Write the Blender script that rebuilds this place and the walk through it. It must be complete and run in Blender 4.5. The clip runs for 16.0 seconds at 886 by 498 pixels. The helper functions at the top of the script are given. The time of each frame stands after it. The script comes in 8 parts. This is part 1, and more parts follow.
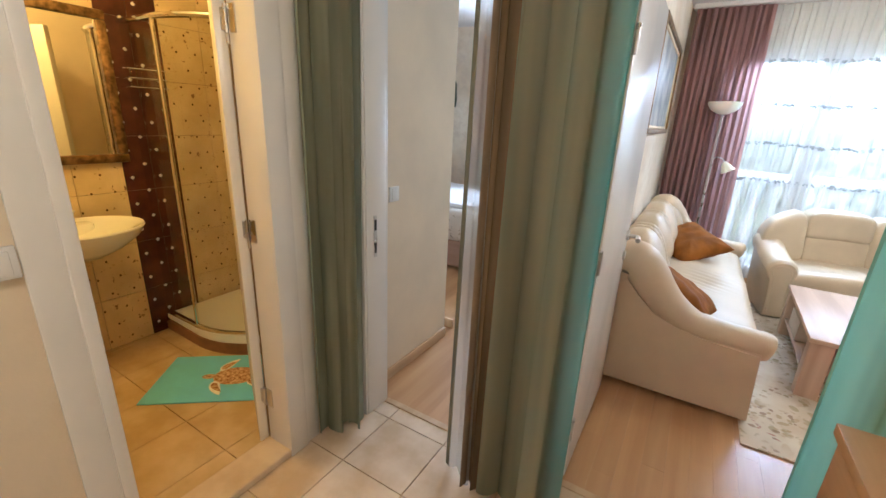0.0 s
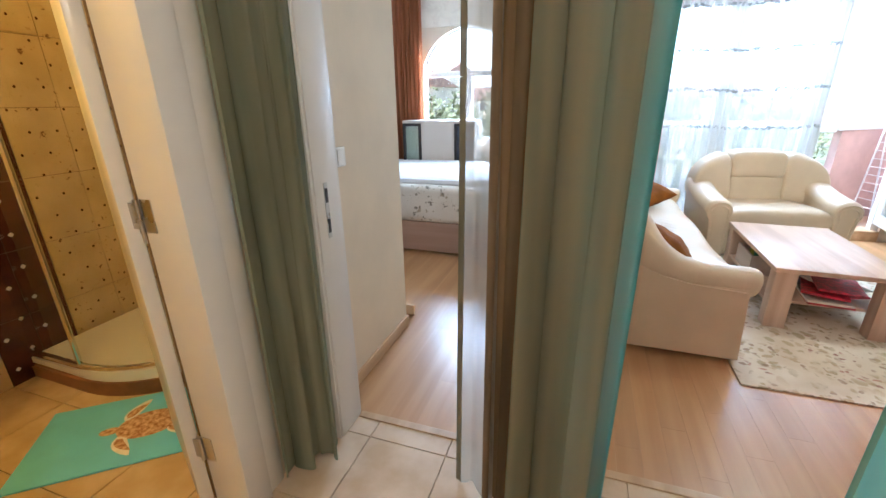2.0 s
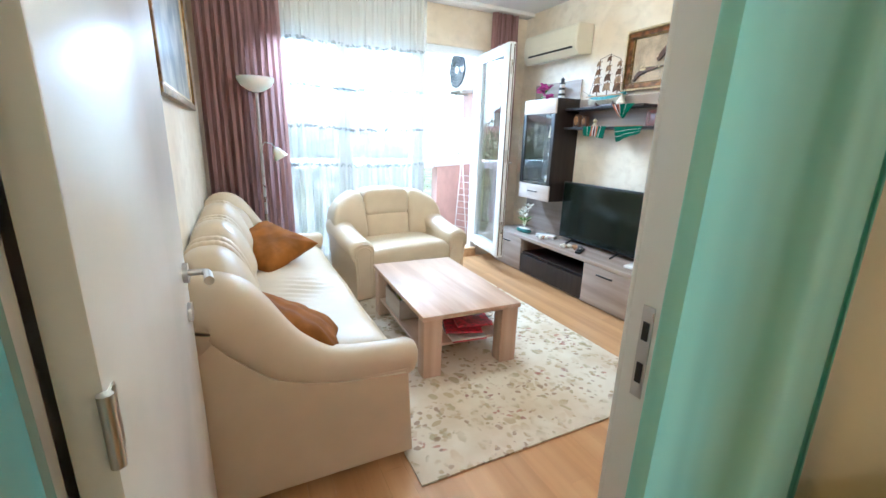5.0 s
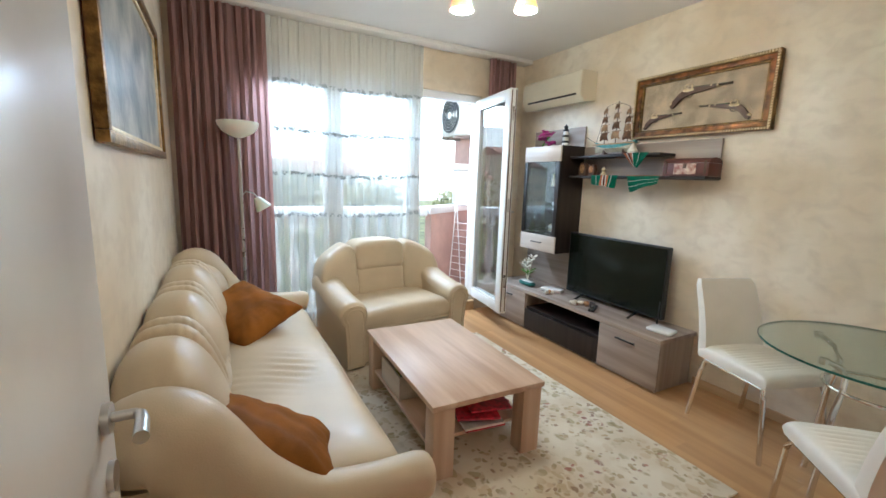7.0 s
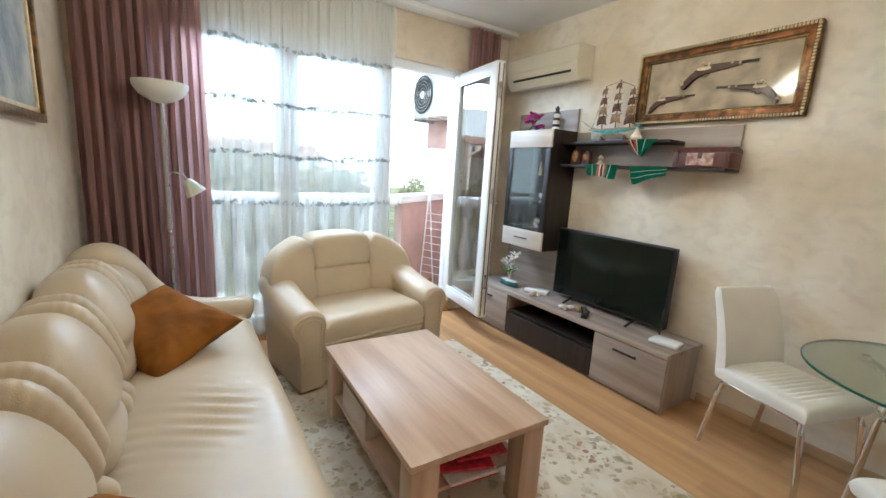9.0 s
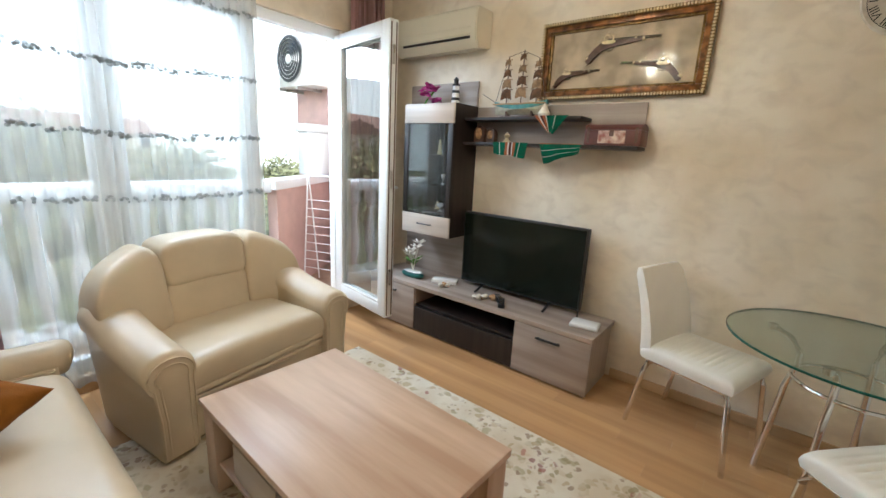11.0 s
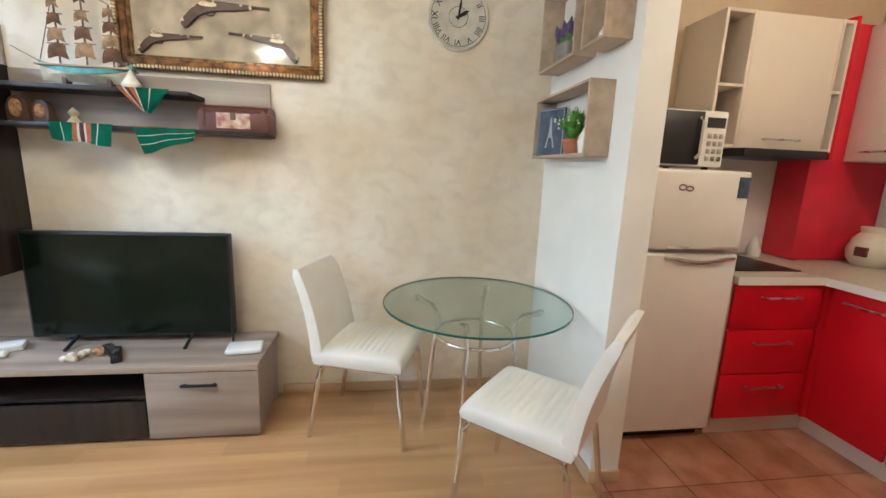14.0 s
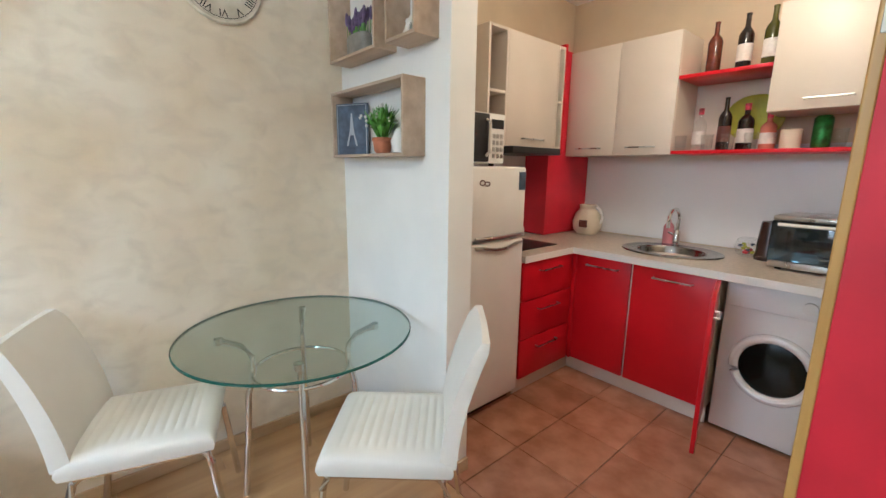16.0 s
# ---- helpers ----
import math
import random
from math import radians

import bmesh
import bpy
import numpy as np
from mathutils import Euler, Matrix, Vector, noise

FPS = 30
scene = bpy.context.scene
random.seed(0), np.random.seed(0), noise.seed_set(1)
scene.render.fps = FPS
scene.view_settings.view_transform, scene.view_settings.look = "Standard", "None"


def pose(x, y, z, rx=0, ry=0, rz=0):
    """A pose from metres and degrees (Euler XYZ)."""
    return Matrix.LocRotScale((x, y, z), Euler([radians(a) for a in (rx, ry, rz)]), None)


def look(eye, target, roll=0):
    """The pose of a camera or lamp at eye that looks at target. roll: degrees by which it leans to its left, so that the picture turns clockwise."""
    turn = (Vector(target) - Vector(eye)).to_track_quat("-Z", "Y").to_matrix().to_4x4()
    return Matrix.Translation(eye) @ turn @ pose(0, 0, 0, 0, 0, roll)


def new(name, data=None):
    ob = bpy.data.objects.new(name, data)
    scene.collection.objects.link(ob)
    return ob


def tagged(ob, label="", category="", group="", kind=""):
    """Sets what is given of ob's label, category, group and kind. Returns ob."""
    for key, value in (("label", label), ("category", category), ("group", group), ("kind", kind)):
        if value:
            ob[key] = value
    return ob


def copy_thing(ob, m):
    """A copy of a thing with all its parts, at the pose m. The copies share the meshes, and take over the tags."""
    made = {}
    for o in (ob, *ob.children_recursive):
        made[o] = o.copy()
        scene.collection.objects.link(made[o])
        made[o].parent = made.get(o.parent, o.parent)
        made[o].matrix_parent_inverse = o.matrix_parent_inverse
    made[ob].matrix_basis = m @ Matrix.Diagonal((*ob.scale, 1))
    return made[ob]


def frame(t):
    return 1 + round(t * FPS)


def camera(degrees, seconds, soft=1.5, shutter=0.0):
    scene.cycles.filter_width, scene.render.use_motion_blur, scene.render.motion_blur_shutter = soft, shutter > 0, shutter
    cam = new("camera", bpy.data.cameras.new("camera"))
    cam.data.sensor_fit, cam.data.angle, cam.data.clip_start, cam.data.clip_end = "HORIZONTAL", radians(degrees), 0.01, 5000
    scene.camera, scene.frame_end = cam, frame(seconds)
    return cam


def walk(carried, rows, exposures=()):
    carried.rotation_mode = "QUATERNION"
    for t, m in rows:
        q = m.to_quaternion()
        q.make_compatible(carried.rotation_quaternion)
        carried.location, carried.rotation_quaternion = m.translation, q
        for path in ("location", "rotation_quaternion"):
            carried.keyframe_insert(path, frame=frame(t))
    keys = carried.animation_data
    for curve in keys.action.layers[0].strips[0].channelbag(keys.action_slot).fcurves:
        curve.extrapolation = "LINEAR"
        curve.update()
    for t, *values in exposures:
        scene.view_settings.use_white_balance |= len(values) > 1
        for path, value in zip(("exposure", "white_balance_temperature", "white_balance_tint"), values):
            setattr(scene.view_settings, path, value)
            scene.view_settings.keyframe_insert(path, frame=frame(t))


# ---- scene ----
cam = camera(94.2, 16.0)
PATH = [
    (0, (-2.871, -1.507, 1.497), (-3.853, 0.128, 0.896), 2.5),
    (0.5, (-2.973, -1.459, 1.408), (-3.81, 0.222, 0.718), 3.8),
    (1, (-3.098, -1.356, 1.348), (-3.805, 0.357, 0.594), 3.2),
    (1.5, (-3.191, -1.304, 1.322), (-3.883, 0.426, 0.595), 1.2),
    (2, (-3.254, -1.297, 1.314), (-3.864, 0.486, 0.646), -0.8),
    (2.5, (-3.252, -1.287, 1.313), (-3.566, 0.567, 0.631), -1.0),
    (3, (-3.166, -1.192, 1.308), (-3.128, 0.676, 0.594), -0.9),
    (3.5, (-3.053, -1.034, 1.293), (-2.759, 0.81, 0.578), -0.1),
    (4, (-3.017, -0.839, 1.288), (-2.476, 0.965, 0.616), 1.5),
    (4.5, (-3.011, -0.61, 1.298), (-2.236, 1.138, 0.711), 1.7),
    (4.7, (-2.995, -0.549, 1.309), (-2.165, 1.182, 0.751), 1.3),
    (6.8, (-2.914, -0.105, 1.392), (-1.987, 1.633, 1.047), 1.9),
    (7, (-2.93, -0.079, 1.385), (-1.984, 1.652, 1.057), 1.8),
    (7.5, (-2.927, -0.03, 1.377), (-1.956, 1.688, 1.049), 2.3),
    (8, (-2.858, 0.079, 1.358), (-1.866, 1.78, 1.01), 2.7),
    (10.5, (-2.69, 0.76, 1.377), (-1.306, 2.137, 0.944), 3.4),
    (11, (-2.649, 0.832, 1.372), (-1.123, 2.043, 0.922), 2.9),
    (11.5, (-2.625, 0.897, 1.354), (-0.944, 1.884, 0.905), 2.8),
    (12, (-2.606, 0.954, 1.354), (-0.794, 1.67, 0.905), 2.5),
    (12.5, (-2.579, 0.967, 1.344), (-0.676, 1.414, 0.919), 2.4),
    (13, (-2.533, 0.963, 1.336), (-0.584, 1.157, 0.929), 2.5),
    (13.5, (-2.426, 0.926, 1.33), (-0.465, 0.895, 0.937), 2.5),
    (14, (-2.318, 0.906, 1.329), (-0.375, 0.624, 0.947), 2.3),
    (14.5, (-2.2, 0.904, 1.348), (-0.309, 0.378, 0.962), 2.0),
    (15, (-2.115, 1.008, 1.361), (-0.351, 0.144, 0.988), 0.7),
    (15.5, (-2.067, 1.089, 1.364), (-0.464, -0.044, 0.979), 0.6),
    (16, (-2.037, 1.057, 1.357), (-0.55, -0.224, 0.974), 0.7),
]
walk(cam, [(t, look(eye, target, roll)) for t, eye, target, roll in PATH], ((0.0, 1.46, 4680, 8), (3.0, 1.62, 4500, 5), (4.7, 1.68, 4420, 1), (6.8, 0.86, 4950, 3), (8.2, 0.84, 4950, 3), (10.3, 0.80, 5100, 3), (11.5, 0.73, 5250, 6), (14.5, 1.30, 4780, 4), (16.0, 1.18, 4700, 4)))
DAY_W, BATH_W, HALL_W, CEIL_W, KIT_W, BED_W, SKY_GLOW_S = 118, 13, 9.5, 10.5, 10.5, 60, 0.45

# ---- world and light ----
world = bpy.data.worlds.new("sky")
scene.world = world
world.use_nodes = True
wn = world.node_tree.nodes
sky = wn.new("ShaderNodeTexSky")
sky.sky_type = "NISHITA"
sky.sun_disc = False
sky.dust_density = 2.0
sky.sun_elevation = radians(42)
sky.sun_rotation = radians(205)
world.node_tree.links.new(sky.outputs[0], wn["Background"].inputs[0])
wn["Background"].inputs[1].default_value = 0.09
sun = new("sun", bpy.data.lights.new("sun", "SUN"))
sun.data.energy = 3.6
sun.data.angle = radians(0.5)
sun.data.color = (1.0, 0.95, 0.86)
sun.matrix_world = look((0, 0, 0), (-math.sin(radians(205)) * 0.743, -math.cos(radians(205)) * 0.743, -0.669))


def lamp(name, at, watts, colour, size=0.1):
    ob = new(name, bpy.data.lights.new(name, "POINT"))
    ob.location = at
    ob.data.energy, ob.data.color, ob.data.shadow_soft_size = watts, colour, size
    return ob


# daylight that the open sky sends in over the balcony
sky_light = new("window_daylight", bpy.data.lights.new("window_daylight", "AREA"))
sky_light.data.shape, sky_light.data.size, sky_light.data.size_y = "RECTANGLE", 2.2, 0.8
sky_light.data.energy, sky_light.data.color = DAY_W, (0.93, 0.965, 1.0)
sky_light.matrix_world = look((-1.9, 4.10, 2.44), (-0.8, 0.6, 0.95))
lamp("bathroom_bulb", (-4.95, -0.75, 2.25), BATH_W, (1.0, 0.54, 0.09), 0.08)
lamp("hall_bulb", (-3.0, -1.75, 2.35), HALL_W, (1.0, 0.75, 0.46), 0.1)
for bx, by in ((-1.76, 1.94), (-1.48, 1.76)):
    lamp("ceiling_bulb", (bx, by, 2.225), CEIL_W, (1.0, 0.81, 0.55), 0.05)
lamp("kitchen_bulb", (-1.5, -0.95, 2.4), KIT_W, (1.0, 0.72, 0.44), 0.08)
bed_light = new("bedroom_daylight", bpy.data.lights.new("bedroom_daylight", "AREA"))
bed_light.data.shape, bed_light.data.size, bed_light.data.size_y = "RECTANGLE", 1.0, 1.0
bed_light.data.energy, bed_light.data.color = BED_W, (0.96, 0.98, 1.0)
bed_light.matrix_world = look((-4.6, 4.02, 1.7), (-4.6, 1.0, 0.6))


# ---- materials ----
def mat(name, col, rough=0.5, metal=0.0, var=0.12, scale=6.0, bump=0.0, bscale=60.0, col2=None, stretch=(1, 1, 1), coat=0.0, sheen=0.0, trans=0.0, obj=False, detail=4.0, rand=0.0, spec=0.5, sub=0.0):
    m = bpy.data.materials.new(name)
    m.use_nodes = True
    n, l = m.node_tree.nodes, m.node_tree.links
    b = n["Principled BSDF"]
    tc = n.new("ShaderNodeTexCoord")
    mp = n.new("ShaderNodeMapping")
    mp.inputs["Scale"].default_value = stretch
    if obj:
        l.new(tc.outputs["Object"], mp.inputs["Vector"])
    else:
        geo = n.new("ShaderNodeNewGeometry")
        l.new(geo.outputs["Position"], mp.inputs["Vector"])
    tex = n.new("ShaderNodeTexNoise")
    tex.inputs["Scale"].default_value = scale
    tex.inputs["Detail"].default_value = detail
    l.new(mp.outputs[0], tex.inputs["Vector"])
    ramp = n.new("ShaderNodeValToRGB")
    a = [max(0, c * (1 - var)) for c in col] if col2 is None else col
    z = [min(1, c * (1 + var)) for c in col] if col2 is None else col2
    ramp.color_ramp.elements[0].color, ramp.color_ramp.elements[0].position = (*a, 1), 0.36
    ramp.color_ramp.elements[1].color, ramp.color_ramp.elements[1].position = (*z, 1), 0.64
    l.new(tex.outputs[0], ramp.inputs[0])
    out = ramp.outputs[0]
    if rand:
        oi = n.new("ShaderNodeObjectInfo")
        mr = n.new("ShaderNodeMapRange")
        mr.inputs[3].default_value, mr.inputs[4].default_value = 1 - rand, 1 + rand
        l.new(oi.outputs["Random"], mr.inputs[0])
        hs = n.new("ShaderNodeHueSaturation")
        l.new(mr.outputs[0], hs.inputs["Value"])
        l.new(out, hs.inputs["Color"])
        out = hs.outputs[0]
    l.new(out, b.inputs["Base Color"])
    rr = n.new("ShaderNodeMapRange")
    rr.inputs[3].default_value, rr.inputs[4].default_value = max(0.02, rough * 0.85), min(1, rough * 1.15)
    l.new(tex.outputs[0], rr.inputs[0])
    l.new(rr.outputs[0], b.inputs["Roughness"])
    b.inputs["Metallic"].default_value = metal
    b.inputs["Specular IOR Level"].default_value = spec
    b.inputs["Coat Weight"].default_value = coat
    b.inputs["Sheen Weight"].default_value = sheen
    b.inputs["Transmission Weight"].default_value = trans
    if sub:
        b.inputs["Subsurface Weight"].default_value = sub
    if bump:
        t2 = n.new("ShaderNodeTexNoise")
        t2.inputs["Scale"].default_value = bscale
        t2.inputs["Detail"].default_value = 3
        l.new(mp.outputs[0], t2.inputs["Vector"])
        bp = n.new("ShaderNodeBump")
        bp.inputs["Strength"].default_value = bump
        bp.inputs["Distance"].default_value = 0.01
        l.new(t2.outputs[0], bp.inputs["Height"])
        l.new(bp.outputs[0], b.inputs["Normal"])
    return m


def glass_mat(name, tint, gloss=0.10, rough=0.02):
    m = bpy.data.materials.new(name)
    m.use_nodes = True
    n, l = m.node_tree.nodes, m.node_tree.links
    n.remove(n["Principled BSDF"])
    t, g, mix = n.new("ShaderNodeBsdfTransparent"), n.new("ShaderNodeBsdfGlossy"), n.new("ShaderNodeMixShader")
    t.inputs[0].default_value = (*tint, 1)
    g.inputs["Roughness"].default_value = rough
    fr = n.new("ShaderNodeLayerWeight")
    fr.inputs[0].default_value = 0.5
    pw = n.new("ShaderNodeMath")
    pw.operation = "POWER"
    pw.inputs[1].default_value = 4.5
    l.new(fr.outputs["Facing"], pw.inputs[0])
    ad = n.new("ShaderNodeMath")
    ad.operation = "MULTIPLY_ADD"
    ad.inputs[1].default_value, ad.inputs[2].default_value = 0.7, gloss * 0.4
    l.new(pw.outputs[0], ad.inputs[0])
    l.new(ad.outputs[0], mix.inputs[0])
    l.new(t.outputs[0], mix.inputs[1])
    l.new(g.outputs[0], mix.inputs[2])
    l.new(mix.outputs[0], n["Material Output"].inputs[0])
    return m


def cloth_mat(name, col, clear, glow=0.4, scale=40.0, through_col=None, var=0.2):
    """Thin cloth: part see-through, part lets light through, part matt."""
    m = bpy.data.materials.new(name)
    m.use_nodes = True
    n, l = m.node_tree.nodes, m.node_tree.links
    n.remove(n["Principled BSDF"])
    geo = n.new("ShaderNodeNewGeometry")
    tex = n.new("ShaderNodeTexNoise")
    tex.inputs["Scale"].default_value = scale
    tex.inputs["Detail"].default_value = 2
    mp = n.new("ShaderNodeMapping")
    mp.inputs["Scale"].default_value = (1, 1, 0.06)
    l.new(geo.outputs["Position"], mp.inputs[0])
    l.new(mp.outputs[0], tex.inputs["Vector"])
    ramp = n.new("ShaderNodeValToRGB")
    ramp.color_ramp.elements[0].color = (*[c * (1 - var) for c in col], 1)
    ramp.color_ramp.elements[1].color = (*[min(1, c * (1 + var)) for c in col], 1)
    ramp.color_ramp.elements[0].position, ramp.color_ramp.elements[1].position = 0.35, 0.65
    l.new(tex.outputs[0], ramp.inputs[0])
    d, tl, tr = n.new("ShaderNodeBsdfDiffuse"), n.new("ShaderNodeBsdfTranslucent"), n.new("ShaderNodeBsdfTransparent")
    l.new(ramp.outputs[0], d.inputs[0])
    if through_col:
        tl.inputs[0].default_value = (*through_col, 1)
    else:
        l.new(ramp.outputs[0], tl.inputs[0])
    m1, m2 = n.new("ShaderNodeMixShader"), n.new("ShaderNodeMixShader")
    m1.inputs[0].default_value = glow
    l.new(d.outputs[0], m1.inputs[1])
    l.new(tl.outputs[0], m1.inputs[2])
    m2.inputs[0].default_value = clear
    l.new(m1.outputs[0], m2.inputs[1])
    l.new(tr.outputs[0], m2.inputs[2])
    l.new(m2.outputs[0], n["Material Output"].inputs[0])
    return m


def wood_mat(name, dark, light, along="y", rough=0.35, scale=14.0, rand=0.0, bump=0.02, stretch=0.05):
    s = {"x": (stretch, 1, 1), "y": (1, stretch, 1), "z": (1, 1, stretch)}[along]
    return mat(name, dark, rough, 0, 0, scale, bump, scale * 3, col2=light, stretch=s, detail=8, rand=rand)


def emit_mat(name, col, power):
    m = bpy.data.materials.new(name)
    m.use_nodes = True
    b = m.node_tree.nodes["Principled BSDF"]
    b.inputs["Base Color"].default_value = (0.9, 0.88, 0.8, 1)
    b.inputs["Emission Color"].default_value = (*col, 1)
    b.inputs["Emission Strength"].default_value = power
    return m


def plaster_mat():
    """Decorative plaster: warm beige with pearly cloud shapes of two sizes."""
    m = mat("plaster", (0.73, 0.615, 0.445), 0.42, 0, 0, 1.6, 0.04, 25, col2=(0.88, 0.81, 0.675), detail=4)
    n, l = m.node_tree.nodes, m.node_tree.links
    b = n["Principled BSDF"]
    base = b.inputs["Base Color"].links[0].from_socket
    vec = [x for x in n if x.type == "MAPPING"][0].outputs[0]
    tex = n.new("ShaderNodeTexNoise")
    tex.inputs["Scale"].default_value, tex.inputs["Detail"].default_value = 10.0, 4.0
    tex.inputs["Distortion"].default_value = 0.5
    mp = n.new("ShaderNodeMapping")
    mp.inputs["Scale"].default_value = (1, 0.85, 1.25)
    l.new(vec, mp.inputs[0])
    l.new(mp.outputs[0], tex.inputs["Vector"])
    ramp = n.new("ShaderNodeValToRGB")
    ramp.color_ramp.elements[0].position, ramp.color_ramp.elements[1].position = 0.45, 0.72
    l.new(tex.outputs[0], ramp.inputs[0])
    mx = n.new("ShaderNodeMixRGB")
    mx.inputs[2].default_value = (0.57, 0.485, 0.37, 1)
    ml = n.new("ShaderNodeMath")
    ml.operation = "MULTIPLY"
    ml.inputs[1].default_value = 0.40
    l.new(ramp.outputs[0], ml.inputs[0])
    l.new(ml.outputs[0], mx.inputs[0])
    l.new(base, mx.inputs[1])
    l.new(mx.outputs[0], b.inputs["Base Color"])
    return m


def spots_mat(name, base, base2, spot, spot2, scale, rough=0.9, size=0.28, bump=0.3, bscale=220):
    """A ground colour with scattered blotches in two colours, for the woven rug and flowered cloth."""
    m = mat(name, base, rough, 0, 0, 5, bump, bscale, col2=base2)
    n, l = m.node_tree.nodes, m.node_tree.links
    b = n["Principled BSDF"]
    out = b.inputs["Base Color"].links[0].from_socket
    vec = [x for x in n if x.type == "MAPPING"][0].outputs[0]
    for col, sc, sz, seed in ((spot, scale, size, 0.0), (spot2, scale * 1.6, size * 0.9, 7.3)):
        mp = n.new("ShaderNodeMapping")
        mp.inputs["Location"].default_value = (seed, seed * 0.7, 0)
        l.new(vec, mp.inputs[0])
        warp = n.new("ShaderNodeTexNoise")
        warp.inputs["Scale"].default_value = scale * 1.5
        l.new(mp.outputs[0], warp.inputs["Vector"])
        ma = n.new("ShaderNodeVectorMath")
        ma.operation = "MULTIPLY_ADD"
        ma.inputs[1].default_value = (0.16, 0.16, 0.16)
        l.new(warp.outputs["Color"], ma.inputs[0])
        l.new(mp.outputs[0], ma.inputs[2])
        vo = n.new("ShaderNodeTexVoronoi")
        vo.inputs["Scale"].default_value = sc
        l.new(ma.outputs[0], vo.inputs["Vector"])
        fine = n.new("ShaderNodeTexNoise")
        fine.inputs["Scale"].default_value = scale * 9
        l.new(mp.outputs[0], fine.inputs["Vector"])
        lt = n.new("ShaderNodeMath")
        lt.operation = "MULTIPLY_ADD"
        lt.inputs[1].default_value, lt.inputs[2].default_value = 0.5, -0.25
        l.new(fine.outputs[0], lt.inputs[0])
        ad = n.new("ShaderNodeMath")
        l.new(vo.outputs["Distance"], ad.inputs[0])
        l.new(lt.outputs[0], ad.inputs[1])
        ramp = n.new("ShaderNodeValToRGB")
        ramp.color_ramp.elements[0].position, ramp.color_ramp.elements[1].position = sz * 0.55, sz
        ramp.color_ramp.elements[0].color, ramp.color_ramp.elements[1].color = (1, 1, 1, 1), (0, 0, 0, 1)
        l.new(ad.outputs[0], ramp.inputs[0])
        mx = n.new("ShaderNodeMixRGB")
        mx.inputs[2].default_value = (*col, 1)
        l.new(ramp.outputs[0], mx.inputs[0])
        l.new(out, mx.inputs[1])
        out = mx.outputs[0]
    l.new(out, b.inputs["Base Color"])
    return m


PLASTER = plaster_mat()
WHITE_WALL = mat("white_paint", (0.86, 0.845, 0.80), 0.7, var=0.03, scale=3, bump=0.04, bscale=120)
CREAM_WALL = mat("cream_paint", (0.62, 0.50, 0.34), 0.7, var=0.05, scale=3, bump=0.04, bscale=90)
HALL_WALL = mat("hall_paint", (0.77, 0.66, 0.49), 0.6, var=0.05, scale=3, bump=0.04, bscale=90)
PINK_WALL = mat("pink_render", (0.58, 0.39, 0.34), 0.85, var=0.08, scale=5, bump=0.25, bscale=140)
RED_WALL = mat("red_wall", (0.60, 0.012, 0.032), 0.5, var=0.10, scale=4, bump=0.03)
CEIL = mat("ceiling_paint", (0.82, 0.80, 0.77), 0.8, var=0.02, scale=2, bump=0.02)
LAMINATE = wood_mat("oak_laminate", (0.41, 0.225, 0.088), (0.53, 0.315, 0.14), "y", 0.30, 11, rand=0.09)
OAK = wood_mat("light_oak", (0.47, 0.31, 0.205), (0.65, 0.48, 0.35), "y", 0.40, 11, stretch=0.09)
OAK_V = wood_mat("light_oak_upright", (0.50, 0.34, 0.23), (0.66, 0.50, 0.37), "z", 0.4, 12)
GREY_OAK = wood_mat("grey_oak", (0.27, 0.215, 0.175), (0.42, 0.345, 0.285), "y", 0.45, 14)
GREY_OAK_V = wood_mat("grey_oak_upright", (0.30, 0.235, 0.185), (0.44, 0.36, 0.29), "z", 0.45, 14)
PALE_OAK = wood_mat("pale_oak", (0.50, 0.42, 0.35), (0.64, 0.56, 0.48), "y", 0.45, 14)
BOX_OAK = wood_mat("shelf_oak", (0.43, 0.325, 0.225), (0.58, 0.455, 0.335), "x", 0.5, 14)
DRESS_OAK = wood_mat("dresser_oak", (0.43, 0.24, 0.11), (0.57, 0.35, 0.18), "y", 0.4, 12)
WENGE = wood_mat("wenge", (0.010, 0.0065, 0.0055), (0.028, 0.019, 0.015), "z", 0.5, 20)
SKIRT = wood_mat("skirting_wood", (0.46, 0.30, 0.15), (0.60, 0.42, 0.24), "y", 0.4, 12)
LEATHER = mat("cream_leather", (0.60, 0.495, 0.34), 0.36, var=0.05, scale=4, bump=0.10, bscale=260, coat=0.1)
WHITE_LEATHER = mat("white_leather", (0.80, 0.77, 0.70), 0.38, var=0.03, scale=5, bump=0.06, bscale=240)
BROWN_CLOTH = mat("brown_satin", (0.25, 0.095, 0.012), 0.75, spec=0.12, var=0.2, scale=9, bump=0.15, bscale=180)
CHROME = mat("chrome", (0.75, 0.74, 0.72), 0.12, 1.0, var=0.03, scale=4)
SINK_STEEL = mat("sink_steel", (0.34, 0.33, 0.32), 0.2, 1.0, var=0.1, scale=14)
STEEL = mat("brushed_steel", (0.55, 0.54, 0.52), 0.28, 1.0, var=0.06, scale=9)
BLACK = mat("black_plastic", (0.011, 0.011, 0.012), 0.42, var=0.15, scale=9)
SCREEN = mat("tv_screen", (0.006, 0.010, 0.007), 0.14, var=0.1, scale=2, spec=0.3)
PVC = mat("white_upvc", (0.80, 0.80, 0.79), 0.35, var=0.02, scale=4)
WHITE_GLOSS = mat("white_gloss", (0.80, 0.78, 0.74), 0.25, var=0.02, scale=4)
WHITE_LACQ = mat("white_lacquer", (0.68, 0.60, 0.51), 0.35, var=0.02, scale=3)
RED_LACQ = mat("red_lacquer", (0.56, 0.004, 0.010), 0.3, var=0.06, scale=3, spec=0.3)
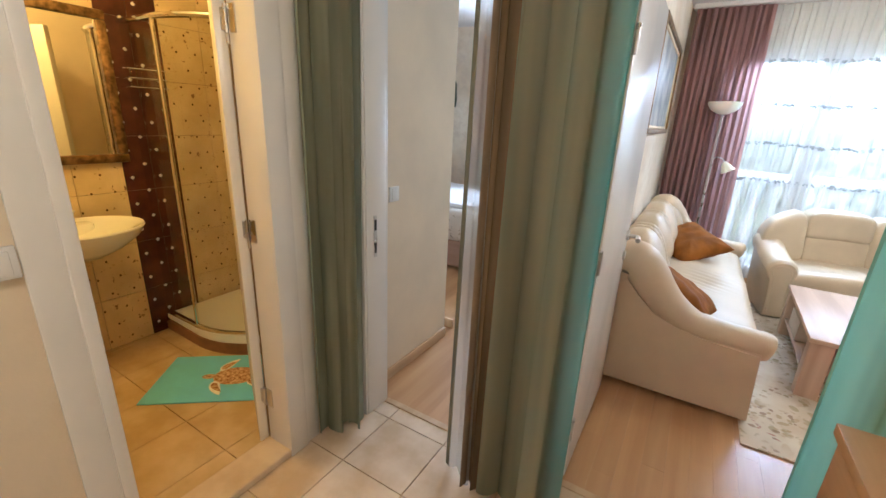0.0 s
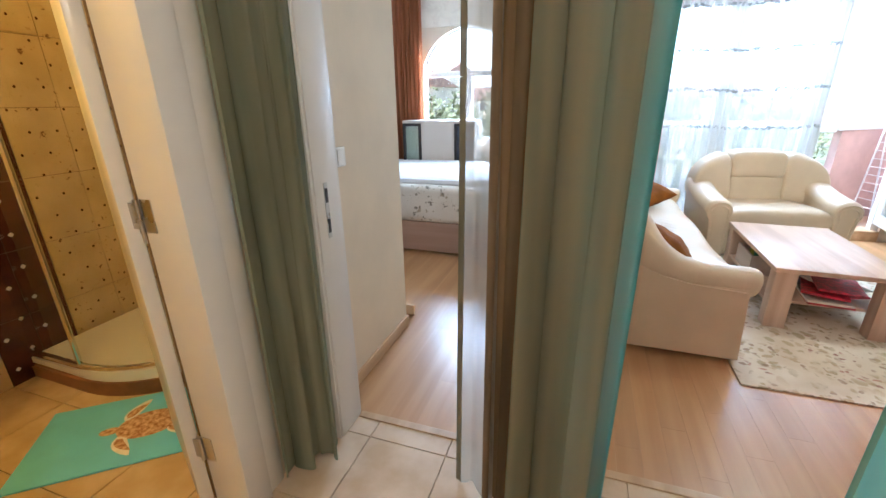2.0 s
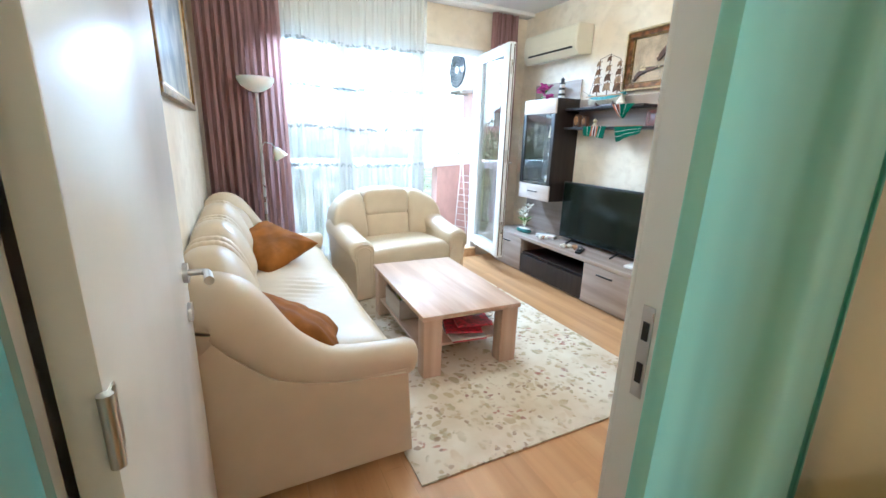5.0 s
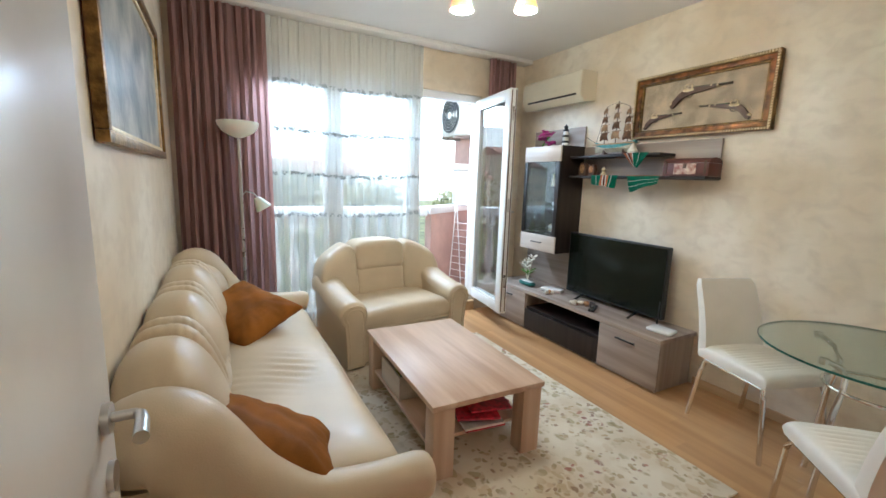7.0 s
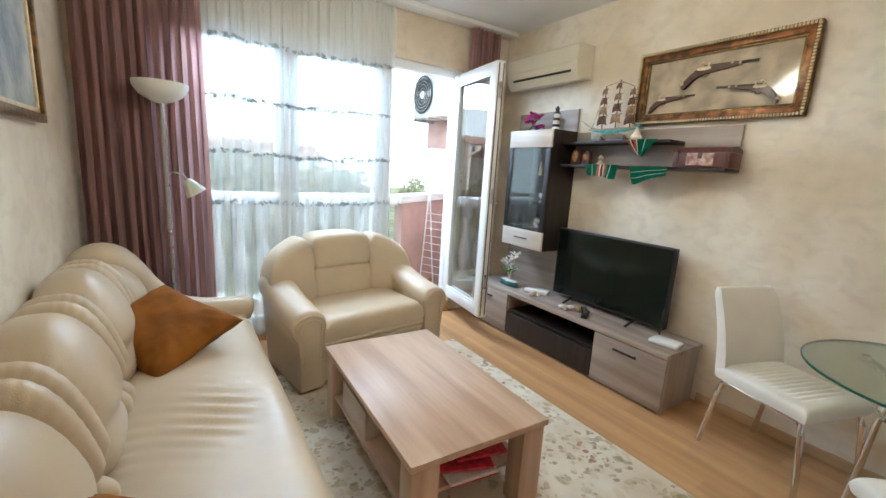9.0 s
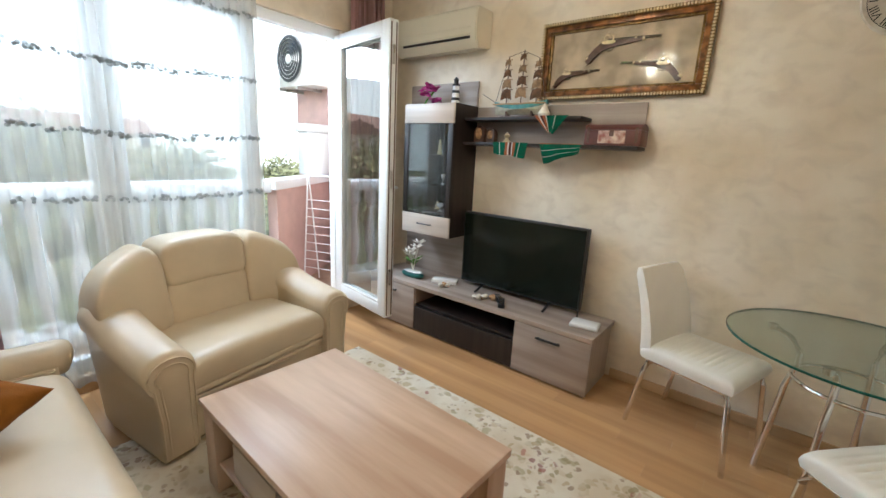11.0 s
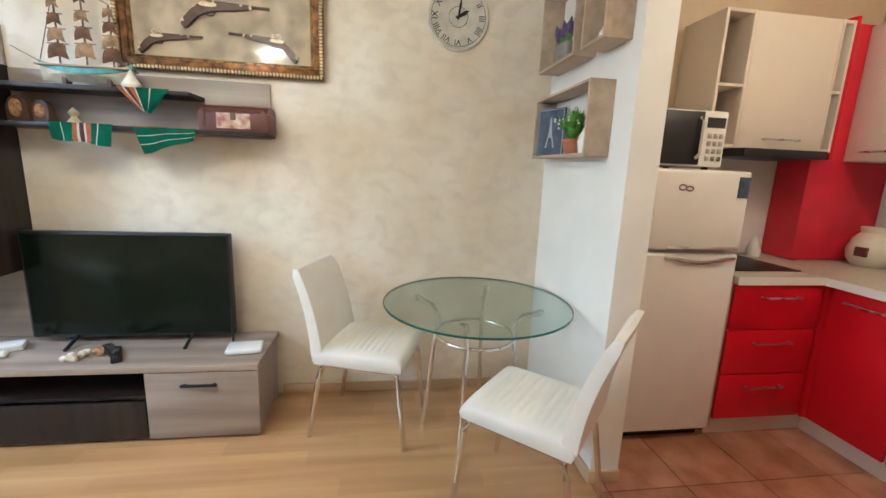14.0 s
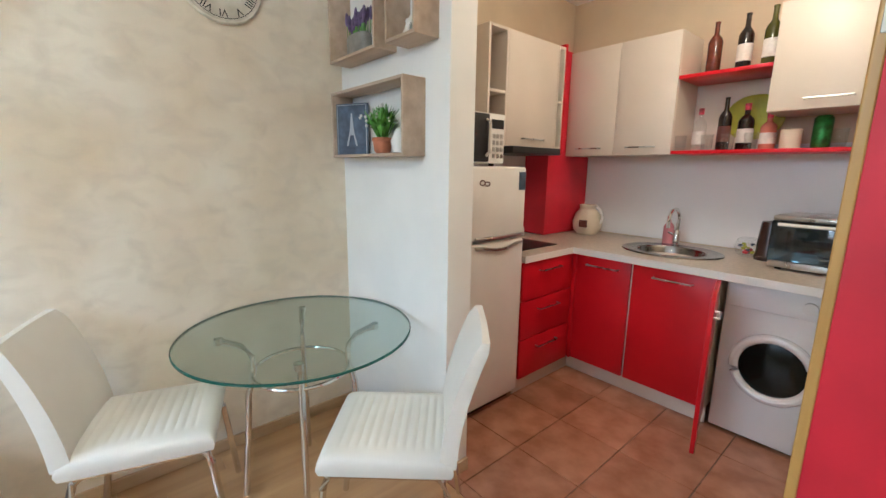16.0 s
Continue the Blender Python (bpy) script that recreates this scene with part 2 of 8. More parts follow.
CREAM_PLASTIC = mat("cream_plastic", (0.72, 0.66, 0.52), 0.4, var=0.03, scale=4)
MAUVE = cloth_mat("mauve_curtain", (0.44, 0.275, 0.26), 0.0, 0.42, 30)
SHEER = cloth_mat("sheer_white", (0.78, 0.82, 0.82), 0.48, 0.17, 50, var=0.03)
TUFT = cloth_mat("grey_tuft", (0.42, 0.44, 0.44), 0.30, 0.4, 40)
# teal satin with the hall's warm shade put into its front colour
SHADED_TEAL = cloth_mat("shaded_teal_satin", (0.28, 0.255, 0.175), 0.0, 0.28, 9, (0.12, 0.60, 0.58), 0.28)
BROWN_BAND = cloth_mat("brown_satin_band", (0.20, 0.145, 0.085), 0.0, 0.12, 14, (0.25, 0.18, 0.10), 0.3)
# same satin, living room light put into its paler colour
LIT_TEAL = cloth_mat("lit_teal_satin", (0.47, 0.63, 0.53), 0.0, 0.45, 14, (0.26, 0.64, 0.58), 0.18)
# same satin again, hall shade put into its olive colour
SHADED_SATIN = cloth_mat("shaded_satin", (0.29, 0.29, 0.20), 0.0, 0.25, 14, (0.2, 0.4, 0.34), 0.25)
ORGANZA = cloth_mat("striped_organza", (0.50, 0.46, 0.38), 0.45, 0.5, 10, var=0.2)
HEM = cloth_mat("organza_hem", (0.26, 0.24, 0.16), 0.12, 0.3, 20, var=0.2)
RUST = cloth_mat("rust_curtain", (0.42, 0.17, 0.075), 0.0, 0.35, 30)
GOLD = mat("gilt_frame", (0.21, 0.125, 0.038), 0.35, 0.75, var=0.5, scale=30, bump=0.3, bscale=90)
GILT_PALE = mat("pale_gilt", (0.72, 0.60, 0.38), 0.4, 0.35, var=0.15, scale=30)
LEATHER_BROWN = mat("dark_wood_red", (0.11, 0.03, 0.022), 0.4, var=0.2, scale=15, bump=0.1)
GUN_WOOD = mat("gun_wood", (0.09, 0.045, 0.025), 0.4, var=0.3, scale=25)
GUN_METAL = mat("gun_metal", (0.13, 0.11, 0.08), 0.4, 0.7, var=0.3, scale=25)
LINEN = mat("crumpled_linen", (0.54, 0.44, 0.31), 0.9, var=0.25, scale=9, bump=0.5, bscale=22)
GLASS = glass_mat("clear_glass", (0.96, 0.97, 0.97))
GLASS_GREEN = glass_mat("table_glass", (0.82, 0.89, 0.86), 0.25)
GLASS_EDGE = mat("glass_edge", (0.02, 0.10, 0.075), 0.1, var=0.1)
DOOR_GLASS = glass_mat("double_glazing", (0.93, 0.95, 0.95), 0.45)
GLASS_BATH = glass_mat("shower_glass", (0.80, 0.80, 0.78), 0.1)
MIRROR = mat("mirror", (0.9, 0.9, 0.9), 0.02, 1.0, var=0.0)


def rug_mat():
    """Cream pile with sprays of tan and olive leaves and small dark red flowers."""
    m = mat("flowered_rug", (0.62, 0.53, 0.39), 0.95, 0, 0, 3.5, 0.4, 260, col2=(0.74, 0.69, 0.57))
    n, l = m.node_tree.nodes, m.node_tree.links
    b = n["Principled BSDF"]
    out = b.inputs["Base Color"].links[0].from_socket
    vec = [x for x in n if x.type == "MAPPING"][0].outputs[0]
    for k, (cells, reach, patch, low, high, tones) in enumerate((
            (17, 0.46, 4.2, 0.43, 0.53, ((0.50, 0.40, 0.24), (0.42, 0.33, 0.17), (0.58, 0.47, 0.32), (0.36, 0.30, 0.15))),
            (25, 0.42, 5.5, 0.46, 0.54, ((0.30, 0.24, 0.11), (0.47, 0.35, 0.20), (0.24, 0.14, 0.08), (0.40, 0.30, 0.15))),
            (21, 0.40, 3.4, 0.585, 0.625, ((0.30, 0.07, 0.06), (0.18, 0.07, 0.05), (0.38, 0.14, 0.10), (0.22, 0.05, 0.05))))):
        mp = n.new("ShaderNodeMapping")
        mp.inputs["Location"].default_value = (3.1 * k, 1.7 * k, 0)
        mp.inputs["Rotation"].default_value = (0, 0, 0.6 * k)
        mp.inputs["Scale"].default_value = (1, 0.8 + 0.25 * k, 1)
        l.new(vec, mp.inputs[0])
        warp = n.new("ShaderNodeTexNoise")
        warp.inputs["Scale"].default_value = 14
        l.new(mp.outputs[0], warp.inputs["Vector"])
        ma = n.new("ShaderNodeVectorMath")
        ma.operation = "MULTIPLY_ADD"
        ma.inputs[1].default_value = (0.07, 0.07, 0.07)
        l.new(warp.outputs["Color"], ma.inputs[0])
        l.new(mp.outputs[0], ma.inputs[2])
        vo = n.new("ShaderNodeTexVoronoi")
        vo.inputs["Scale"].default_value = cells
        l.new(ma.outputs[0], vo.inputs["Vector"])
        leaf = n.new("ShaderNodeMapRange")
        leaf.inputs[1].default_value, leaf.inputs[2].default_value, leaf.inputs[3].default_value, leaf.inputs[4].default_value = reach * 0.75, reach, 1, 0
        l.new(vo.outputs["Distance"], leaf.inputs[0])
        pn = n.new("ShaderNodeTexNoise")
        pn.inputs["Scale"].default_value, pn.inputs["Detail"].default_value = patch, 3
        l.new(mp.outputs[0], pn.inputs["Vector"])
        pr = n.new("ShaderNodeMapRange")
        pr.inputs[1].default_value, pr.inputs[2].default_value = low, high
        l.new(pn.outputs[0], pr.inputs[0])
        mul = n.new("ShaderNodeMath")
        mul.operation = "MULTIPLY"
        l.new(leaf.outputs[0], mul.inputs[0])
        l.new(pr.outputs[0], mul.inputs[1])
        soft = n.new("ShaderNodeMath")
        soft.operation = "MULTIPLY"
        soft.inputs[1].default_value = 0.70
        l.new(mul.outputs[0], soft.inputs[0])
        sep = n.new("ShaderNodeSeparateColor")
        l.new(vo.outputs["Color"], sep.inputs[0])
        ramp = n.new("ShaderNodeValToRGB")
        ramp.color_ramp.interpolation = "CONSTANT"
        ramp.color_ramp.elements[0].color, ramp.color_ramp.elements[1].color = (*tones[0], 1), (*tones[3], 1)
        ramp.color_ramp.elements[1].position = 0.75
        for pos, tone in ((0.25, tones[1]), (0.5, tones[2])):
            ramp.color_ramp.elements.new(pos).color = (*tone, 1)
        l.new(sep.outputs[0], ramp.inputs[0])
        mx = n.new("ShaderNodeMixRGB")
        l.new(soft.outputs[0], mx.inputs[0])
        l.new(out, mx.inputs[1])
        l.new(ramp.outputs[0], mx.inputs[2])
        out = mx.outputs[0]
    l.new(out, b.inputs["Base Color"])
    return m


RUG = rug_mat()
TERRA = mat("terracotta_tile", (0.33, 0.14, 0.07), 0.3, var=0.3, scale=7, bump=0.05, bscale=40, rand=0.10, col2=(0.49, 0.25, 0.145))
CREAM_TILE = mat("cream_floor_tile", (0.58, 0.43, 0.27), 0.25, scale=5, bump=0.03, col2=(0.74, 0.60, 0.43), rand=0.05)
BATH_FLOOR = mat("bath_floor_tile", (0.50, 0.36, 0.16), 0.25, scale=5, bump=0.03, col2=(0.64, 0.48, 0.26), rand=0.05)
GROUT_PALE = mat("pale_grout", (0.58, 0.45, 0.30), 0.9, var=0.15, scale=20)
SUBFLOOR = mat("plank_joint", (0.42, 0.25, 0.12), 0.9, var=0.15, scale=20)
GROUT = mat("grout", (0.28, 0.20, 0.14), 0.9, var=0.15, scale=20)
BATH_TILE = spots_mat("dotted_wall_tile", (0.60, 0.47, 0.24), (0.72, 0.58, 0.33), (0.20, 0.10, 0.05), (0.50, 0.36, 0.16), 11, rough=0.3, size=0.15, bump=0.05, bscale=30)
BROWN_TILE = mat("brown_wall_tile", (0.075, 0.022, 0.012), 0.22, var=0.3, scale=9)
TURQ = mat("turquoise_mat", (0.20, 0.60, 0.85), 0.8, var=0.05, scale=8, bump=0.2, bscale=300)
TURTLE = mat("turtle_shell", (0.28, 0.12, 0.04), 0.8, col2=(0.66, 0.46, 0.26), scale=60)
SHELL_WHITE = mat("shell_white", (0.80, 0.76, 0.68), 0.5, var=0.08, scale=30)
PORCELAIN = mat("porcelain", (0.82, 0.81, 0.78), 0.12, var=0.01)
LEAF = mat("leaf_green", (0.11, 0.28, 0.03), 0.5, var=0.4, scale=30)
# paler than foliage: the distance haze is put into this colour
TREE_LEAF = mat("tree_leaf", (0.27, 0.26, 0.12), 0.6, var=0.5, scale=3)
BARK = mat("bark", (0.10, 0.07, 0.05), 0.9, var=0.3, scale=12, bump=0.4)
TERRACOTTA = mat("clay_pot", (0.40, 0.15, 0.07), 0.7, var=0.15, scale=20)
PURPLE = mat("lavender", (0.13, 0.09, 0.20), 0.7, var=0.35, scale=50)
MAGENTA = mat("magenta_petal", (0.40, 0.03, 0.20), 0.6, var=0.3, scale=40)
GREEN_CLOTH = mat("green_cloth", (0.0, 0.15, 0.075), 0.8, var=0.2, scale=30, bump=0.2, bscale=200)
ORANGE_CLOTH = mat("orange_cloth", (0.50, 0.16, 0.06), 0.8, var=0.2, scale=30)
RED_PAPER = mat("red_print", (0.42, 0.02, 0.04), 0.4, var=0.5, scale=35)
PAPER = mat("paper", (0.72, 0.68, 0.62), 0.6, var=0.1, scale=30)
BLUE_GREY = mat("blue_grey_print", (0.075, 0.10, 0.15), 0.4, var=0.3, scale=25)
BOTTLE_DARK = mat("dark_bottle", (0.018, 0.010, 0.008), 0.08, var=0.2)
BOTTLE_BROWN = mat("brown_bottle", (0.11, 0.025, 0.012), 0.2, var=0.2, scale=30)
BOTTLE_GREEN = mat("green_bottle", (0.08, 0.075, 0.012), 0.08, var=0.2)
YELLOW = mat("yellow_green_tray", (0.42, 0.44, 0.03), 0.4, var=0.12, scale=12)
YELLOW_TRIM = wood_mat("yellow_trim", (0.42, 0.24, 0.05), (0.58, 0.36, 0.10), "z", 0.4, 20)
WORKTOP = mat("pale_worktop", (0.50, 0.44, 0.36), 0.35, var=0.12, scale=40, detail=8)
BACKSPLASH = mat("white_splashback", (0.80, 0.79, 0.79), 0.3, var=0.02, scale=3)
# emission in place of the white sky, for the added backdrop
SKY_GLOW = emit_mat("sky_glow", (0.93, 0.97, 1.0), SKY_GLOW_S)
LAMP_GLASS = emit_mat("lit_lamp_glass", (1.0, 0.78, 0.45), 6.0)
OPAL = mat("opal_glass", (0.80, 0.78, 0.72), 0.3, var=0.03, sub=0.2)
GROUND = mat("grass_ground", (0.20, 0.20, 0.10), 0.9, var=0.4, scale=0.3)
# far walls and roofs paled, haze of the distance put into both colours
FACADE = mat("far_facade", (0.74, 0.64, 0.50), 0.9, var=0.08, scale=1)
ROOF = mat("far_roof", (0.42, 0.25, 0.18), 0.9, var=0.2, scale=2)
DARK_PANE = mat("far_pane", (0.06, 0.07, 0.09), 0.15, var=0.2)
BALC_TILE = mat("balcony_tile", (0.40, 0.27, 0.18), 0.6, var=0.12, scale=6)
BED_WHITE = mat("white_quilt", (0.80, 0.80, 0.80), 0.8, var=0.03, scale=5, bump=0.3, bscale=14)
BED_FLOWER = spots_mat("flowered_quilt", (0.72, 0.68, 0.60), (0.78, 0.75, 0.68), (0.25, 0.23, 0.18), (0.45, 0.40, 0.30), 9, size=0.22, bump=0.2, bscale=60)
BED_BASE = wood_mat("bed_base", (0.40, 0.27, 0.20), (0.52, 0.37, 0.29), "x", 0.5, 10)
PAINTING = mat("painting_blue_grey", (0.13, 0.17, 0.20), 0.35, scale=5, col2=(0.50, 0.50, 0.46), detail=8, bump=0.2, bscale=40)


# ---- builders ----
def part(name, bm, material, parent=None, label="", smooth=35):
    me = bpy.data.meshes.new(name)
    bmesh.ops.recalc_face_normals(bm, faces=bm.faces)
    bm.to_mesh(me)
    bm.free()
    me.materials.append(material)
    if smooth:
        me.shade_smooth()
        me.set_sharp_from_angle(angle=radians(smooth))
    ob = new(name, me)
    if parent is not None:
        ob.parent = parent
    if label:
        tagged(ob, label)
    return ob


def thing(name, at, label, category, group="", rz=0.0):
    e = new(name)
    e.empty_display_size = 0.05
    e.matrix_world = pose(*at, 0, 0, rz)
    return tagged(e, label, category, group)


def solo(name, bm, material, label, category, group="", at=None, rz=0.0, smooth=35):
    ob = part(name, bm, material, None, "", smooth)
    if at:
        ob.matrix_world = pose(*at, 0, 0, rz)
    return tagged(ob, label, category, group)


def struct(name, bm, material, label="", category="", smooth=0):
    return tagged(part(name, bm, material, None, "", smooth), label, category or name.split("_")[0], "", "structure")


def B():
    return bmesh.new()


def box(bm, a, b, bev=0.0, seg=2, m=None):
    x0, x1 = sorted((a[0], b[0]))
    y0, y1 = sorted((a[1], b[1]))
    z0, z1 = sorted((a[2], b[2]))
    vs = [bm.verts.new(p) for p in ((x0, y0, z0), (x1, y0, z0), (x1, y1, z0), (x0, y1, z0), (x0, y0, z1), (x1, y0, z1), (x1, y1, z1), (x0, y1, z1))]
    fs = [bm.faces.new([vs[i] for i in f]) for f in ((3, 2, 1, 0), (4, 5, 6, 7), (0, 1, 5, 4), (1, 2, 6, 5), (2, 3, 7, 6), (3, 0, 4, 7))]
    if m is not None:
        bmesh.ops.transform(bm, matrix=m, verts=vs)
    if bev:
        es = list({e for f in fs for e in f.edges})
        bmesh.ops.bevel(bm, geom=es, offset=bev, segments=seg, affect="EDGES", profile=0.5)
    return bm


def tube(bm, pts, r, n=10, closed=False, caps=True):
    pts = [Vector(p) for p in pts]
    rs = r if isinstance(r, (list, tuple)) else [r] * len(pts)
    rings = []
    up = Vector((0, 0, 1))
    for i, p in enumerate(pts):
        if closed:
            d = pts[(i + 1) % len(pts)] - pts[i - 1]
        else:
            d = pts[min(i + 1, len(pts) - 1)] - pts[max(i - 1, 0)]
        d.normalize()
        ref = up if abs(d.dot(up)) < 0.95 else Vector((1, 0, 0)) if i == 0 or abs(d.x) < 0.9 else Vector((0, 1, 0))
        u = d.cross(ref).normalized()
        v = d.cross(u)
        rings.append([bm.verts.new(p + rs[i] * (math.cos(2 * math.pi * k / n) * u + math.sin(2 * math.pi * k / n) * v)) for k in range(n)])
    m = len(rings)
    for i in range(m if closed else m - 1):
        a, b = rings[i], rings[(i + 1) % m]
        off = min(range(n), key=lambda o: (a[0].co - b[o].co).length) if closed and i == m - 1 else 0
        for k in range(n):
            bm.faces.new((a[k], a[(k + 1) % n], b[(k + 1 + off) % n], b[(k + off) % n]))
    if caps and not closed:
        bm.faces.new(rings[0])
        bm.faces.new(rings[-1])
    return bm


def cyl(bm, p, q, r, r2=None, n=20):
    return tube(bm, (p, q), [r, r if r2 is None else r2], n)


def lathe(bm, prof, c=(0, 0, 0), n=24, arc=360.0, caps=True):
    full = arc >= 359.9
    cols = n if full else n + 1
    rows = []
    for r, z in prof:
        rows.append([bm.verts.new((c[0] + r * math.cos(radians(arc) * k / n), c[1] + r * math.sin(radians(arc) * k / n), c[2] + z)) for k in range(cols)])
    for i in range(len(rows) - 1):
        for k in range(n):
            k2 = (k + 1) % cols
            bm.faces.new((rows[i][k], rows[i][k2], rows[i + 1][k2], rows[i + 1][k]))
    if full and caps:
        for row, flag in ((rows[0], prof[0][0]), (rows[-1], prof[-1][0])):
            if flag > 1e-4:
                bm.faces.new(row)
        bmesh.ops.remove_doubles(bm, verts=rows[0] + rows[-1], dist=1e-5)
    return bm


def puff(bm, c, s, e=(3.0, 3.0), nu=24, nv=14, m=None, warp=None):
    """A rounded cushion: a superellipsoid of half sizes s; e near 2 is an egg, above 4 a box with soft edges."""
    def sp(w, p):
        return math.copysign(abs(w) ** (2.0 / p), w)
    rows = []
    for i in range(nv + 1):
        th = math.pi * (i / nv - 0.5)
        rows.append([])
        for k in range(nu):
            ph = 2 * math.pi * k / nu
            p = Vector((s[0] * sp(math.cos(th), e[1]) * sp(math.cos(ph), e[0]), s[1] * sp(math.cos(th), e[1]) * sp(math.sin(ph), e[0]), s[2] * sp(math.sin(th), e[1])))
            if warp:
                p = warp(p)
            p = p + Vector(c)
            rows[-1].append(bm.verts.new(m @ p if m is not None else p))
    for i in range(nv):
        for k in range(nu):
            bm.faces.new((rows[i][k], rows[i][(k + 1) % nu], rows[i + 1][(k + 1) % nu], rows[i + 1][k]))
    bmesh.ops.remove_doubles(bm, verts=rows[0] + rows[-1], dist=1e-4)
    return bm


def pad(bm, c, sx, sy, h, fx=10.0, fy=10.0, soft=0.3, n=(16, 40), relief=None):
    """A flat upholstered pad with rounded edges; relief(x, y) shapes its top."""
    def steps(k):
        mid = [-0.94 + 1.88 * i / k for i in range(k + 1)]
        return [-1, -0.998, -0.993, -0.983, -0.965] + mid + [0.965, 0.983, 0.993, 0.998, 1]
    us, vs = steps(n[0]), steps(n[1])
    rows = []
    for v in vs:
        row = []
        for u in us:
            r = (max(0, 1 - abs(u) ** fx) ** soft) * (max(0, 1 - abs(v) ** fy) ** soft)
            z = h * (0.30 + 0.70 * r) + (relief(u * sx, v * sy) * r if relief else 0)
            row.append(bm.verts.new((c[0] + u * sx, c[1] + v * sy, c[2] + z)))
        rows.append(row)
    for i in range(len(vs) - 1):
        for k in range(len(us) - 1):
            bm.faces.new((rows[i][k], rows[i][k + 1], rows[i + 1][k + 1], rows[i + 1][k]))
    rim = rows[0] + [r[-1] for r in rows[1:]] + rows[-1][-2::-1] + [r[0] for r in rows[-2:0:-1]]
    low = [bm.verts.new((c[0] + (v.co.x - c[0]) * 0.97, c[1] + (v.co.y - c[1]) * 0.97, c[2])) for v in rim]
    m = len(rim)
    for i in range(m):
        bm.faces.new((rim[i], low[i], low[(i + 1) % m], rim[(i + 1) % m]))
    bm.faces.new(low)
    return bm


def loft(bm, sections, close=True, caps=True):
    rings = [[bm.verts.new(p) for p in s] for s in sections]
    n = len(rings[0])
    for a, b in zip(rings, rings[1:]):
        for k in range(n if close else n - 1):
            bm.faces.new((a[k], a[(k + 1) % n], b[(k + 1) % n], b[k]))
    if caps and close:
        bm.faces.new(rings[0])
        bm.faces.new(rings[-1])
    return bm


def prism(bm, outline, h0, h1, axis="z", bev=0.0):
    """An outline in a plane, pushed from h0 to h1 along an axis."""
    def at(u, v, h):
        return {"z": (u, v, h), "y": (u, h, v), "x": (h, u, v)}[axis]
    a = [bm.verts.new(at(u, v, h0)) for u, v in outline]
    b = [bm.verts.new(at(u, v, h1)) for u, v in outline]
    fs = [bm.faces.new(a), bm.faces.new(b)]
    n = len(a)
    for k in range(n):
        fs.append(bm.faces.new((a[k], a[(k + 1) % n], b[(k + 1) % n], b[k])))
    if bev:
        bmesh.ops.bevel(bm, geom=list({e for f in fs[:2] for e in f.edges}), offset=bev, segments=2, affect="EDGES")
    return bm


def wall(bm, axis, at, thick, u0, u1, z0, z1, holes=()):
    """A wall of blocks round its openings. axis 'x': stands at x, runs along y. holes: (u0, u1, z0, z1)."""
    us = sorted({u0, u1, *[h[0] for h in holes], *[h[1] for h in holes]})
    for a, b in zip(us, us[1:]):
        cut = [(h[2], h[3]) for h in holes if h[0] < (a + b) / 2 < h[1]]
        zs, lo = [], z0
        for c, d in sorted(cut):
            zs.append((lo, c))
            lo = d
        zs.append((lo, z1))
        for c, d in zs:
            if d - c > 1e-3:
                if axis == "x":
                    box(bm, (at, a, c), (at + thick, b, d))
                else:
                    box(bm, (a, at, c), (b, at + thick, d))
    return bm


def drape(bm, p, q, z0, z1, folds, depth, seed=0, gather=1.0, nz=14, thick=0.0, bottom=1.0, per=10):
    """Hanging cloth from p to q (plan), with folds that open downward; gather narrows the top, bottom the foot."""
    rnd = random.Random(seed)
    p, q = Vector(p), Vector(q)
    d = q - p
    nrm = Vector((-d.y, d.x)).normalized()
    n = folds * per
    ph = [rnd.uniform(-0.6, 0.6) for _ in range(folds + 1)]
    am = [rnd.uniform(0.55, 1.25) for _ in range(folds + 1)]
    rows = []
    for j in range(nz + 1):
        f = j / nz
        z = z1 + (z0 - z1) * f
        w = gather + (1 - gather) * min(1, f * 1.6)
        w *= 1 + (bottom - 1) * f
        row = []
        for i in range(n + 1):
            s = i / n
            k = min(int(s * folds), folds - 1)
            t = s * folds - k
            a = am[k] * (1 - t) + am[k + 1] * t
            o = ph[k] * (1 - t) + ph[k + 1] * t
            wv = math.sin(2 * math.pi * s * folds + o + 0.5 * math.sin(3 * f + seed + 2 * o)) * a * depth * (0.7 + 0.45 * f)
            wv += 0.35 * depth * math.sin(2 * math.pi * s * folds * 2.3 + 4 * f + seed)
            side = 0.3 * depth * math.cos(2 * math.pi * s * folds * 2 + o)
            c = p + d * (0.5 + (s - 0.5) * w) + nrm * wv + d.normalized() * side
            row.append(bm.verts.new((c.x, c.y, z)))
        rows.append(row)
    for a, b in zip(rows, rows[1:]):
        for i in range(n):
            bm.faces.new((a[i], a[i + 1], b[i + 1], b[i]))
    if thick:
        bmesh.ops.solidify(bm, geom=list(bm.faces), thickness=thick)
    return bm


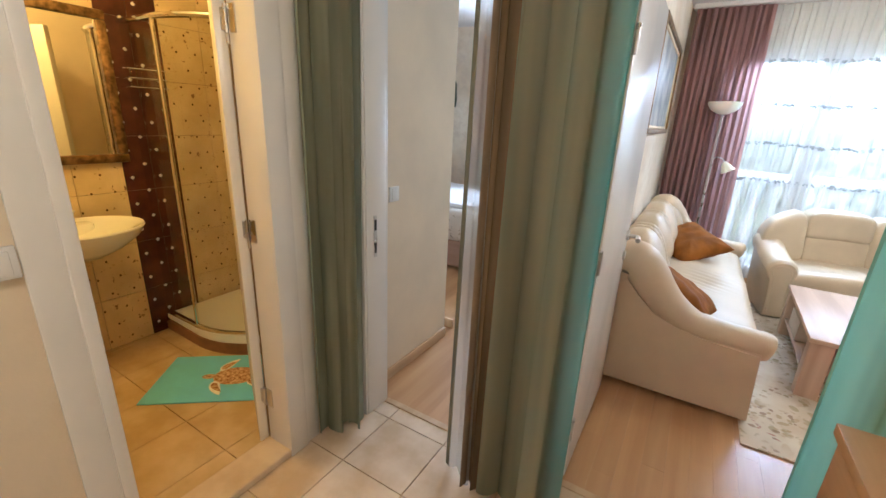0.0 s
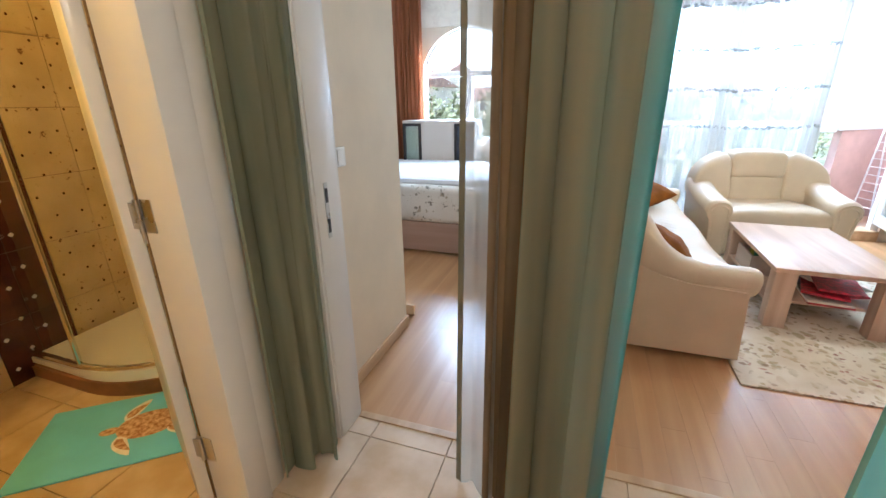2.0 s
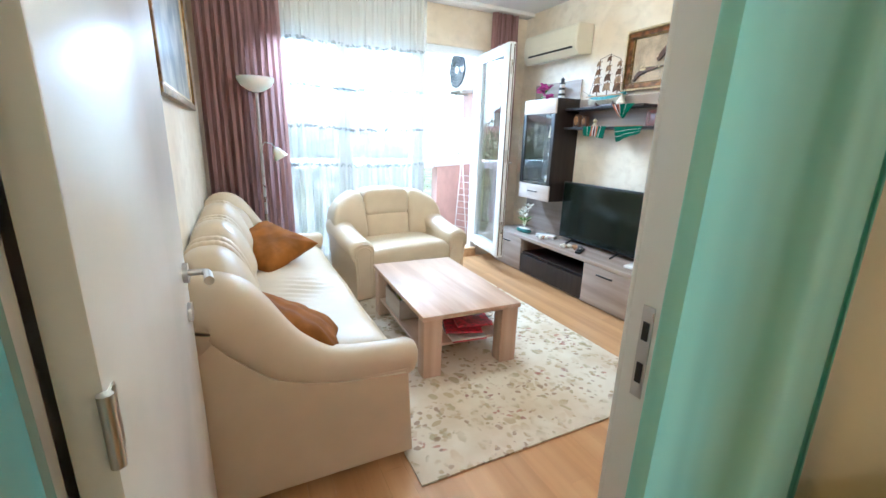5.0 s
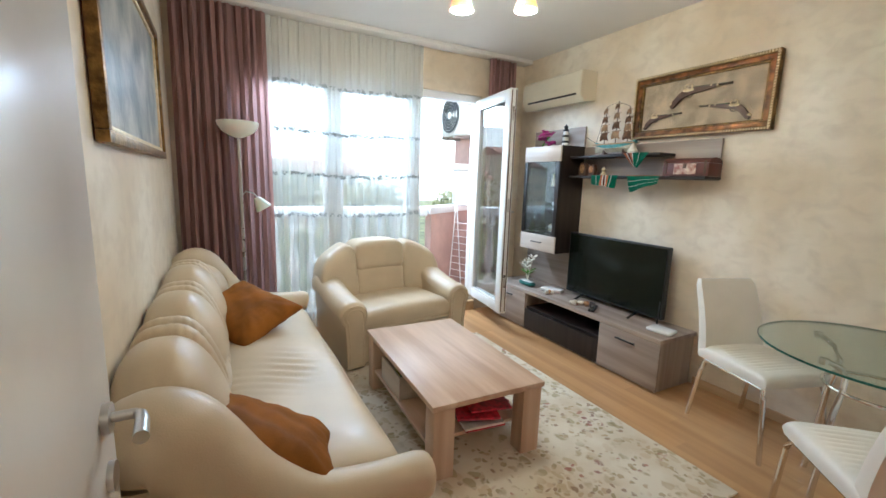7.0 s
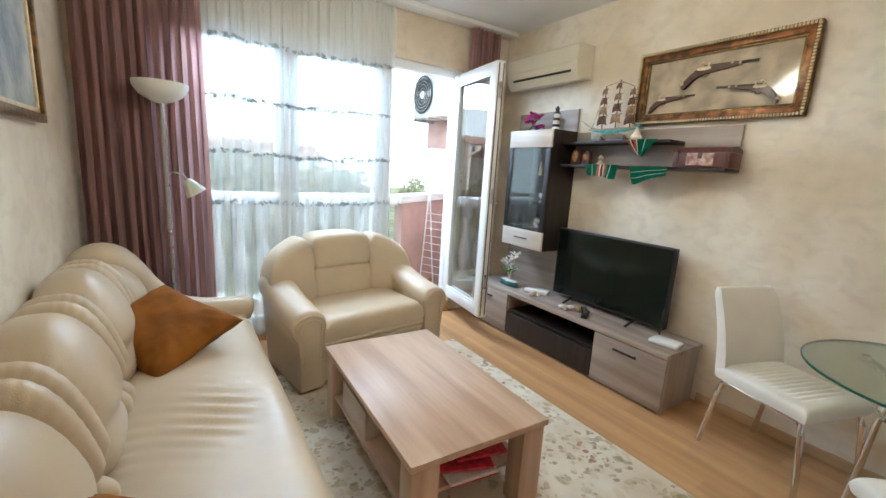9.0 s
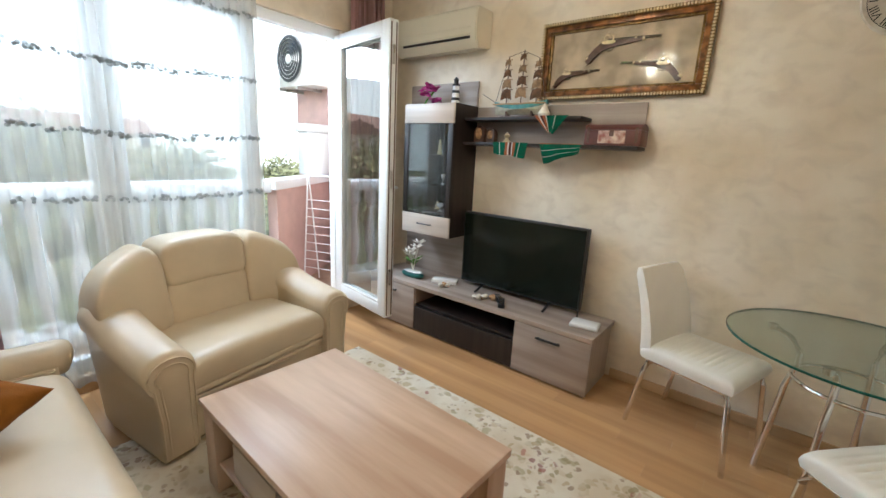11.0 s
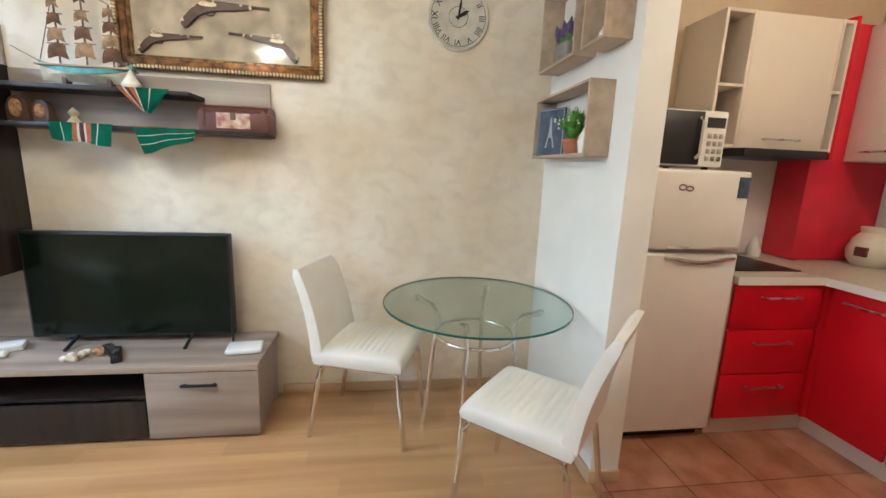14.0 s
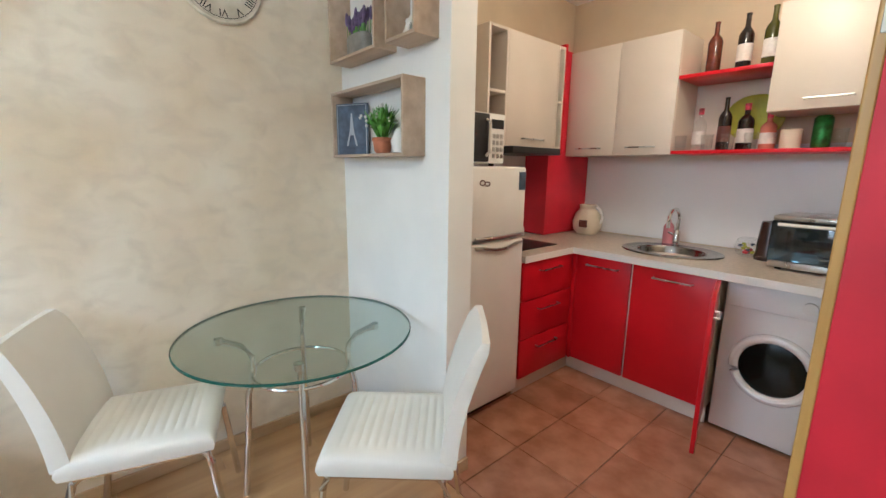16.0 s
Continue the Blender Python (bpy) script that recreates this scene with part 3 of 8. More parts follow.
def hang(bm, p, q, z0, z1, waves, depth, seed=0, flare=1.0, n=110, nz=22):
    """Soft heavy cloth with a few uneven folds: broad waves, narrower ones riding on them, foot wider than the head."""
    rnd = random.Random(seed)
    p, q = Vector(p), Vector(q)
    d = q - p
    nrm = Vector((-d.y, d.x)).normalized()
    comps = [(waves * f * rnd.uniform(0.9, 1.1), a, rnd.uniform(0, 6.28), rnd.uniform(-0.5, 0.5)) for f, a in ((0.5, 0.6), (1.0, 0.8), (1.6, 0.3), (2.6, 0.09), (5.3, 0.02))]
    rows = []
    for j in range(nz + 1):
        f = j / nz
        row = []
        for i in range(n + 1):
            s = i / n
            u = s + 0.05 * math.sin(6.28 * s + seed) * (1 - s) * s * 4
            w = sum(a * math.sin(6.28 * k * u + o + r * 2 * f) for k, a, o, r in comps) * depth * (0.75 + 0.4 * f)
            side = 0.35 * depth * math.sin(12.56 * waves * u + seed + f)
            width = 1 + (flare - 1) * f
            c = p + d * (0.5 + (s - 0.5) * width) + nrm * w + d.normalized() * side
            row.append(bm.verts.new((c.x, c.y, z1 + (z0 - z1) * f + (0.02 * math.sin(9 * s + seed) if j == nz else 0))))
        rows.append(row)
    for a, b in zip(rows, rows[1:]):
        for i in range(n):
            bm.faces.new((a[i], a[i + 1], b[i + 1], b[i]))
    return bm


def arc(c, r, a0, a1, n, plane="xy", h=0.0):
    out = []
    for i in range(n + 1):
        a = radians(a0 + (a1 - a0) * i / n)
        u, v = r * math.cos(a), r * math.sin(a)
        out.append({"xy": (c[0] + u, c[1] + v, c[2]), "xz": (c[0] + u, c[1], c[2] + v), "yz": (c[0], c[1] + u, c[2] + v)}[plane])
    return out

# ---- structure ----
H = 2.63
SX, WY = -3.22, 3.60  # sofa wall, window wall (room side)
bm = B(); box(bm, (-3.34, 0.0, -0.14), (0.0, WY, -0.012))
floor = struct("floor", bm, SUBFLOOR, "light oak laminate plank floor of the living room", "floor")
bm = B(); box(bm, (-4.22, -2.6, -0.14), (-2.03, 0.0, -0.010))
floor_hall = struct("floor_hall", bm, GROUT_PALE, "cream ceramic tile floor of the hall", "floor")
bm = B(); box(bm, (-2.03, -2.05, -0.14), (0.0, 0.0, -0.010))
floor_kitchen = struct("floor_kitchen", bm, GROUT, "terracotta ceramic tile floor of the kitchen", "floor")
bm = B(); box(bm, (-6.0, -1.7, -0.14), (-4.22, 0.75, -0.010))
floor_bathroom = struct("floor_bathroom", bm, GROUT_PALE, "yellowish ceramic tile floor of the bathroom", "floor")
bm = B(); box(bm, (-6.8, 0.75, -0.14), (-3.34, 4.1, -0.012)); box(bm, (-4.22, 0.0, -0.14), (-3.34, 0.75, -0.012))
floor_bedroom = struct("floor_bedroom", bm, SUBFLOOR, "oak laminate plank floor of the bedroom", "floor")
bm = B(); box(bm, (-6.9, -2.7, H), (0.15, 4.2, H + 0.15))
struct("ceiling", bm, CEIL, "plain white painted ceiling", "ceiling")

bm = B(); box(bm, (0.0, -2.20, -0.14), (0.15, WY + 0.16, H))
struct("wall_east", bm, PLASTER, "beige decorative plaster wall behind the television", "wall")
bm = B(); box(bm, (-0.84, -0.13, -0.14), (-0.001, 0.0, H))
struct("wall_partition", bm, WHITE_WALL, "white painted partition stub beside the dining table", "wall")
bm = B(); wall(bm, "y", WY, 0.16, -6.8, 0.0, -0.14, H, ((-2.75, -0.52, 0.06, 2.24), (-5.15, -4.05, 0.85, 2.12)))
struct("wall_north", bm, PLASTER, "beige plaster window wall with a wide opening to the balcony", "wall")
bm = B(); wall(bm, "x", SX - 0.12, 0.12, 0.0, WY, -0.14, H)
struct("wall_west", bm, PLASTER, "beige decorative plaster wall behind the sofa", "wall")
LD0, LD1, BD0, BD1, DH = -3.16, -2.335, -4.10, -3.42, 2.04
bm = B(); wall(bm, "y", -0.14, 0.14, -4.22, -2.0, -0.14, H, ((LD0 - 0.04, LD1 + 0.04, -0.2, DH + 0.04), (BD0 - 0.04, BD1 + 0.04, -0.2, DH + 0.04)))
struct("wall_hall_north", bm, HALL_WALL, "cream painted hall wall with two doorways", "wall")
bm = B(); box(bm, (-2.29, 0.001, 0.0), (-1.945, 0.012, H))
struct("trim_red_panel", bm, RED_WALL, "glossy red painted wall piece between door and kitchen", "wall")
bm = B(); wall(bm, "x", -2.03, 0.08, -2.6, -0.14, -0.14, H)
struct("wall_kitchen_west", bm, HALL_WALL, "cream wall between hall and kitchen", "wall")
bm = B(); box(bm, (-1.957, -0.14, 0.0), (-1.938, 0.018, H), 0.003)
struct("trim_corner", bm, YELLOW_TRIM, "varnished yellow wooden corner trim of the kitchen opening", "trim")
bm = B(); box(bm, (-1.95, -2.20, -0.14), (0.0, -2.05, H))
struct("wall_kitchen_south", bm, CREAM_WALL, "cream painted kitchen wall above the cupboards", "wall")
bm = B(); box(bm, (-1.90, -2.05, 0.88), (-0.22, -2.042, 1.52))
struct("trim_splashback", bm, BACKSPLASH, "plain white glossy splashback panel above the worktop", "wall panel")
bm = B(); box(bm, (-0.008, -2.04, 0.88), (-0.0015, -0.14, 1.52))
struct("trim_splashback_side", bm, BACKSPLASH, "plain white splashback panel behind the hob", "wall panel")
bm = B(); box(bm, (-0.014, -2.04, 1.52), (-0.0015, -0.14, H))
struct("wall_kitchen_east", bm, CREAM_WALL, "cream painted kitchen side wall", "wall")
bm = B(); box(bm, (-0.22, -2.04, 0.88), (-0.016, -1.50, 2.19))
struct("wall_red_duct", bm, RED_WALL, "red boxed duct in the kitchen corner", "wall")
bm = B(); wall(bm, "x", -4.34, 0.12, -2.6, 0.80, -0.14, H, ((-1.16, -0.46, 0.0, 2.04),))
struct("wall_bathroom_east", bm, HALL_WALL, "white wall with the bathroom doorway", "wall")
bm = B(); box(bm, (-6.0, -1.75, -0.14), (-5.86, 0.80, H))
wall_bw = struct("wall_bathroom_west", bm, GROUT, "bathroom wall with patterned ceramic tiles", "wall")
bm = B(); box(bm, (-5.86, 0.68, -0.14), (-4.34, 0.80, H))
wall_bn = struct("wall_bathroom_north", bm, GROUT, "tiled bathroom wall behind the shower", "wall")
bm = B(); box(bm, (-5.86, -1.75, -0.14), (-4.34, -1.6, H)); 
struct("wall_bathroom_south", bm, BATH_TILE, "patterned tile bathroom wall", "wall")
bm = B(); box(bm, (-4.34, -2.75, -0.14), (-1.95, -2.6, H))
struct("wall_hall_south", bm, HALL_WALL, "cream painted hall end wall", "wall")
bm = B(); box(bm, (-6.95, 0.80, -0.14), (-6.8, 4.1, H)); box(bm, (-6.8, 0.80, -0.14), (-6.0, 0.92, H))
struct("wall_bedroom_west", bm, HALL_WALL, "cream bedroom wall", "wall")

# skirting, door frames, thresholds
bm = B(); box(bm, (-0.016, 0.0, 0), (-0.001, 1.48, 0.06), 0.004); box(bm, (SX + 0.001, 0.86, 0), (SX + 0.015, WY, 0.06), 0.004); box(bm, (-0.85, 0.001, 0), (-0.001, 0.015, 0.06), 0.004); box(bm, (-0.856, -0.13, 0), (-0.841, 0.015, 0.06), 0.004)
struct("baseboard", bm, SKIRT, "narrow oak skirting strip", "baseboard")
bm = B(); box(bm, (-4.219, 0.0, 0), (-4.204, 0.80, 0.07), 0.004); box(bm, (-6.0, 0.921, 0), (-4.22, 0.936, 0.07), 0.004)
struct("baseboard_bedroom", bm, SKIRT, "narrow oak skirting strip of the bedroom", "baseboard")


def door_frame(name, a, b, y0, y1, label):
    """White frame with casings, lining an opening from a to b along x."""
    bm = B()
    for x in (a - 0.035, b + 0.0):
        box(bm, (x, y0, 0), (x + 0.035, y1, DH), 0.003)
    box(bm, (a - 0.035, y0, DH), (b + 0.035, y1, DH + 0.035), 0.003)
    for y in (y0 - 0.014, y1):
        box(bm, (a - 0.09, y, 0), (a - 0.004, y + 0.014, DH + 0.09), 0.004)
        box(bm, (b + 0.004, y, 0), (b + 0.09, y + 0.014, DH + 0.09), 0.004)
        box(bm, (a - 0.004, y, DH + 0.004), (b + 0.004, y + 0.014, DH + 0.09), 0.004)
    return struct(name, bm, WHITE_GLOSS, label, "door frame", 30)


door_1 = door_frame("door_1", LD0, LD1, -0.142, 0.014, "white painted frame of the living room doorway")
door_2 = door_frame("door_2", BD0, BD1, -0.142, 0.002, "white painted frame of the bedroom doorway")
bm = B(); box(bm, (LD1 - 0.002, -0.037, 0.87), (LD1 + 0.001, -0.013, 1.05))
part("strike_plate", bm, STEEL, door_1, "steel strike plate")
# raised black blocks stand in for the shade inside the latch holes
bm = B(); box(bm, (LD1 - 0.004, -0.031, 0.90), (LD1 - 0.0022, -0.019, 0.94)); box(bm, (LD1 - 0.004, -0.031, 0.985), (LD1 - 0.0022, -0.019, 1.02))
part("latch_hole_shade", bm, BLACK, door_1)
bm = B(); box(bm, (BD0 - 0.001, -0.093, 0.86), (BD0 + 0.002, -0.072, 1.06))
part("strike_plate", bm, STEEL, door_2, "steel strike plate")
# black blocks again for the dark inside of the holes
bm = B(); box(bm, (BD0 + 0.0022, -0.089, 0.88), (BD0 + 0.004, -0.076, 0.93)); box(bm, (BD0 + 0.0022, -0.089, 0.99), (BD0 + 0.004, -0.076, 1.04))
part("latch_hole_shade", bm, BLACK, door_2)
bm = B()
for y, w in ((-1.16, 0.035), (-0.555, 0.095)):
    box(bm, (-4.345, y, 0.0), (-4.195, y + w, 2.0), 0.003)
box(bm, (-4.345, -1.16, 2.0), (-4.195, -0.46, 2.035), 0.003)
for x in (-4.219, -4.354):
    box(bm, (x, -1.24, 0.0), (x + 0.014, -1.15, 2.09), 0.004)
    box(bm, (x, -0.475, 0.0), (x + 0.014, -0.385, 2.09), 0.004)
    box(bm, (x, -1.15, 2.02), (x + 0.014, -0.475, 2.09), 0.004)
door_3 = struct("door_3", bm, WHITE_GLOSS, "white painted frame of the bathroom doorway", "door frame", 30)
for z in (0.22, 1.0, 1.75):
    bm = B(); box(bm, (-4.335, -0.5585, z), (-4.30, -0.5555, z + 0.09)); cyl(bm, (-4.345, -0.562, z), (-4.345, -0.562, z + 0.09), 0.007, n=12); box(bm, (-4.385, -0.566, z + 0.01), (-4.35, -0.562, z + 0.08))
    part("hinge", bm, STEEL, door_3, "steel hinge")
bm = B(); box(bm, (-4.353, -0.5545, 0.04), (-4.3455, -0.548, 1.99))
part("gasket", bm, mat("brown_gasket", (0.16, 0.10, 0.04), 0.6, var=0.15, scale=20), door_3, "brown rubber door seal")
bm = B(); box(bm, (-4.36, -1.12, 0.0), (-4.20, -0.50, 0.035), 0.006)
struct("trim_bathroom_sill", bm, CREAM_TILE, "raised cream tile sill of the bathroom doorway", "sill")
for nm, a, b in (("trim_threshold_living", LD0, LD1), ("trim_threshold_bedroom", BD0, BD1)):
    bm = B(); box(bm, (a + 0.001, -0.018, -0.01), (b - 0.001, 0.018, 0.006), 0.003)
    struct(nm, bm, SKIRT, "narrow wooden threshold strip", "threshold")


def lever(parent, side=1):
    """Door lever with round rose and a rose for the key, at the door's own lock edge."""
    bm = B(); cyl(bm, (0, 0, 0), (0.012 * side, 0, 0), 0.027, n=24)
    part("rose", bm, STEEL, parent)
    bm = B(); tube(bm, ((0.01 * side, 0, 0), (0.045 * side, 0, 0), (0.055 * side, -0.01, 0), (0.059 * side, -0.03, 0), (0.064 * side, -0.088, 0)), [0.009, 0.009, 0.010, 0.011, 0.012], 12)
    part("grip", bm, STEEL, parent)
    bm = B(); cyl(bm, (0, 0, -0.11), (0.010 * side, 0, -0.11), 0.026, n=24)
    part("key_rose", bm, STEEL, parent)


def door_leaf(name, hinge, length, rz, label, height=2.0):
    """White leaf; runs along its own y from the hinge."""
    e = thing(name, (hinge[0], hinge[1], 0.012), label, "door", "", rz)
    bm = B(); box(bm, (-0.02, 0, 0), (0.02, length, height), 0.004)
    part("leaf_panel", bm, WHITE_GLOSS, e)
    h = new("door_handle")
    h.parent = e
    h.location = (0.02, length - 0.065, 0.95)
    lever(h, 1)
    for z in (0.25, 1.0, 1.75):
        bm = B(); cyl(bm, (0.022, -0.006, z - 0.045), (0.022, -0.006, z + 0.045), 0.008, n=12); box(bm, (0.019, 0.0, z - 0.04), (0.0225, 0.03, z + 0.04))
        part("hinge", bm, STEEL, e)
    return e


door_leaf("living_room_door", (-3.138, 0.03), 0.80, 0.5, "white interior door with steel lever, open against wall")
door_leaf("bathroom_door", (-4.372, -0.568), 0.56, 60, "white bathroom door standing open inwards with steel hinges", 1.98)

# ---- window wall: balcony door and fixed lights ----
WX0, WX1, WZ0, WZ1 = -2.75, -0.52, 0.06, 2.24
M1, M2 = -2.02, -1.24


def bar(bm, a, b, bev=0.006):
    return box(bm, a, b, bev, 2)


def pane(parent, a, b, material=GLASS):
    bm = B(); box(bm, a, b)
    p = part("pane", bm, material, parent, "", 0)
    p.visible_shadow = False
    return p


win = tagged(new("window_1"), "white plastic balcony window with fixed lights and door opening", "window", "", "structure")
bm = B()
y0, y1 = WY + 0.03, WY + 0.10
bar(bm, (WX0, y0, WZ1 - 0.07), (WX1, y1, WZ1)); bar(bm, (WX0, y0, WZ0), (M2, y1, WZ0 + 0.07))
for x in (WX0, M1 - 0.04, M2 - 0.05, WX1 - 0.06):
    bar(bm, (x, y0 + 0.001, WZ0), (x + (0.07 if x != M2 - 0.05 else 0.10), y1 - 0.001, WZ1 - 0.001))
part("window_frame", bm, PVC, win)
for a, b in ((WX0 + 0.07, M1 - 0.04), (M1 + 0.03, M2 - 0.05)):
    bm = B()
    bar(bm, (a, y0 - 0.012, WZ0 + 0.07), (a + 0.05, y1 - 0.02, WZ1 - 0.07)); bar(bm, (b - 0.05, y0 - 0.012, WZ0 + 0.07), (b, y1 - 0.02, WZ1 - 0.07))
    bar(bm, (a + 0.05, y0 - 0.012, WZ0 + 0.07), (b - 0.05, y1 - 0.02, WZ0 + 0.12)); bar(bm, (a + 0.05, y0 - 0.012, WZ1 - 0.12), (b - 0.05, y1 - 0.02, WZ1 - 0.07))
    part("sash", bm, PVC, win)
    pane(win, (a + 0.045, y0 + 0.03, WZ0 + 0.11), (b - 0.045, y0 + 0.034, WZ1 - 0.11))
bm = B(); box(bm, (-2.75, WY - 0.02, -0.01), (-0.52, WY + 0.16, 0.10), 0.01)
struct("trim_balcony_sill", bm, SKIRT, "brown balcony door step", "sill")

bdoor = thing("balcony_door", (-0.545, WY + 0.02, 0.17), "white plastic balcony door with tall glass, standing open", "door", "", -98)
L, HD = 0.72, 2.02
bm = B()
bar(bm, (0, -0.035, 0), (0.085, 0.035, HD)); bar(bm, (L - 0.085, -0.035, 0), (L, 0.035, HD)); bar(bm, (0.085, -0.035, 0), (L - 0.085, 0.035, 0.09)); bar(bm, (0.085, -0.035, HD - 0.085), (L - 0.085, 0.035, HD))
part("sash", bm, PVC, bdoor)
bm = B(); box(bm, (0.075, -0.006, 0.08), (L - 0.075, 0.006, HD - 0.075))
p = part("pane", bm, DOOR_GLASS, bdoor, "", 0); p.visible_shadow = False
for s in (-1, 1):
    bm = B()
    y = s * 0.036
    for a, b in (((0.085, 0.09), (0.10, HD - 0.085)), ((L - 0.10, 0.09), (L - 0.085, HD - 0.085)), ((0.10, 0.09), (L - 0.10, 0.105)), ((0.10, HD - 0.10), (L - 0.10, HD - 0.085))):
        box(bm, (a[0], y - 0.004 * s, a[1]), (b[0], y - 0.02 * s, b[1]))
    part("glazing_bead", bm, WHITE_GLOSS, bdoor)
for y in (-0.024, 0.016):
    bm = B(); box(bm, (L, y, 0.02), (L + 0.003, y + 0.008, HD - 0.02))
    part("edge_seal", bm, GUN_WOOD, bdoor, "dark rubber seal")
for z in (0.25, 0.95, 1.75):
    bm = B(); box(bm, (L, -0.010, z), (L + 0.005, 0.010, z + 0.12), 0.001)
    part("lock_plate", bm, STEEL, bdoor, "steel lock plate")
hh = new("door_handle"); hh.parent = bdoor; hh.location = (L - 0.04, 0.036, 0.95)
bm = B(); box(bm, (-0.015, 0, -0.08), (0.015, 0.012, 0.08), 0.004); tube(bm, ((0, 0.01, 0), (0, 0.045, 0), (-0.02, 0.05, 0), (-0.12, 0.05, 0)), 0.009)
part("grip", bm, STEEL, hh)

# ---- balcony ----
BY = 4.32
bm = B(); prism(bm, [(-3.3, WY + 0.16), (0.349, WY + 0.16), (0.349, 5.15), (-0.72, 4.44), (-3.3, 4.44)], -0.14, 0.0, "z")
struct("floor_balcony", bm, BALC_TILE, "brown tiled balcony floor", "floor")
bm = B(); box(bm, (-3.3, WY + 0.16, 2.75), (0.349, 4.6, 2.95))
struct("ceiling_balcony", bm, CEIL, "underside of the balcony above", "ceiling")
bm = B(); box(bm, (-3.45, WY + 0.16, -0.14), (-3.3, BY + 0.2, 2.75)); box(bm, (0.35, WY + 0.16, -0.14), (0.5, 5.6, 2.95))
struct("wall_balcony_sides", bm, PINK_WALL, "pink rendered balcony side walls", "wall")
bm = B(); prism(bm, [(-0.74, 4.24), (0.349, 4.98), (0.349, 5.14), (-0.74, 4.40)], 0.001, 0.99, "z")
parapet = struct("wall_parapet", bm, PINK_WALL, "low pink rendered parapet with white coping", "parapet")
bm = B(); prism(bm, [(-0.78, 4.19), (0.349, 4.945), (0.349, 5.18), (-0.78, 4.42)], 0.991, 1.075, "z", 0.01)
part("coping", bm, PVC, parapet, "white coping slab")
bm = B(); box(bm, (0.275, 4.90, 1.076), (0.349, 5.5, 2.749))
pier = struct("wall_pier", bm, PINK_WALL, "pink rendered pier with a white capital", "pier")
bm = B(); box(bm, (-0.03, 4.86, 1.53), (0.274, 5.08, 1.62), 0.012); box(bm, (0.0, 4.88, 1.076), (0.274, 5.06, 1.529), 0.006)
part("capital", bm, PVC, pier, "white moulded capital")
bal = thing("balustrade", (0, BY, 0), "white balcony balustrade with turned balusters and broad rail", "balustrade")
bm = B(); box(bm, (-3.299, -0.10, 0.97), (-0.79, 0.10, 1.075), 0.015)
part("rail", bm, PVC, bal)
bm = B(); box(bm, (-3.299, -0.09, 0.001), (-0.79, 0.09, 0.12), 0.01)
part("plinth", bm, PVC, bal)
prof = [(0.06, 0.12), (0.06, 0.17), (0.035, 0.19), (0.03, 0.24), (0.055, 0.34), (0.062, 0.42), (0.05, 0.52), (0.03, 0.66), (0.028, 0.76), (0.045, 0.80), (0.03, 0.83), (0.06, 0.86), (0.06, 0.97)]
first = None
for i in range(13):
    x = -3.2 + i * 0.185
    if first is None:
        bm = B(); lathe(bm, prof, (0, 0, 0), 14)
        first = part("baluster", bm, PVC, bal)
        ob = first
    else:
        ob = new("baluster", first.data)
        ob.parent = bal
    ob.location = (x, 0, 0)

oac = thing("outdoor_air_conditioner", (0.01, 5.05, 2.0), "white outdoor air conditioner unit with dark fan grille", "air conditioner")
bm = B(); box(bm, (-0.02, -0.30, 0.0), (0.262, 0.36, 0.54), 0.02)
part("casing", bm, WHITE_GLOSS, oac)
bm = B(); lathe(bm, [(0.0, 0.0), (0.225, 0.0), (0.235, 0.012), (0.0, 0.014)], (0, 0, 0), 32)
g = part("fan_grille", bm, BLACK, oac, "dark round fan grille"); g.matrix_local = pose(-0.03, 0.10, 0.28, 0, -90, 0)
bm = B()
for k in range(1, 6):
    tube(bm, [(-0.048, 0.10 + 0.04 * k * math.cos(a * math.pi / 14), 0.28 + 0.04 * k * math.sin(a * math.pi / 14)) for a in range(28)], 0.003, 5, True)
part("grille_wire", bm, STEEL, oac)
bm = B(); cyl(bm, (-0.05, 0.10, 0.28), (-0.035, 0.10, 0.28), 0.05, n=18)
part("hub", bm, WHITE_GLOSS, oac)
for y in (-0.05, 0.3):
    bm = B(); box(bm, (-0.04, y, -0.03), (0.264, y + 0.03, -0.001))
    part("bracket", bm, STEEL, oac)

rack = thing("drying_rack", (-0.28, 4.22, 0.0), "white folded metal clothes drying rack leaning on parapet", "drying rack", "", -70)
bm = B()
for s in (-0.24, 0.24):
    tube(bm, ((s, 0.0, 0.0), (s, 0.10, 1.1)), 0.008, 8)
    tube(bm, ((s * 0.95, 0.24, 0.0), (s * 0.95, 0.10, 1.1)), 0.008, 8)
tube(bm, ((-0.24, 0.10, 1.1), (0.24, 0.10, 1.1)), 0.008, 8)
part("frame", bm, PVC, rack)
for k in range(9):
    bm = B(); z = 0.18 + 0.085 * k
    tube(bm, ((-0.235, z / 11, z), (0.235, z / 11, z)), 0.004, 6)
    part("wire", bm, PVC, rack)

# ---- distance ----
bm = B(); box(bm, (-900, -900, -7.2), (900, 900, -7.0))
struct("ground", bm, GROUND, "green ground far below the balcony", "ground")


# curved glowing wall added as the white sky; it also lights the room
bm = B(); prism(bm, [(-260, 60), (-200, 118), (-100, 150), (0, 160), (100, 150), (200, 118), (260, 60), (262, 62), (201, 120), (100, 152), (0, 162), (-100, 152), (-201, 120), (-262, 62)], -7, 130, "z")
struct("backdrop", bm, SKY_GLOW, "glowing panel standing in for the bright hazy sky", "backdrop")


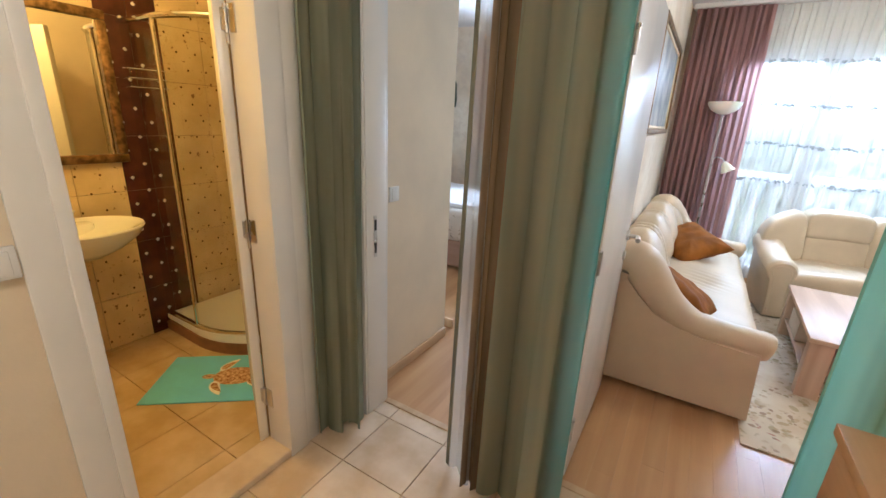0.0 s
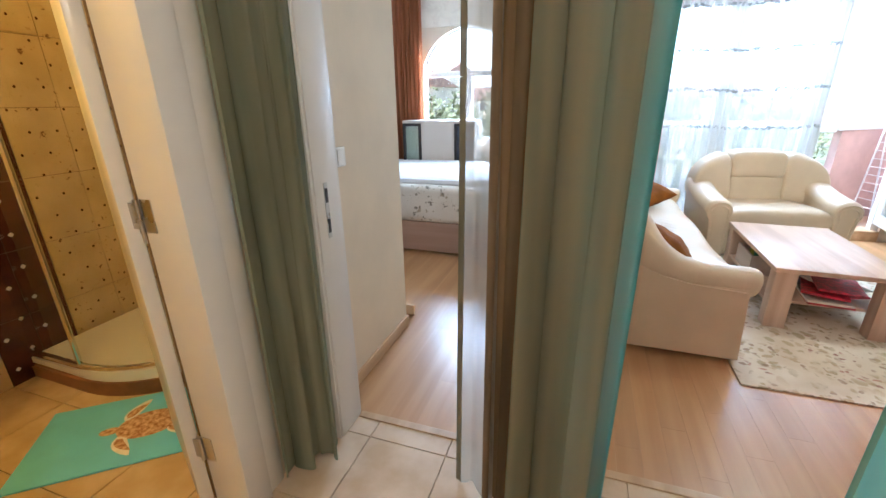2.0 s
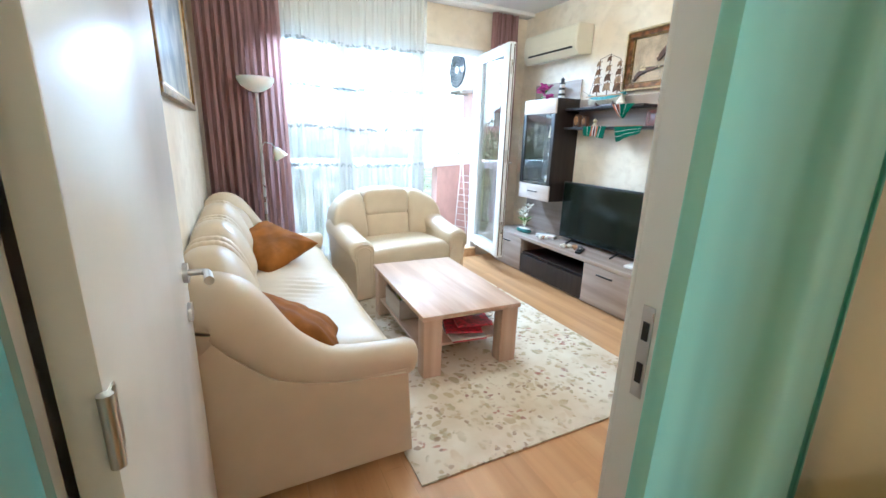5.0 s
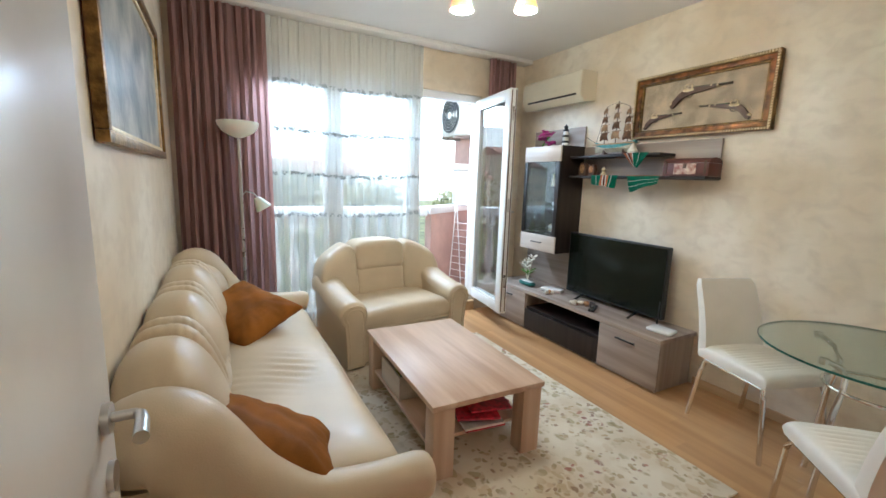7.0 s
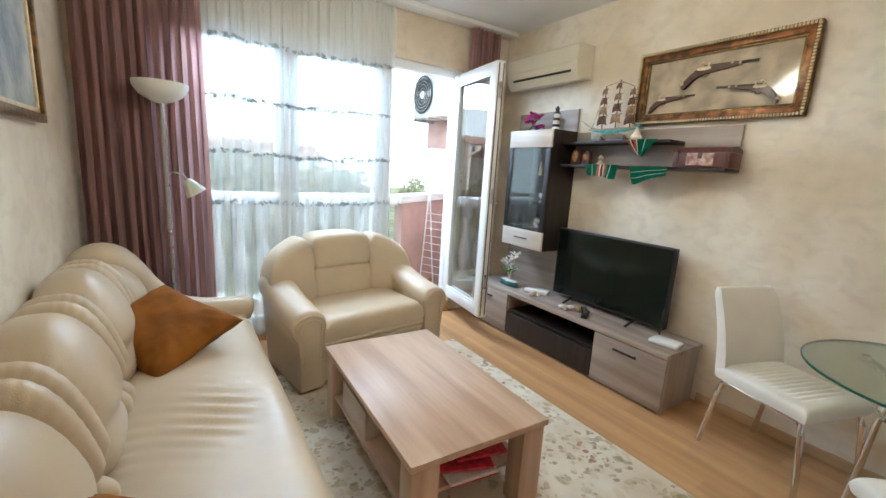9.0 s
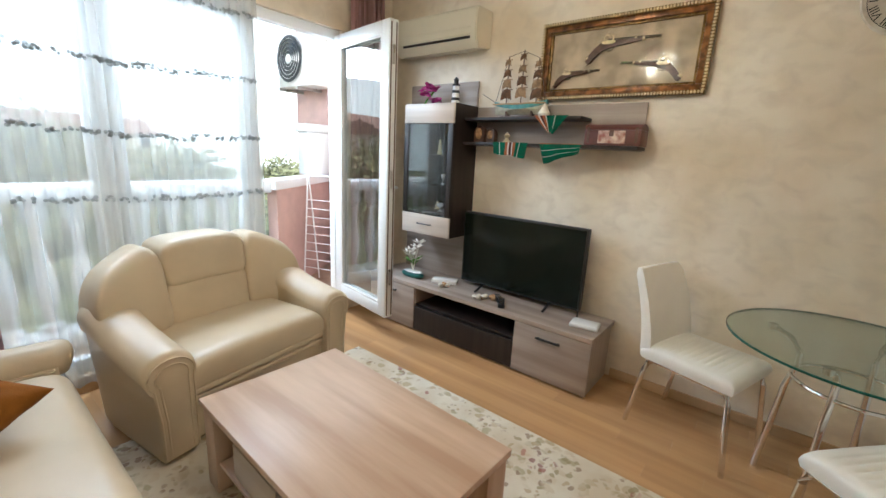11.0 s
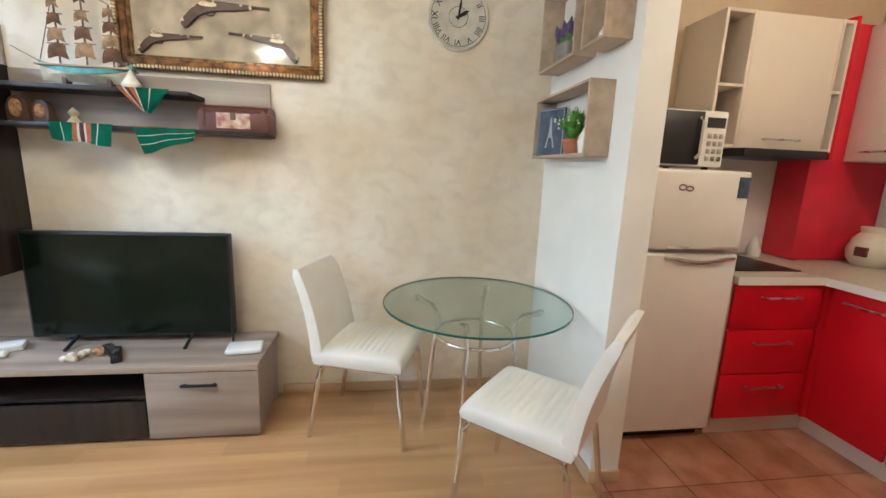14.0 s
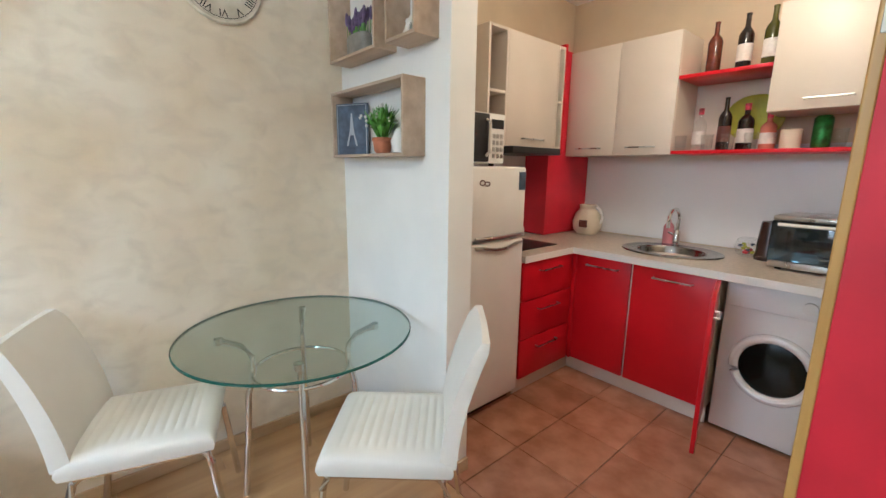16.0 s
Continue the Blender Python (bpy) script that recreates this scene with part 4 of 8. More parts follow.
def tree(x, y, h, seed):
    rnd = random.Random(seed)
    e = thing("tree", (x, y, -7.0), "leafy green tree beyond the balcony", "tree", "trees outside")
    bm = B(); tube(bm, ((0, 0, 0), (0.1, 0, h * 0.3), (0, 0.1, h * 0.6), (0.1, 0, h * 0.85)), [0.28, 0.2, 0.12, 0.04], 8)
    for k in range(6):
        a = rnd.uniform(0, 6.28)
        z = h * rnd.uniform(0.35, 0.7)
        tube(bm, ((0, 0, z), (math.cos(a) * h * 0.12, math.sin(a) * h * 0.12, z + h * 0.08), (math.cos(a) * h * 0.25, math.sin(a) * h * 0.25, z + h * 0.2)), [0.09, 0.06, 0.02], 6)
    part("trunk", bm, BARK, e)
    verts, faces = [], []
    for _ in range(1500):
        a, b, r = rnd.uniform(0, 6.28), rnd.uniform(-1, 1), rnd.random() ** 0.4
        lump = 1 + 0.35 * math.sin(3 * a + seed) * math.cos(4 * b + seed)
        c = Vector((math.cos(a) * math.sqrt(1 - b * b) * r * h * 0.33 * lump, math.sin(a) * math.sqrt(1 - b * b) * r * h * 0.33 * lump, h * 0.66 + b * r * h * 0.34 * lump))
        u = Vector((rnd.gauss(0, 1), rnd.gauss(0, 1), rnd.gauss(0, 1))).normalized()
        v = u.orthogonal().normalized()
        s = rnd.uniform(0.16, 0.34)
        k = len(verts)
        verts += [c - u * s, c + v * s * 0.5, c + u * s, c - v * s * 0.5]
        faces.append((k, k + 1, k + 2, k + 3))
    me = bpy.data.meshes.new("crown")
    me.from_pydata([tuple(v) for v in verts], [], faces)
    me.materials.append(TREE_LEAF)
    ob = new("crown", me); ob.parent = e
    return e


for i, (x, y, h) in enumerate(((-14, 32, 10.5), (-8, 36, 11.5), (-4, 30, 10.2), (1, 36, 11.6), (6, 30, 9.8), (11, 38, 10), (-20, 40, 12), (17, 33, 8.5), (-12, 46, 12.5), (4, 46, 12), (-30, 44, 12), (22, 44, 9), (14, 50, 10), (-3, 52, 12.5))):
    tree(x, y, h * 0.82, i)


def house(x, y, w, d, h, rz, seed):
    e = thing("house", (x, y, -7.0), "far cream apartment house with red tiled roof", "house", "houses outside", rz)
    bm = B(); box(bm, (-w / 2, -d / 2, 0), (w / 2, d / 2, h))
    part("wall", bm, FACADE, e, "", 0)
    bm = B(); prism(bm, ((-d / 2 - 0.5, h), (d / 2 + 0.5, h), (0, h + 2.2)), -w / 2 - 0.4, w / 2 + 0.4, "x")
    part("roof", bm, ROOF, e, "", 0)
    for k in range(int(h // 3)):
        for j in range(int(w // 3)):
            wd = new("window"); wd.parent = e
            wd.location = (-w / 2 + 1.5 + j * 3, -d / 2 - 0.03, k * 3 + 1.0)
            bm = B(); box(bm, (-0.65, -0.05, -0.05), (0.65, 0.02, 1.45))
            part("frame", bm, PVC, wd, "", 0)
            bm = B(); box(bm, (-0.55, -0.06, 0.05), (0.55, -0.05, 1.35))
            part("pane", bm, DARK_PANE, wd, "", 0)
    return e


house(-34, 62, 20, 10, 10.5, -24, 3)
house(-58, 78, 26, 10, 12, -34, 4)
house(-44, 104, 24, 10, 15, -20, 5)
house(9, 74, 18, 10, 9, 6, 1)
house(-16, 84, 21, 10, 9, -8, 2)

# ---- living room furniture ----
sofa = thing("sofa", (-3.20, 0.895, 0.0), "cream leather three-seat sofa with rolled arms and pleated backrest", "sofa")
SL, SD = 2.31, 0.82
bm = B(); box(bm, (0.02, 0.05, 0.02), (0.74, SL - 0.05, 0.29), 0.02)
part("base", bm, LEATHER, sofa)


def seat_folds(x, y):
    w = 0.010 * math.sin(y * 7 + x * 4) + 0.012 * (1 - (x / 0.31) ** 2)
    near = math.exp(-((y + 0.12 - 0.25 * x) / 0.17) ** 2)
    return w + near * 0.0085 * math.sin(88 * y + 30 * x + 2.5 * math.sin(9 * x)) * (0.55 + 0.45 * math.sin(17 * x + 1))


bm = B(); pad(bm, (0.50, SL / 2, 0.255), 0.31, 0.955, 0.185, 8, 30, 0.35, (34, 150), seat_folds)
part("seat_cushion", bm, LEATHER, sofa, smooth=60)
for k in range(3):
    cy = 0.42 + k * 0.575

    def plump(p):
        edge = min(1, abs(p.y) / 0.232)
        rim = max(0, edge - 0.5) / 0.5
        up = max(0, p.z / 0.25)
        turn = math.atan2(p.z + 0.05, p.x + 0.05)
        g = (0.007 * (abs(math.sin(21 * turn + 0.6 * math.sin(9 * p.y))) - 0.6) * rim ** 1.5) if p.x > -0.08 else 0
        waist = -0.045 * math.exp(-((p.z + 0.07) / 0.05) ** 2) * (0.4 + 0.6 * edge)
        rays = 0.006 * math.sin(52 * p.y) * math.exp(-((p.z + 0.07) / 0.08) ** 2) * rim
        x = p.x * (1 - 0.22 * up) if p.x > 0 else p.x
        return Vector((x - 0.13 * (p.z + 0.25) + g * math.cos(turn) + (waist + rays if p.x > 0 else 0), p.y, p.z + 0.04 - 0.06 * edge ** 2.2 * up + g * math.sin(turn)))
    bm = B(); puff(bm, (0.165, cy, 0.60), (0.150, 0.232, 0.255), (2.8, 2.5), 128, 110, None, plump)
    part("backrest", bm, LEATHER, sofa, smooth=75)
for k in range(3):
    for side in (-1, 1):
        cy = 0.7075 + k * 0.575 + side * 0.046

        def gather(p):
            turn = math.atan2(p.z + 0.05, p.x + 0.05)
            up = max(0, p.z / 0.25)
            g = (0.010 * (abs(math.sin(29 * turn + 1.1 * side)) - 0.6) * (0.15 + 0.75 * (abs(p.y) / 0.058) ** 2)) if p.x > -0.08 else 0
            pinch = -0.05 * math.exp(-((p.z + 0.07) / 0.04) ** 2)
            x = p.x * (1 - 0.22 * up) if p.x > 0 else p.x
            return Vector((x - 0.13 * (p.z + 0.25) + g * math.cos(turn) + (pinch if p.x > 0 else 0), p.y + 0.25 * pinch * side, p.z + g * math.sin(turn)))
        bm = B(); puff(bm, (0.160, cy, 0.60), (0.146, 0.058, 0.266), (2.5, 2.9), 56, 128, None, gather)
        part("pleated_panel", bm, LEATHER, sofa, "gathered narrow leather panel", 75)
bm = B(); puff(bm, (0.18, 2.06, 0.56), (0.17, 0.20, 0.25), (2.6, 2.6), 48, 30, None, lambda p: Vector((p.x - 0.14 * (p.z + 0.25) + 0.10 * max(0, p.y), p.y, p.z - 0.35 * max(0, p.y) * (1 if p.z > 0 else 0))))
part("corner_wing", bm, LEATHER, sofa, smooth=70)


def eased(pts, rs, k=4):
    """The same path with k steps between its points, bent smoothly through them."""
    out, rad = [], []
    n = len(pts)
    for i in range(n - 1):
        a, b, c, d = (Vector(pts[max(0, min(n - 1, j))]) for j in (i - 1, i, i + 1, i + 2))
        for q in range(k):
            t = q / k
            out.append(0.5 * (2 * b + (c - a) * t + (2 * a - 5 * b + 4 * c - d) * t * t + (3 * b - a - 3 * c + d) * t ** 3))
            rad.append(rs[i] + (rs[i + 1] - rs[i]) * t)
    return out + [Vector(pts[-1])], rad + [rs[-1]]


def sofa_arm(y0, y1, parent, depth, back_z=0.86):
    mid = (y0 + y1) / 2
    out = [(0.0, 0.03), (0.0, back_z - 0.26), (0.05, back_z - 0.16), (0.10, 0.70), (0.17, 0.60), (0.26, 0.50), (0.38, 0.45), (0.52, 0.432), (depth - 0.04, 0.425), (depth - 0.02, 0.03)]
    bm = B(); prism(bm, out, y0, y1, "y", 0.012)
    a = part("arm_panel", bm, LEATHER, parent)
    pts = [(0.04, mid, 0.50), (0.045, mid, 0.60), (0.055, mid, 0.69), (0.075, mid, 0.75), (0.11, mid, 0.766), (0.15, mid, 0.748), (0.20, mid, 0.69), (0.26, mid, 0.612), (0.32, mid, 0.55), (0.40, mid, 0.497), (0.48, mid, 0.467), (0.58, mid, 0.450), (0.68, mid, 0.444), (depth - 0.03, mid, 0.44), (depth + 0.002, mid, 0.436), (depth + 0.016, mid, 0.433)]
    rs = [0.05, 0.08, 0.105, 0.117, 0.122, 0.122, 0.117, 0.108, 0.100, 0.090, 0.083, 0.079, 0.077, 0.077, 0.066, 0.03]
    pts, rs = eased(pts, rs)
    bm = B(); tube(bm, pts, rs, 32)
    part("arm_roll", bm, LEATHER, parent, smooth=80)
    return a


sofa_arm(0.012, 0.19, sofa, SD)
sofa_arm(SL - 0.19, SL - 0.012, sofa, SD)
for x in (0.08, 0.66):
    for y in (0.1, SL - 0.1):
        bm = B(); cyl(bm, (x, y, 0), (x, y, 0.03), 0.025, n=12)
        part("foot", bm, BLACK, sofa)

chair = thing("armchair", (-1.665, 2.765, 0.0), "wide cream leather armchair with rolled arms", "armchair", "", 9)
chair.scale = (1.08, 1.0, 1.0)
bm = B(); box(bm, (-0.40, 0.012, 0.02), (0.40, 0.62, 0.31), 0.02)
part("base", bm, LEATHER, chair)


def seat_sag(x, y):
    return 0.012 * (1 - (x / 0.37) ** 2) + 0.004 * math.sin(26 * x + 9 * y) * math.exp(-((y + 0.05) / 0.12) ** 2) * math.exp(-(x / 0.2) ** 2)


bm = B(); pad(bm, (0, 0.255, 0.295), 0.362, 0.285, 0.135, 14, 9, 0.3, (40, 40), seat_sag)
part("seat_cushion", bm, LEATHER, chair, smooth=60)
for z0, z1, d in ((0.262, 0.296, 0.024), (0.225, 0.258, 0.018)):
    bm = B(); box(bm, (-0.362, -d, z0), (0.362, 0.02, z1), 0.011, 3)
    part("front_band", bm, LEATHER, chair)


def curve_back(x, p):
    """Bend a back lobe round the sitter: ends come forward and fall away."""
    far = max(0, abs(x) - 0.20)
    rise = min(1, max(0, (p.z + 0.22) / 0.34))
    return Vector((p.x, p.y - 0.55 * far ** 1.5 + 0.13 * p.z, p.z - 1.15 * far ** 1.75 * rise))


bm = B(); puff(bm, (0, 0.547, 0.738), (0.214, 0.124, 0.126), (9, 5), 64, 40, None, lambda p: curve_back(p.x, p + Vector((0, 0.016, 0.012 * (1 - (p.x / 0.21) ** 2)))))
part("backrest_top", bm, LEATHER, chair, smooth=70)
bm = B(); puff(bm, (0, 0.546, 0.53), (0.214, 0.122, 0.145), (9, 5), 64, 40, None, lambda p: curve_back(p.x, p))
part("backrest_lumbar", bm, LEATHER, chair, smooth=70)


def arm_section(s, y, top, shrink=1.0):
    """Outline across an arm: slim panel below, a broad roll that overhangs outwards above."""
    cx, cz = 0.362 + 0.082, top - 0.085
    ring = [(0.362, 0.02), (0.362, 0.25)] + [(cx + 0.100 * math.cos(radians(a)), cz + 0.085 * math.sin(radians(a))) for a in range(200, -41, -12)] + [(0.508, 0.30), (0.492, 0.02)]
    return [(s * (0.43 + (x - 0.43) * shrink), y, 0.27 + (z - 0.27) * shrink) for x, z in ring]


for s in (-1, 1):
    bm = B(); puff(bm, (s * 0.362, 0.545, 0.622), (0.158, 0.125, 0.248), (7, 3.6), 48, 40, None, lambda p, s=s: curve_back(p.x + s * 0.362, p + Vector((-s * 0.10 * max(0, -p.z), 0, 0))))
    part("backrest_wing", bm, LEATHER, chair, smooth=70)
    stations = ((-0.046, 0.505, 0.90), (-0.042, 0.512, 0.95), (-0.030, 0.520, 0.99), (-0.015, 0.524, 1.0), (0.10, 0.540, 1.0), (0.24, 0.568, 1.0), (0.36, 0.606, 1.0), (0.45, 0.645, 0.99), (0.52, 0.668, 0.93), (0.55, 0.660, 0.80))
    bm = B(); loft(bm, [arm_section(s, y, t, k) for y, t, k in stations])
    part("arm", bm, LEATHER, chair, smooth=60)
    for k in (0.86, 0.62):
        line = arm_section(s, -0.048, 0.512, 1.0)[2:-2]
        mid = Vector((s * 0.434, -0.048, 0.40))
        pts = [mid + (Vector(p) - mid) * k for p in line]
        inner, outer = pts[0], pts[-1]
        pts = [Vector((inner.x, -0.044, 0.05))] + [Vector((inner.x, -0.046, 0.22))] + pts + [Vector((outer.x * 0.97, -0.046, 0.22)), Vector((outer.x * 0.965, -0.044, 0.05))]
        bm = B(); tube(bm, pts, 0.004, 8)
        part("piping", bm, LEATHER, chair)
for x in (-0.40, 0.40):
    for y in (0.06, 0.56):
        bm = B(); cyl(bm, (x, y, 0), (x, y, 0.025), 0.025, n=12)
        part("foot", bm, BLACK, chair)


def cushion(name, at, u, v, s, label, seed):
    bm = B()
    n = 40
    sheets = []
    for side in (1, -1):
        rows = []
        for j in range(n + 1):
            v_ = math.sin(math.pi * (j / n - 0.5))
            row = []
            for i in range(n + 1):
                u_ = math.sin(math.pi * (i / n - 0.5))
                full = (max(0, 1 - u_ ** 4) * max(0, 1 - v_ ** 4)) ** 0.55
                crease = 0.006 * full * math.sin(11 * u_ + 5 * v_ + seed) * math.sin(6 * v_ - 4 * u_ + 2 * seed)
                pull = 0.004 * math.sin(22 * math.atan2(v_, u_) + seed) * (u_ * u_ + v_ * v_) * full
                row.append(bm.verts.new((s[0] * u_ * (0.90 + 0.13 * v_ * v_), s[1] * v_ * (0.90 + 0.13 * u_ * u_), side * s[2] * full + crease + pull)))
            rows.append(row)
        for a, b in zip(rows, rows[1:]):
            for i in range(n):
                bm.faces.new((a[i], a[i + 1], b[i + 1], b[i]))
    bmesh.ops.remove_doubles(bm, verts=list(bm.verts), dist=1e-5)
    ob = solo(name, bm, BROWN_CLOTH, label, "cushion", "sofa cushions", smooth=70)
    u = Vector(u).normalized()
    w = u.cross(Vector(v)).normalized()
    v = w.cross(u)
    ob.matrix_world = Matrix.Translation(at) @ Matrix((u, v, w)).transposed().to_4x4()
    return ob


cushion("cushion", (-2.83, 2.60, 0.555), (0.45, -0.52, -0.16), (0.35, 0.42, 0.20), (0.25, 0.225, 0.09), "square caramel brown satin cushion leaning at the sofa arm", 1.0)
cushion("cushion", (-2.88, 1.205, 0.58), (0.86, -0.20, -0.42), (0.28, 0.85, -0.20), (0.275, 0.20, 0.085), "caramel brown satin cushion leaning on the near sofa arm", 2.6)

tab = thing("coffee_table", (-1.81, 1.915, 0.006), "light oak coffee table with open lower shelf of magazines", "coffee table", "", -2.0)
TW, TL, TZ = 0.315, 0.52, 0.385
bm = B(); box(bm, (-TW, -TL, TZ - 0.028), (TW, TL, TZ), 0.003)
part("tabletop", bm, OAK, tab)
for x in (-1, 1):
    for y in (-1, 1):
        bm = B(); cx, cy = x * (TW - 0.065), y * (TL - 0.055)
        box(bm, (cx - 0.055, cy - 0.045, 0), (cx + 0.055, cy + 0.045, TZ - 0.029), 0.003)
        part("leg", bm, OAK_V, tab)
bm = B(); box(bm, (-TW + 0.02, -TL + 0.11, 0.13), (TW - 0.02, TL - 0.11, 0.148), 0.002)
part("shelf", bm, OAK, tab)
bm = B(); box(bm, (-TW + 0.03, -0.02, 0.149), (-TW + 0.042, 0.30, 0.285), 0.002); box(bm, (-TW + 0.042, -0.02, 0.149), (-TW + 0.24, -0.008, 0.285), 0.002); box(bm, (-TW + 0.042, 0.288, 0.149), (-TW + 0.24, 0.30, 0.285), 0.002); box(bm, (-TW + 0.228, -0.008, 0.149), (-TW + 0.24, 0.288, 0.285), 0.002)
part("crate", bm, PALE_OAK, tab, "pale open wooden crate on the shelf")
rnd = random.Random(4)
for k in range(7):
    bm = B(); box(bm, (-0.11, -0.145, 0), (0.11, 0.145, 0.012), 0.002)
    o = solo("magazine", bm, (RED_PAPER, PAPER, RED_PAPER, BLUE_GREY)[k % 4], "thin %s magazine on the coffee table shelf" % ("red", "pale", "red", "dark")[k % 4], "magazine", "magazines", smooth=0)
    o.matrix_world = pose(-1.76 + rnd.uniform(-0.05, 0.05), 1.66 + rnd.uniform(-0.06, 0.06), 0.156 + 0.0135 * k, 0, 0, rnd.uniform(-35, 35))
for k in range(4):
    bm = B(); box(bm, (-0.07, -0.10, 0), (0.07, 0.10, 0.03), 0.003)
    o = solo("book", bm, (BLUE_GREY, LEATHER_BROWN, PAPER, GREEN_CLOTH)[k], "small worn book on the coffee table shelf", "book", "books", smooth=0)
    o.matrix_world = pose(-1.92 + rnd.uniform(-0.02, 0.02), 2.13 + rnd.uniform(-0.03, 0.03), 0.156 + 0.031 * k, 0, 0, rnd.uniform(-20, 20))

for (dx, dy), (w, d, h), m, lab in (((-0.22, 0.06), (0.05, 0.07, 0.19), GREEN_CLOTH, "green packet standing in the table crate"), ((-0.14, 0.08), (0.06, 0.05, 0.17), PAPER, "white packet standing in the table crate"), ((-0.20, 0.17), (0.07, 0.05, 0.18), YELLOW, "yellow packet standing in the table crate"), ((-0.13, 0.21), (0.05, 0.06, 0.16), RED_PAPER, "red packet standing in the table crate")):
    bm = B(); box(bm, (-w / 2, -d / 2, 0), (w / 2, d / 2, h), 0.006)
    solo("packet", bm, m, lab, "packet", "packets in the crate", at=(-1.81 + dx, 1.915 + dy, 0.155), rz=12 * (dx + 0.2) * 50)

rug = B(); box(rug, (-2.43, 0.74, 0.0005), (-0.89, 2.95, 0.010), 0.003)
solo("rug", rug, RUG, "cream woven rug with scattered brown and red flowers", "rug")

# ---- television wall ----
stand = thing("tv_stand", (0, 0, 0), "low grey oak television stand with open dark niche", "tv stand")
SZ = 0.385
bm = B(); box(bm, (-0.41, 1.495, SZ - 0.03), (-0.004, 3.38, SZ), 0.002)
part("top", bm, GREY_OAK, stand)
bm = B(); box(bm, (-0.385, 1.51, 0.0), (-0.006, 1.53, SZ - 0.031)); box(bm, (-0.385, 1.985, 0.0), (-0.006, 2.0, SZ - 0.031)); box(bm, (-0.385, 2.875, 0.0), (-0.006, 2.89, SZ - 0.031)); box(bm, (-0.385, 3.35, 0.0), (-0.006, 3.37, SZ - 0.031)); box(bm, (-0.38, 1.53, 0.0), (-0.01, 3.35, 0.018))
part("body", bm, GREY_OAK_V, stand)
bm = B(); box(bm, (-0.03, 2.0, 0.02), (-0.012, 2.874, SZ - 0.032)); box(bm, (-0.38, 2.001, 0.21), (-0.03, 2.874, 0.225))
part("niche", bm, WENGE, stand)
bm = B(); box(bm, (-0.405, 2.002, 0.02), (-0.386, 2.873, 0.205), 0.002)
part("drawer_front", bm, WENGE, stand, "dark wenge drawer front")
for a, b in ((1.497, 1.996), (2.879, 3.375)):
    bm = B(); box(bm, (-0.405, a, 0.015), (-0.387, b, SZ - 0.034), 0.002)
    d = part("door", bm, GREY_OAK, stand)
    bm = B(); box(bm, (-0.428, (a + b) / 2 - 0.07, 0.285), (-0.418, (a + b) / 2 + 0.09, 0.297), 0.002); box(bm, (-0.42, (a + b) / 2 - 0.06, 0.287), (-0.4055, (a + b) / 2 - 0.05, 0.295)); box(bm, (-0.42, (a + b) / 2 + 0.07, 0.287), (-0.4055, (a + b) / 2 + 0.08, 0.295))
    part("handle", bm, BLACK, d, "black bar handle")

tv = thing("television", (-0.125, 2.165, SZ), "black flat-screen television on two feet", "television")
bm = B(); box(bm, (0.0, -0.475, 0.035), (0.045, 0.475, 0.575), 0.006)
part("housing", bm, BLACK, tv)
bm = B(); box(bm, (-0.0025, -0.462, 0.052), (-0.0005, 0.462, 0.563))
part("screen", bm, SCREEN, tv, "dark glossy screen", 0)
for y in (-0.27, 0.27):
    bm = B(); tube(bm, ((-0.10, y, 0.006), (0.01, y, 0.045), (0.03, y, 0.045), (0.11, y, 0.006)), 0.009, 8)
    part("foot", bm, BLACK, tv)

wc = thing("wall_cabinet", (0, 0, 0), "tall wenge wall cabinet with glass door and pale drawer", "cabinet")
A, Z = 2.662, 3.134
bm = B(); box(bm, (-0.275, A, 0.76), (-0.002, A + 0.018, 1.705)); box(bm, (-0.275, Z - 0.018, 0.76), (-0.002, Z, 1.705)); box(bm, (-0.275, A, 1.7055), (-0.002, Z, 1.722)); box(bm, (-0.275, A + 0.018, 0.76), (-0.002, Z - 0.018, 0.776)); box(bm, (-0.02, A + 0.018, 0.776), (-0.004, Z - 0.018, 1.704)); box(bm, (-0.27, A + 0.018, 0.92), (-0.02, Z - 0.018, 0.936))
part("carcass", bm, WENGE, wc)
bm = B(); box(bm, (-0.294, A, 1.585), (-0.277, Z, 1.72), 0.002)
part("top_panel", bm, PALE_OAK, wc)
bm = B(); box(bm, (-0.294, A, 0.76), (-0.277, Z, 0.91), 0.002)
d = part("drawer", bm, PALE_OAK, wc)
bm = B(); tube(bm, ((-0.296, 2.83, 0.84), (-0.312, 2.84, 0.84), (-0.312, 2.96, 0.84), (-0.296, 2.97, 0.84)), 0.005, 8)
part("handle", bm, BLACK, d)
for a, b in (((A, 0.915), (A + 0.045, 1.58)), ((Z - 0.045, 0.915), (Z, 1.58))):
    bm = B(); box(bm, (-0.294, a[0], a[1]), (-0.277, b[0], b[1]), 0.002)
    part("door_stile", bm, WENGE, wc)
bm = B(); box(bm, (-0.289, A + 0.045, 0.915), (-0.284, Z - 0.045, 1.58))
p = part("glass_door", bm, glass_mat("cabinet_glass", (0.95, 0.97, 0.98), 0.3), wc, "clear glass door", 0); p.visible_shadow = False
for z in (1.14, 1.36):
    bm = B(); box(bm, (-0.26, A + 0.02, z), (-0.022, Z - 0.02, z + 0.006))
    part("glass_shelf", bm, GLASS_GREEN, wc, "", 0)
rnd = random.Random(9)
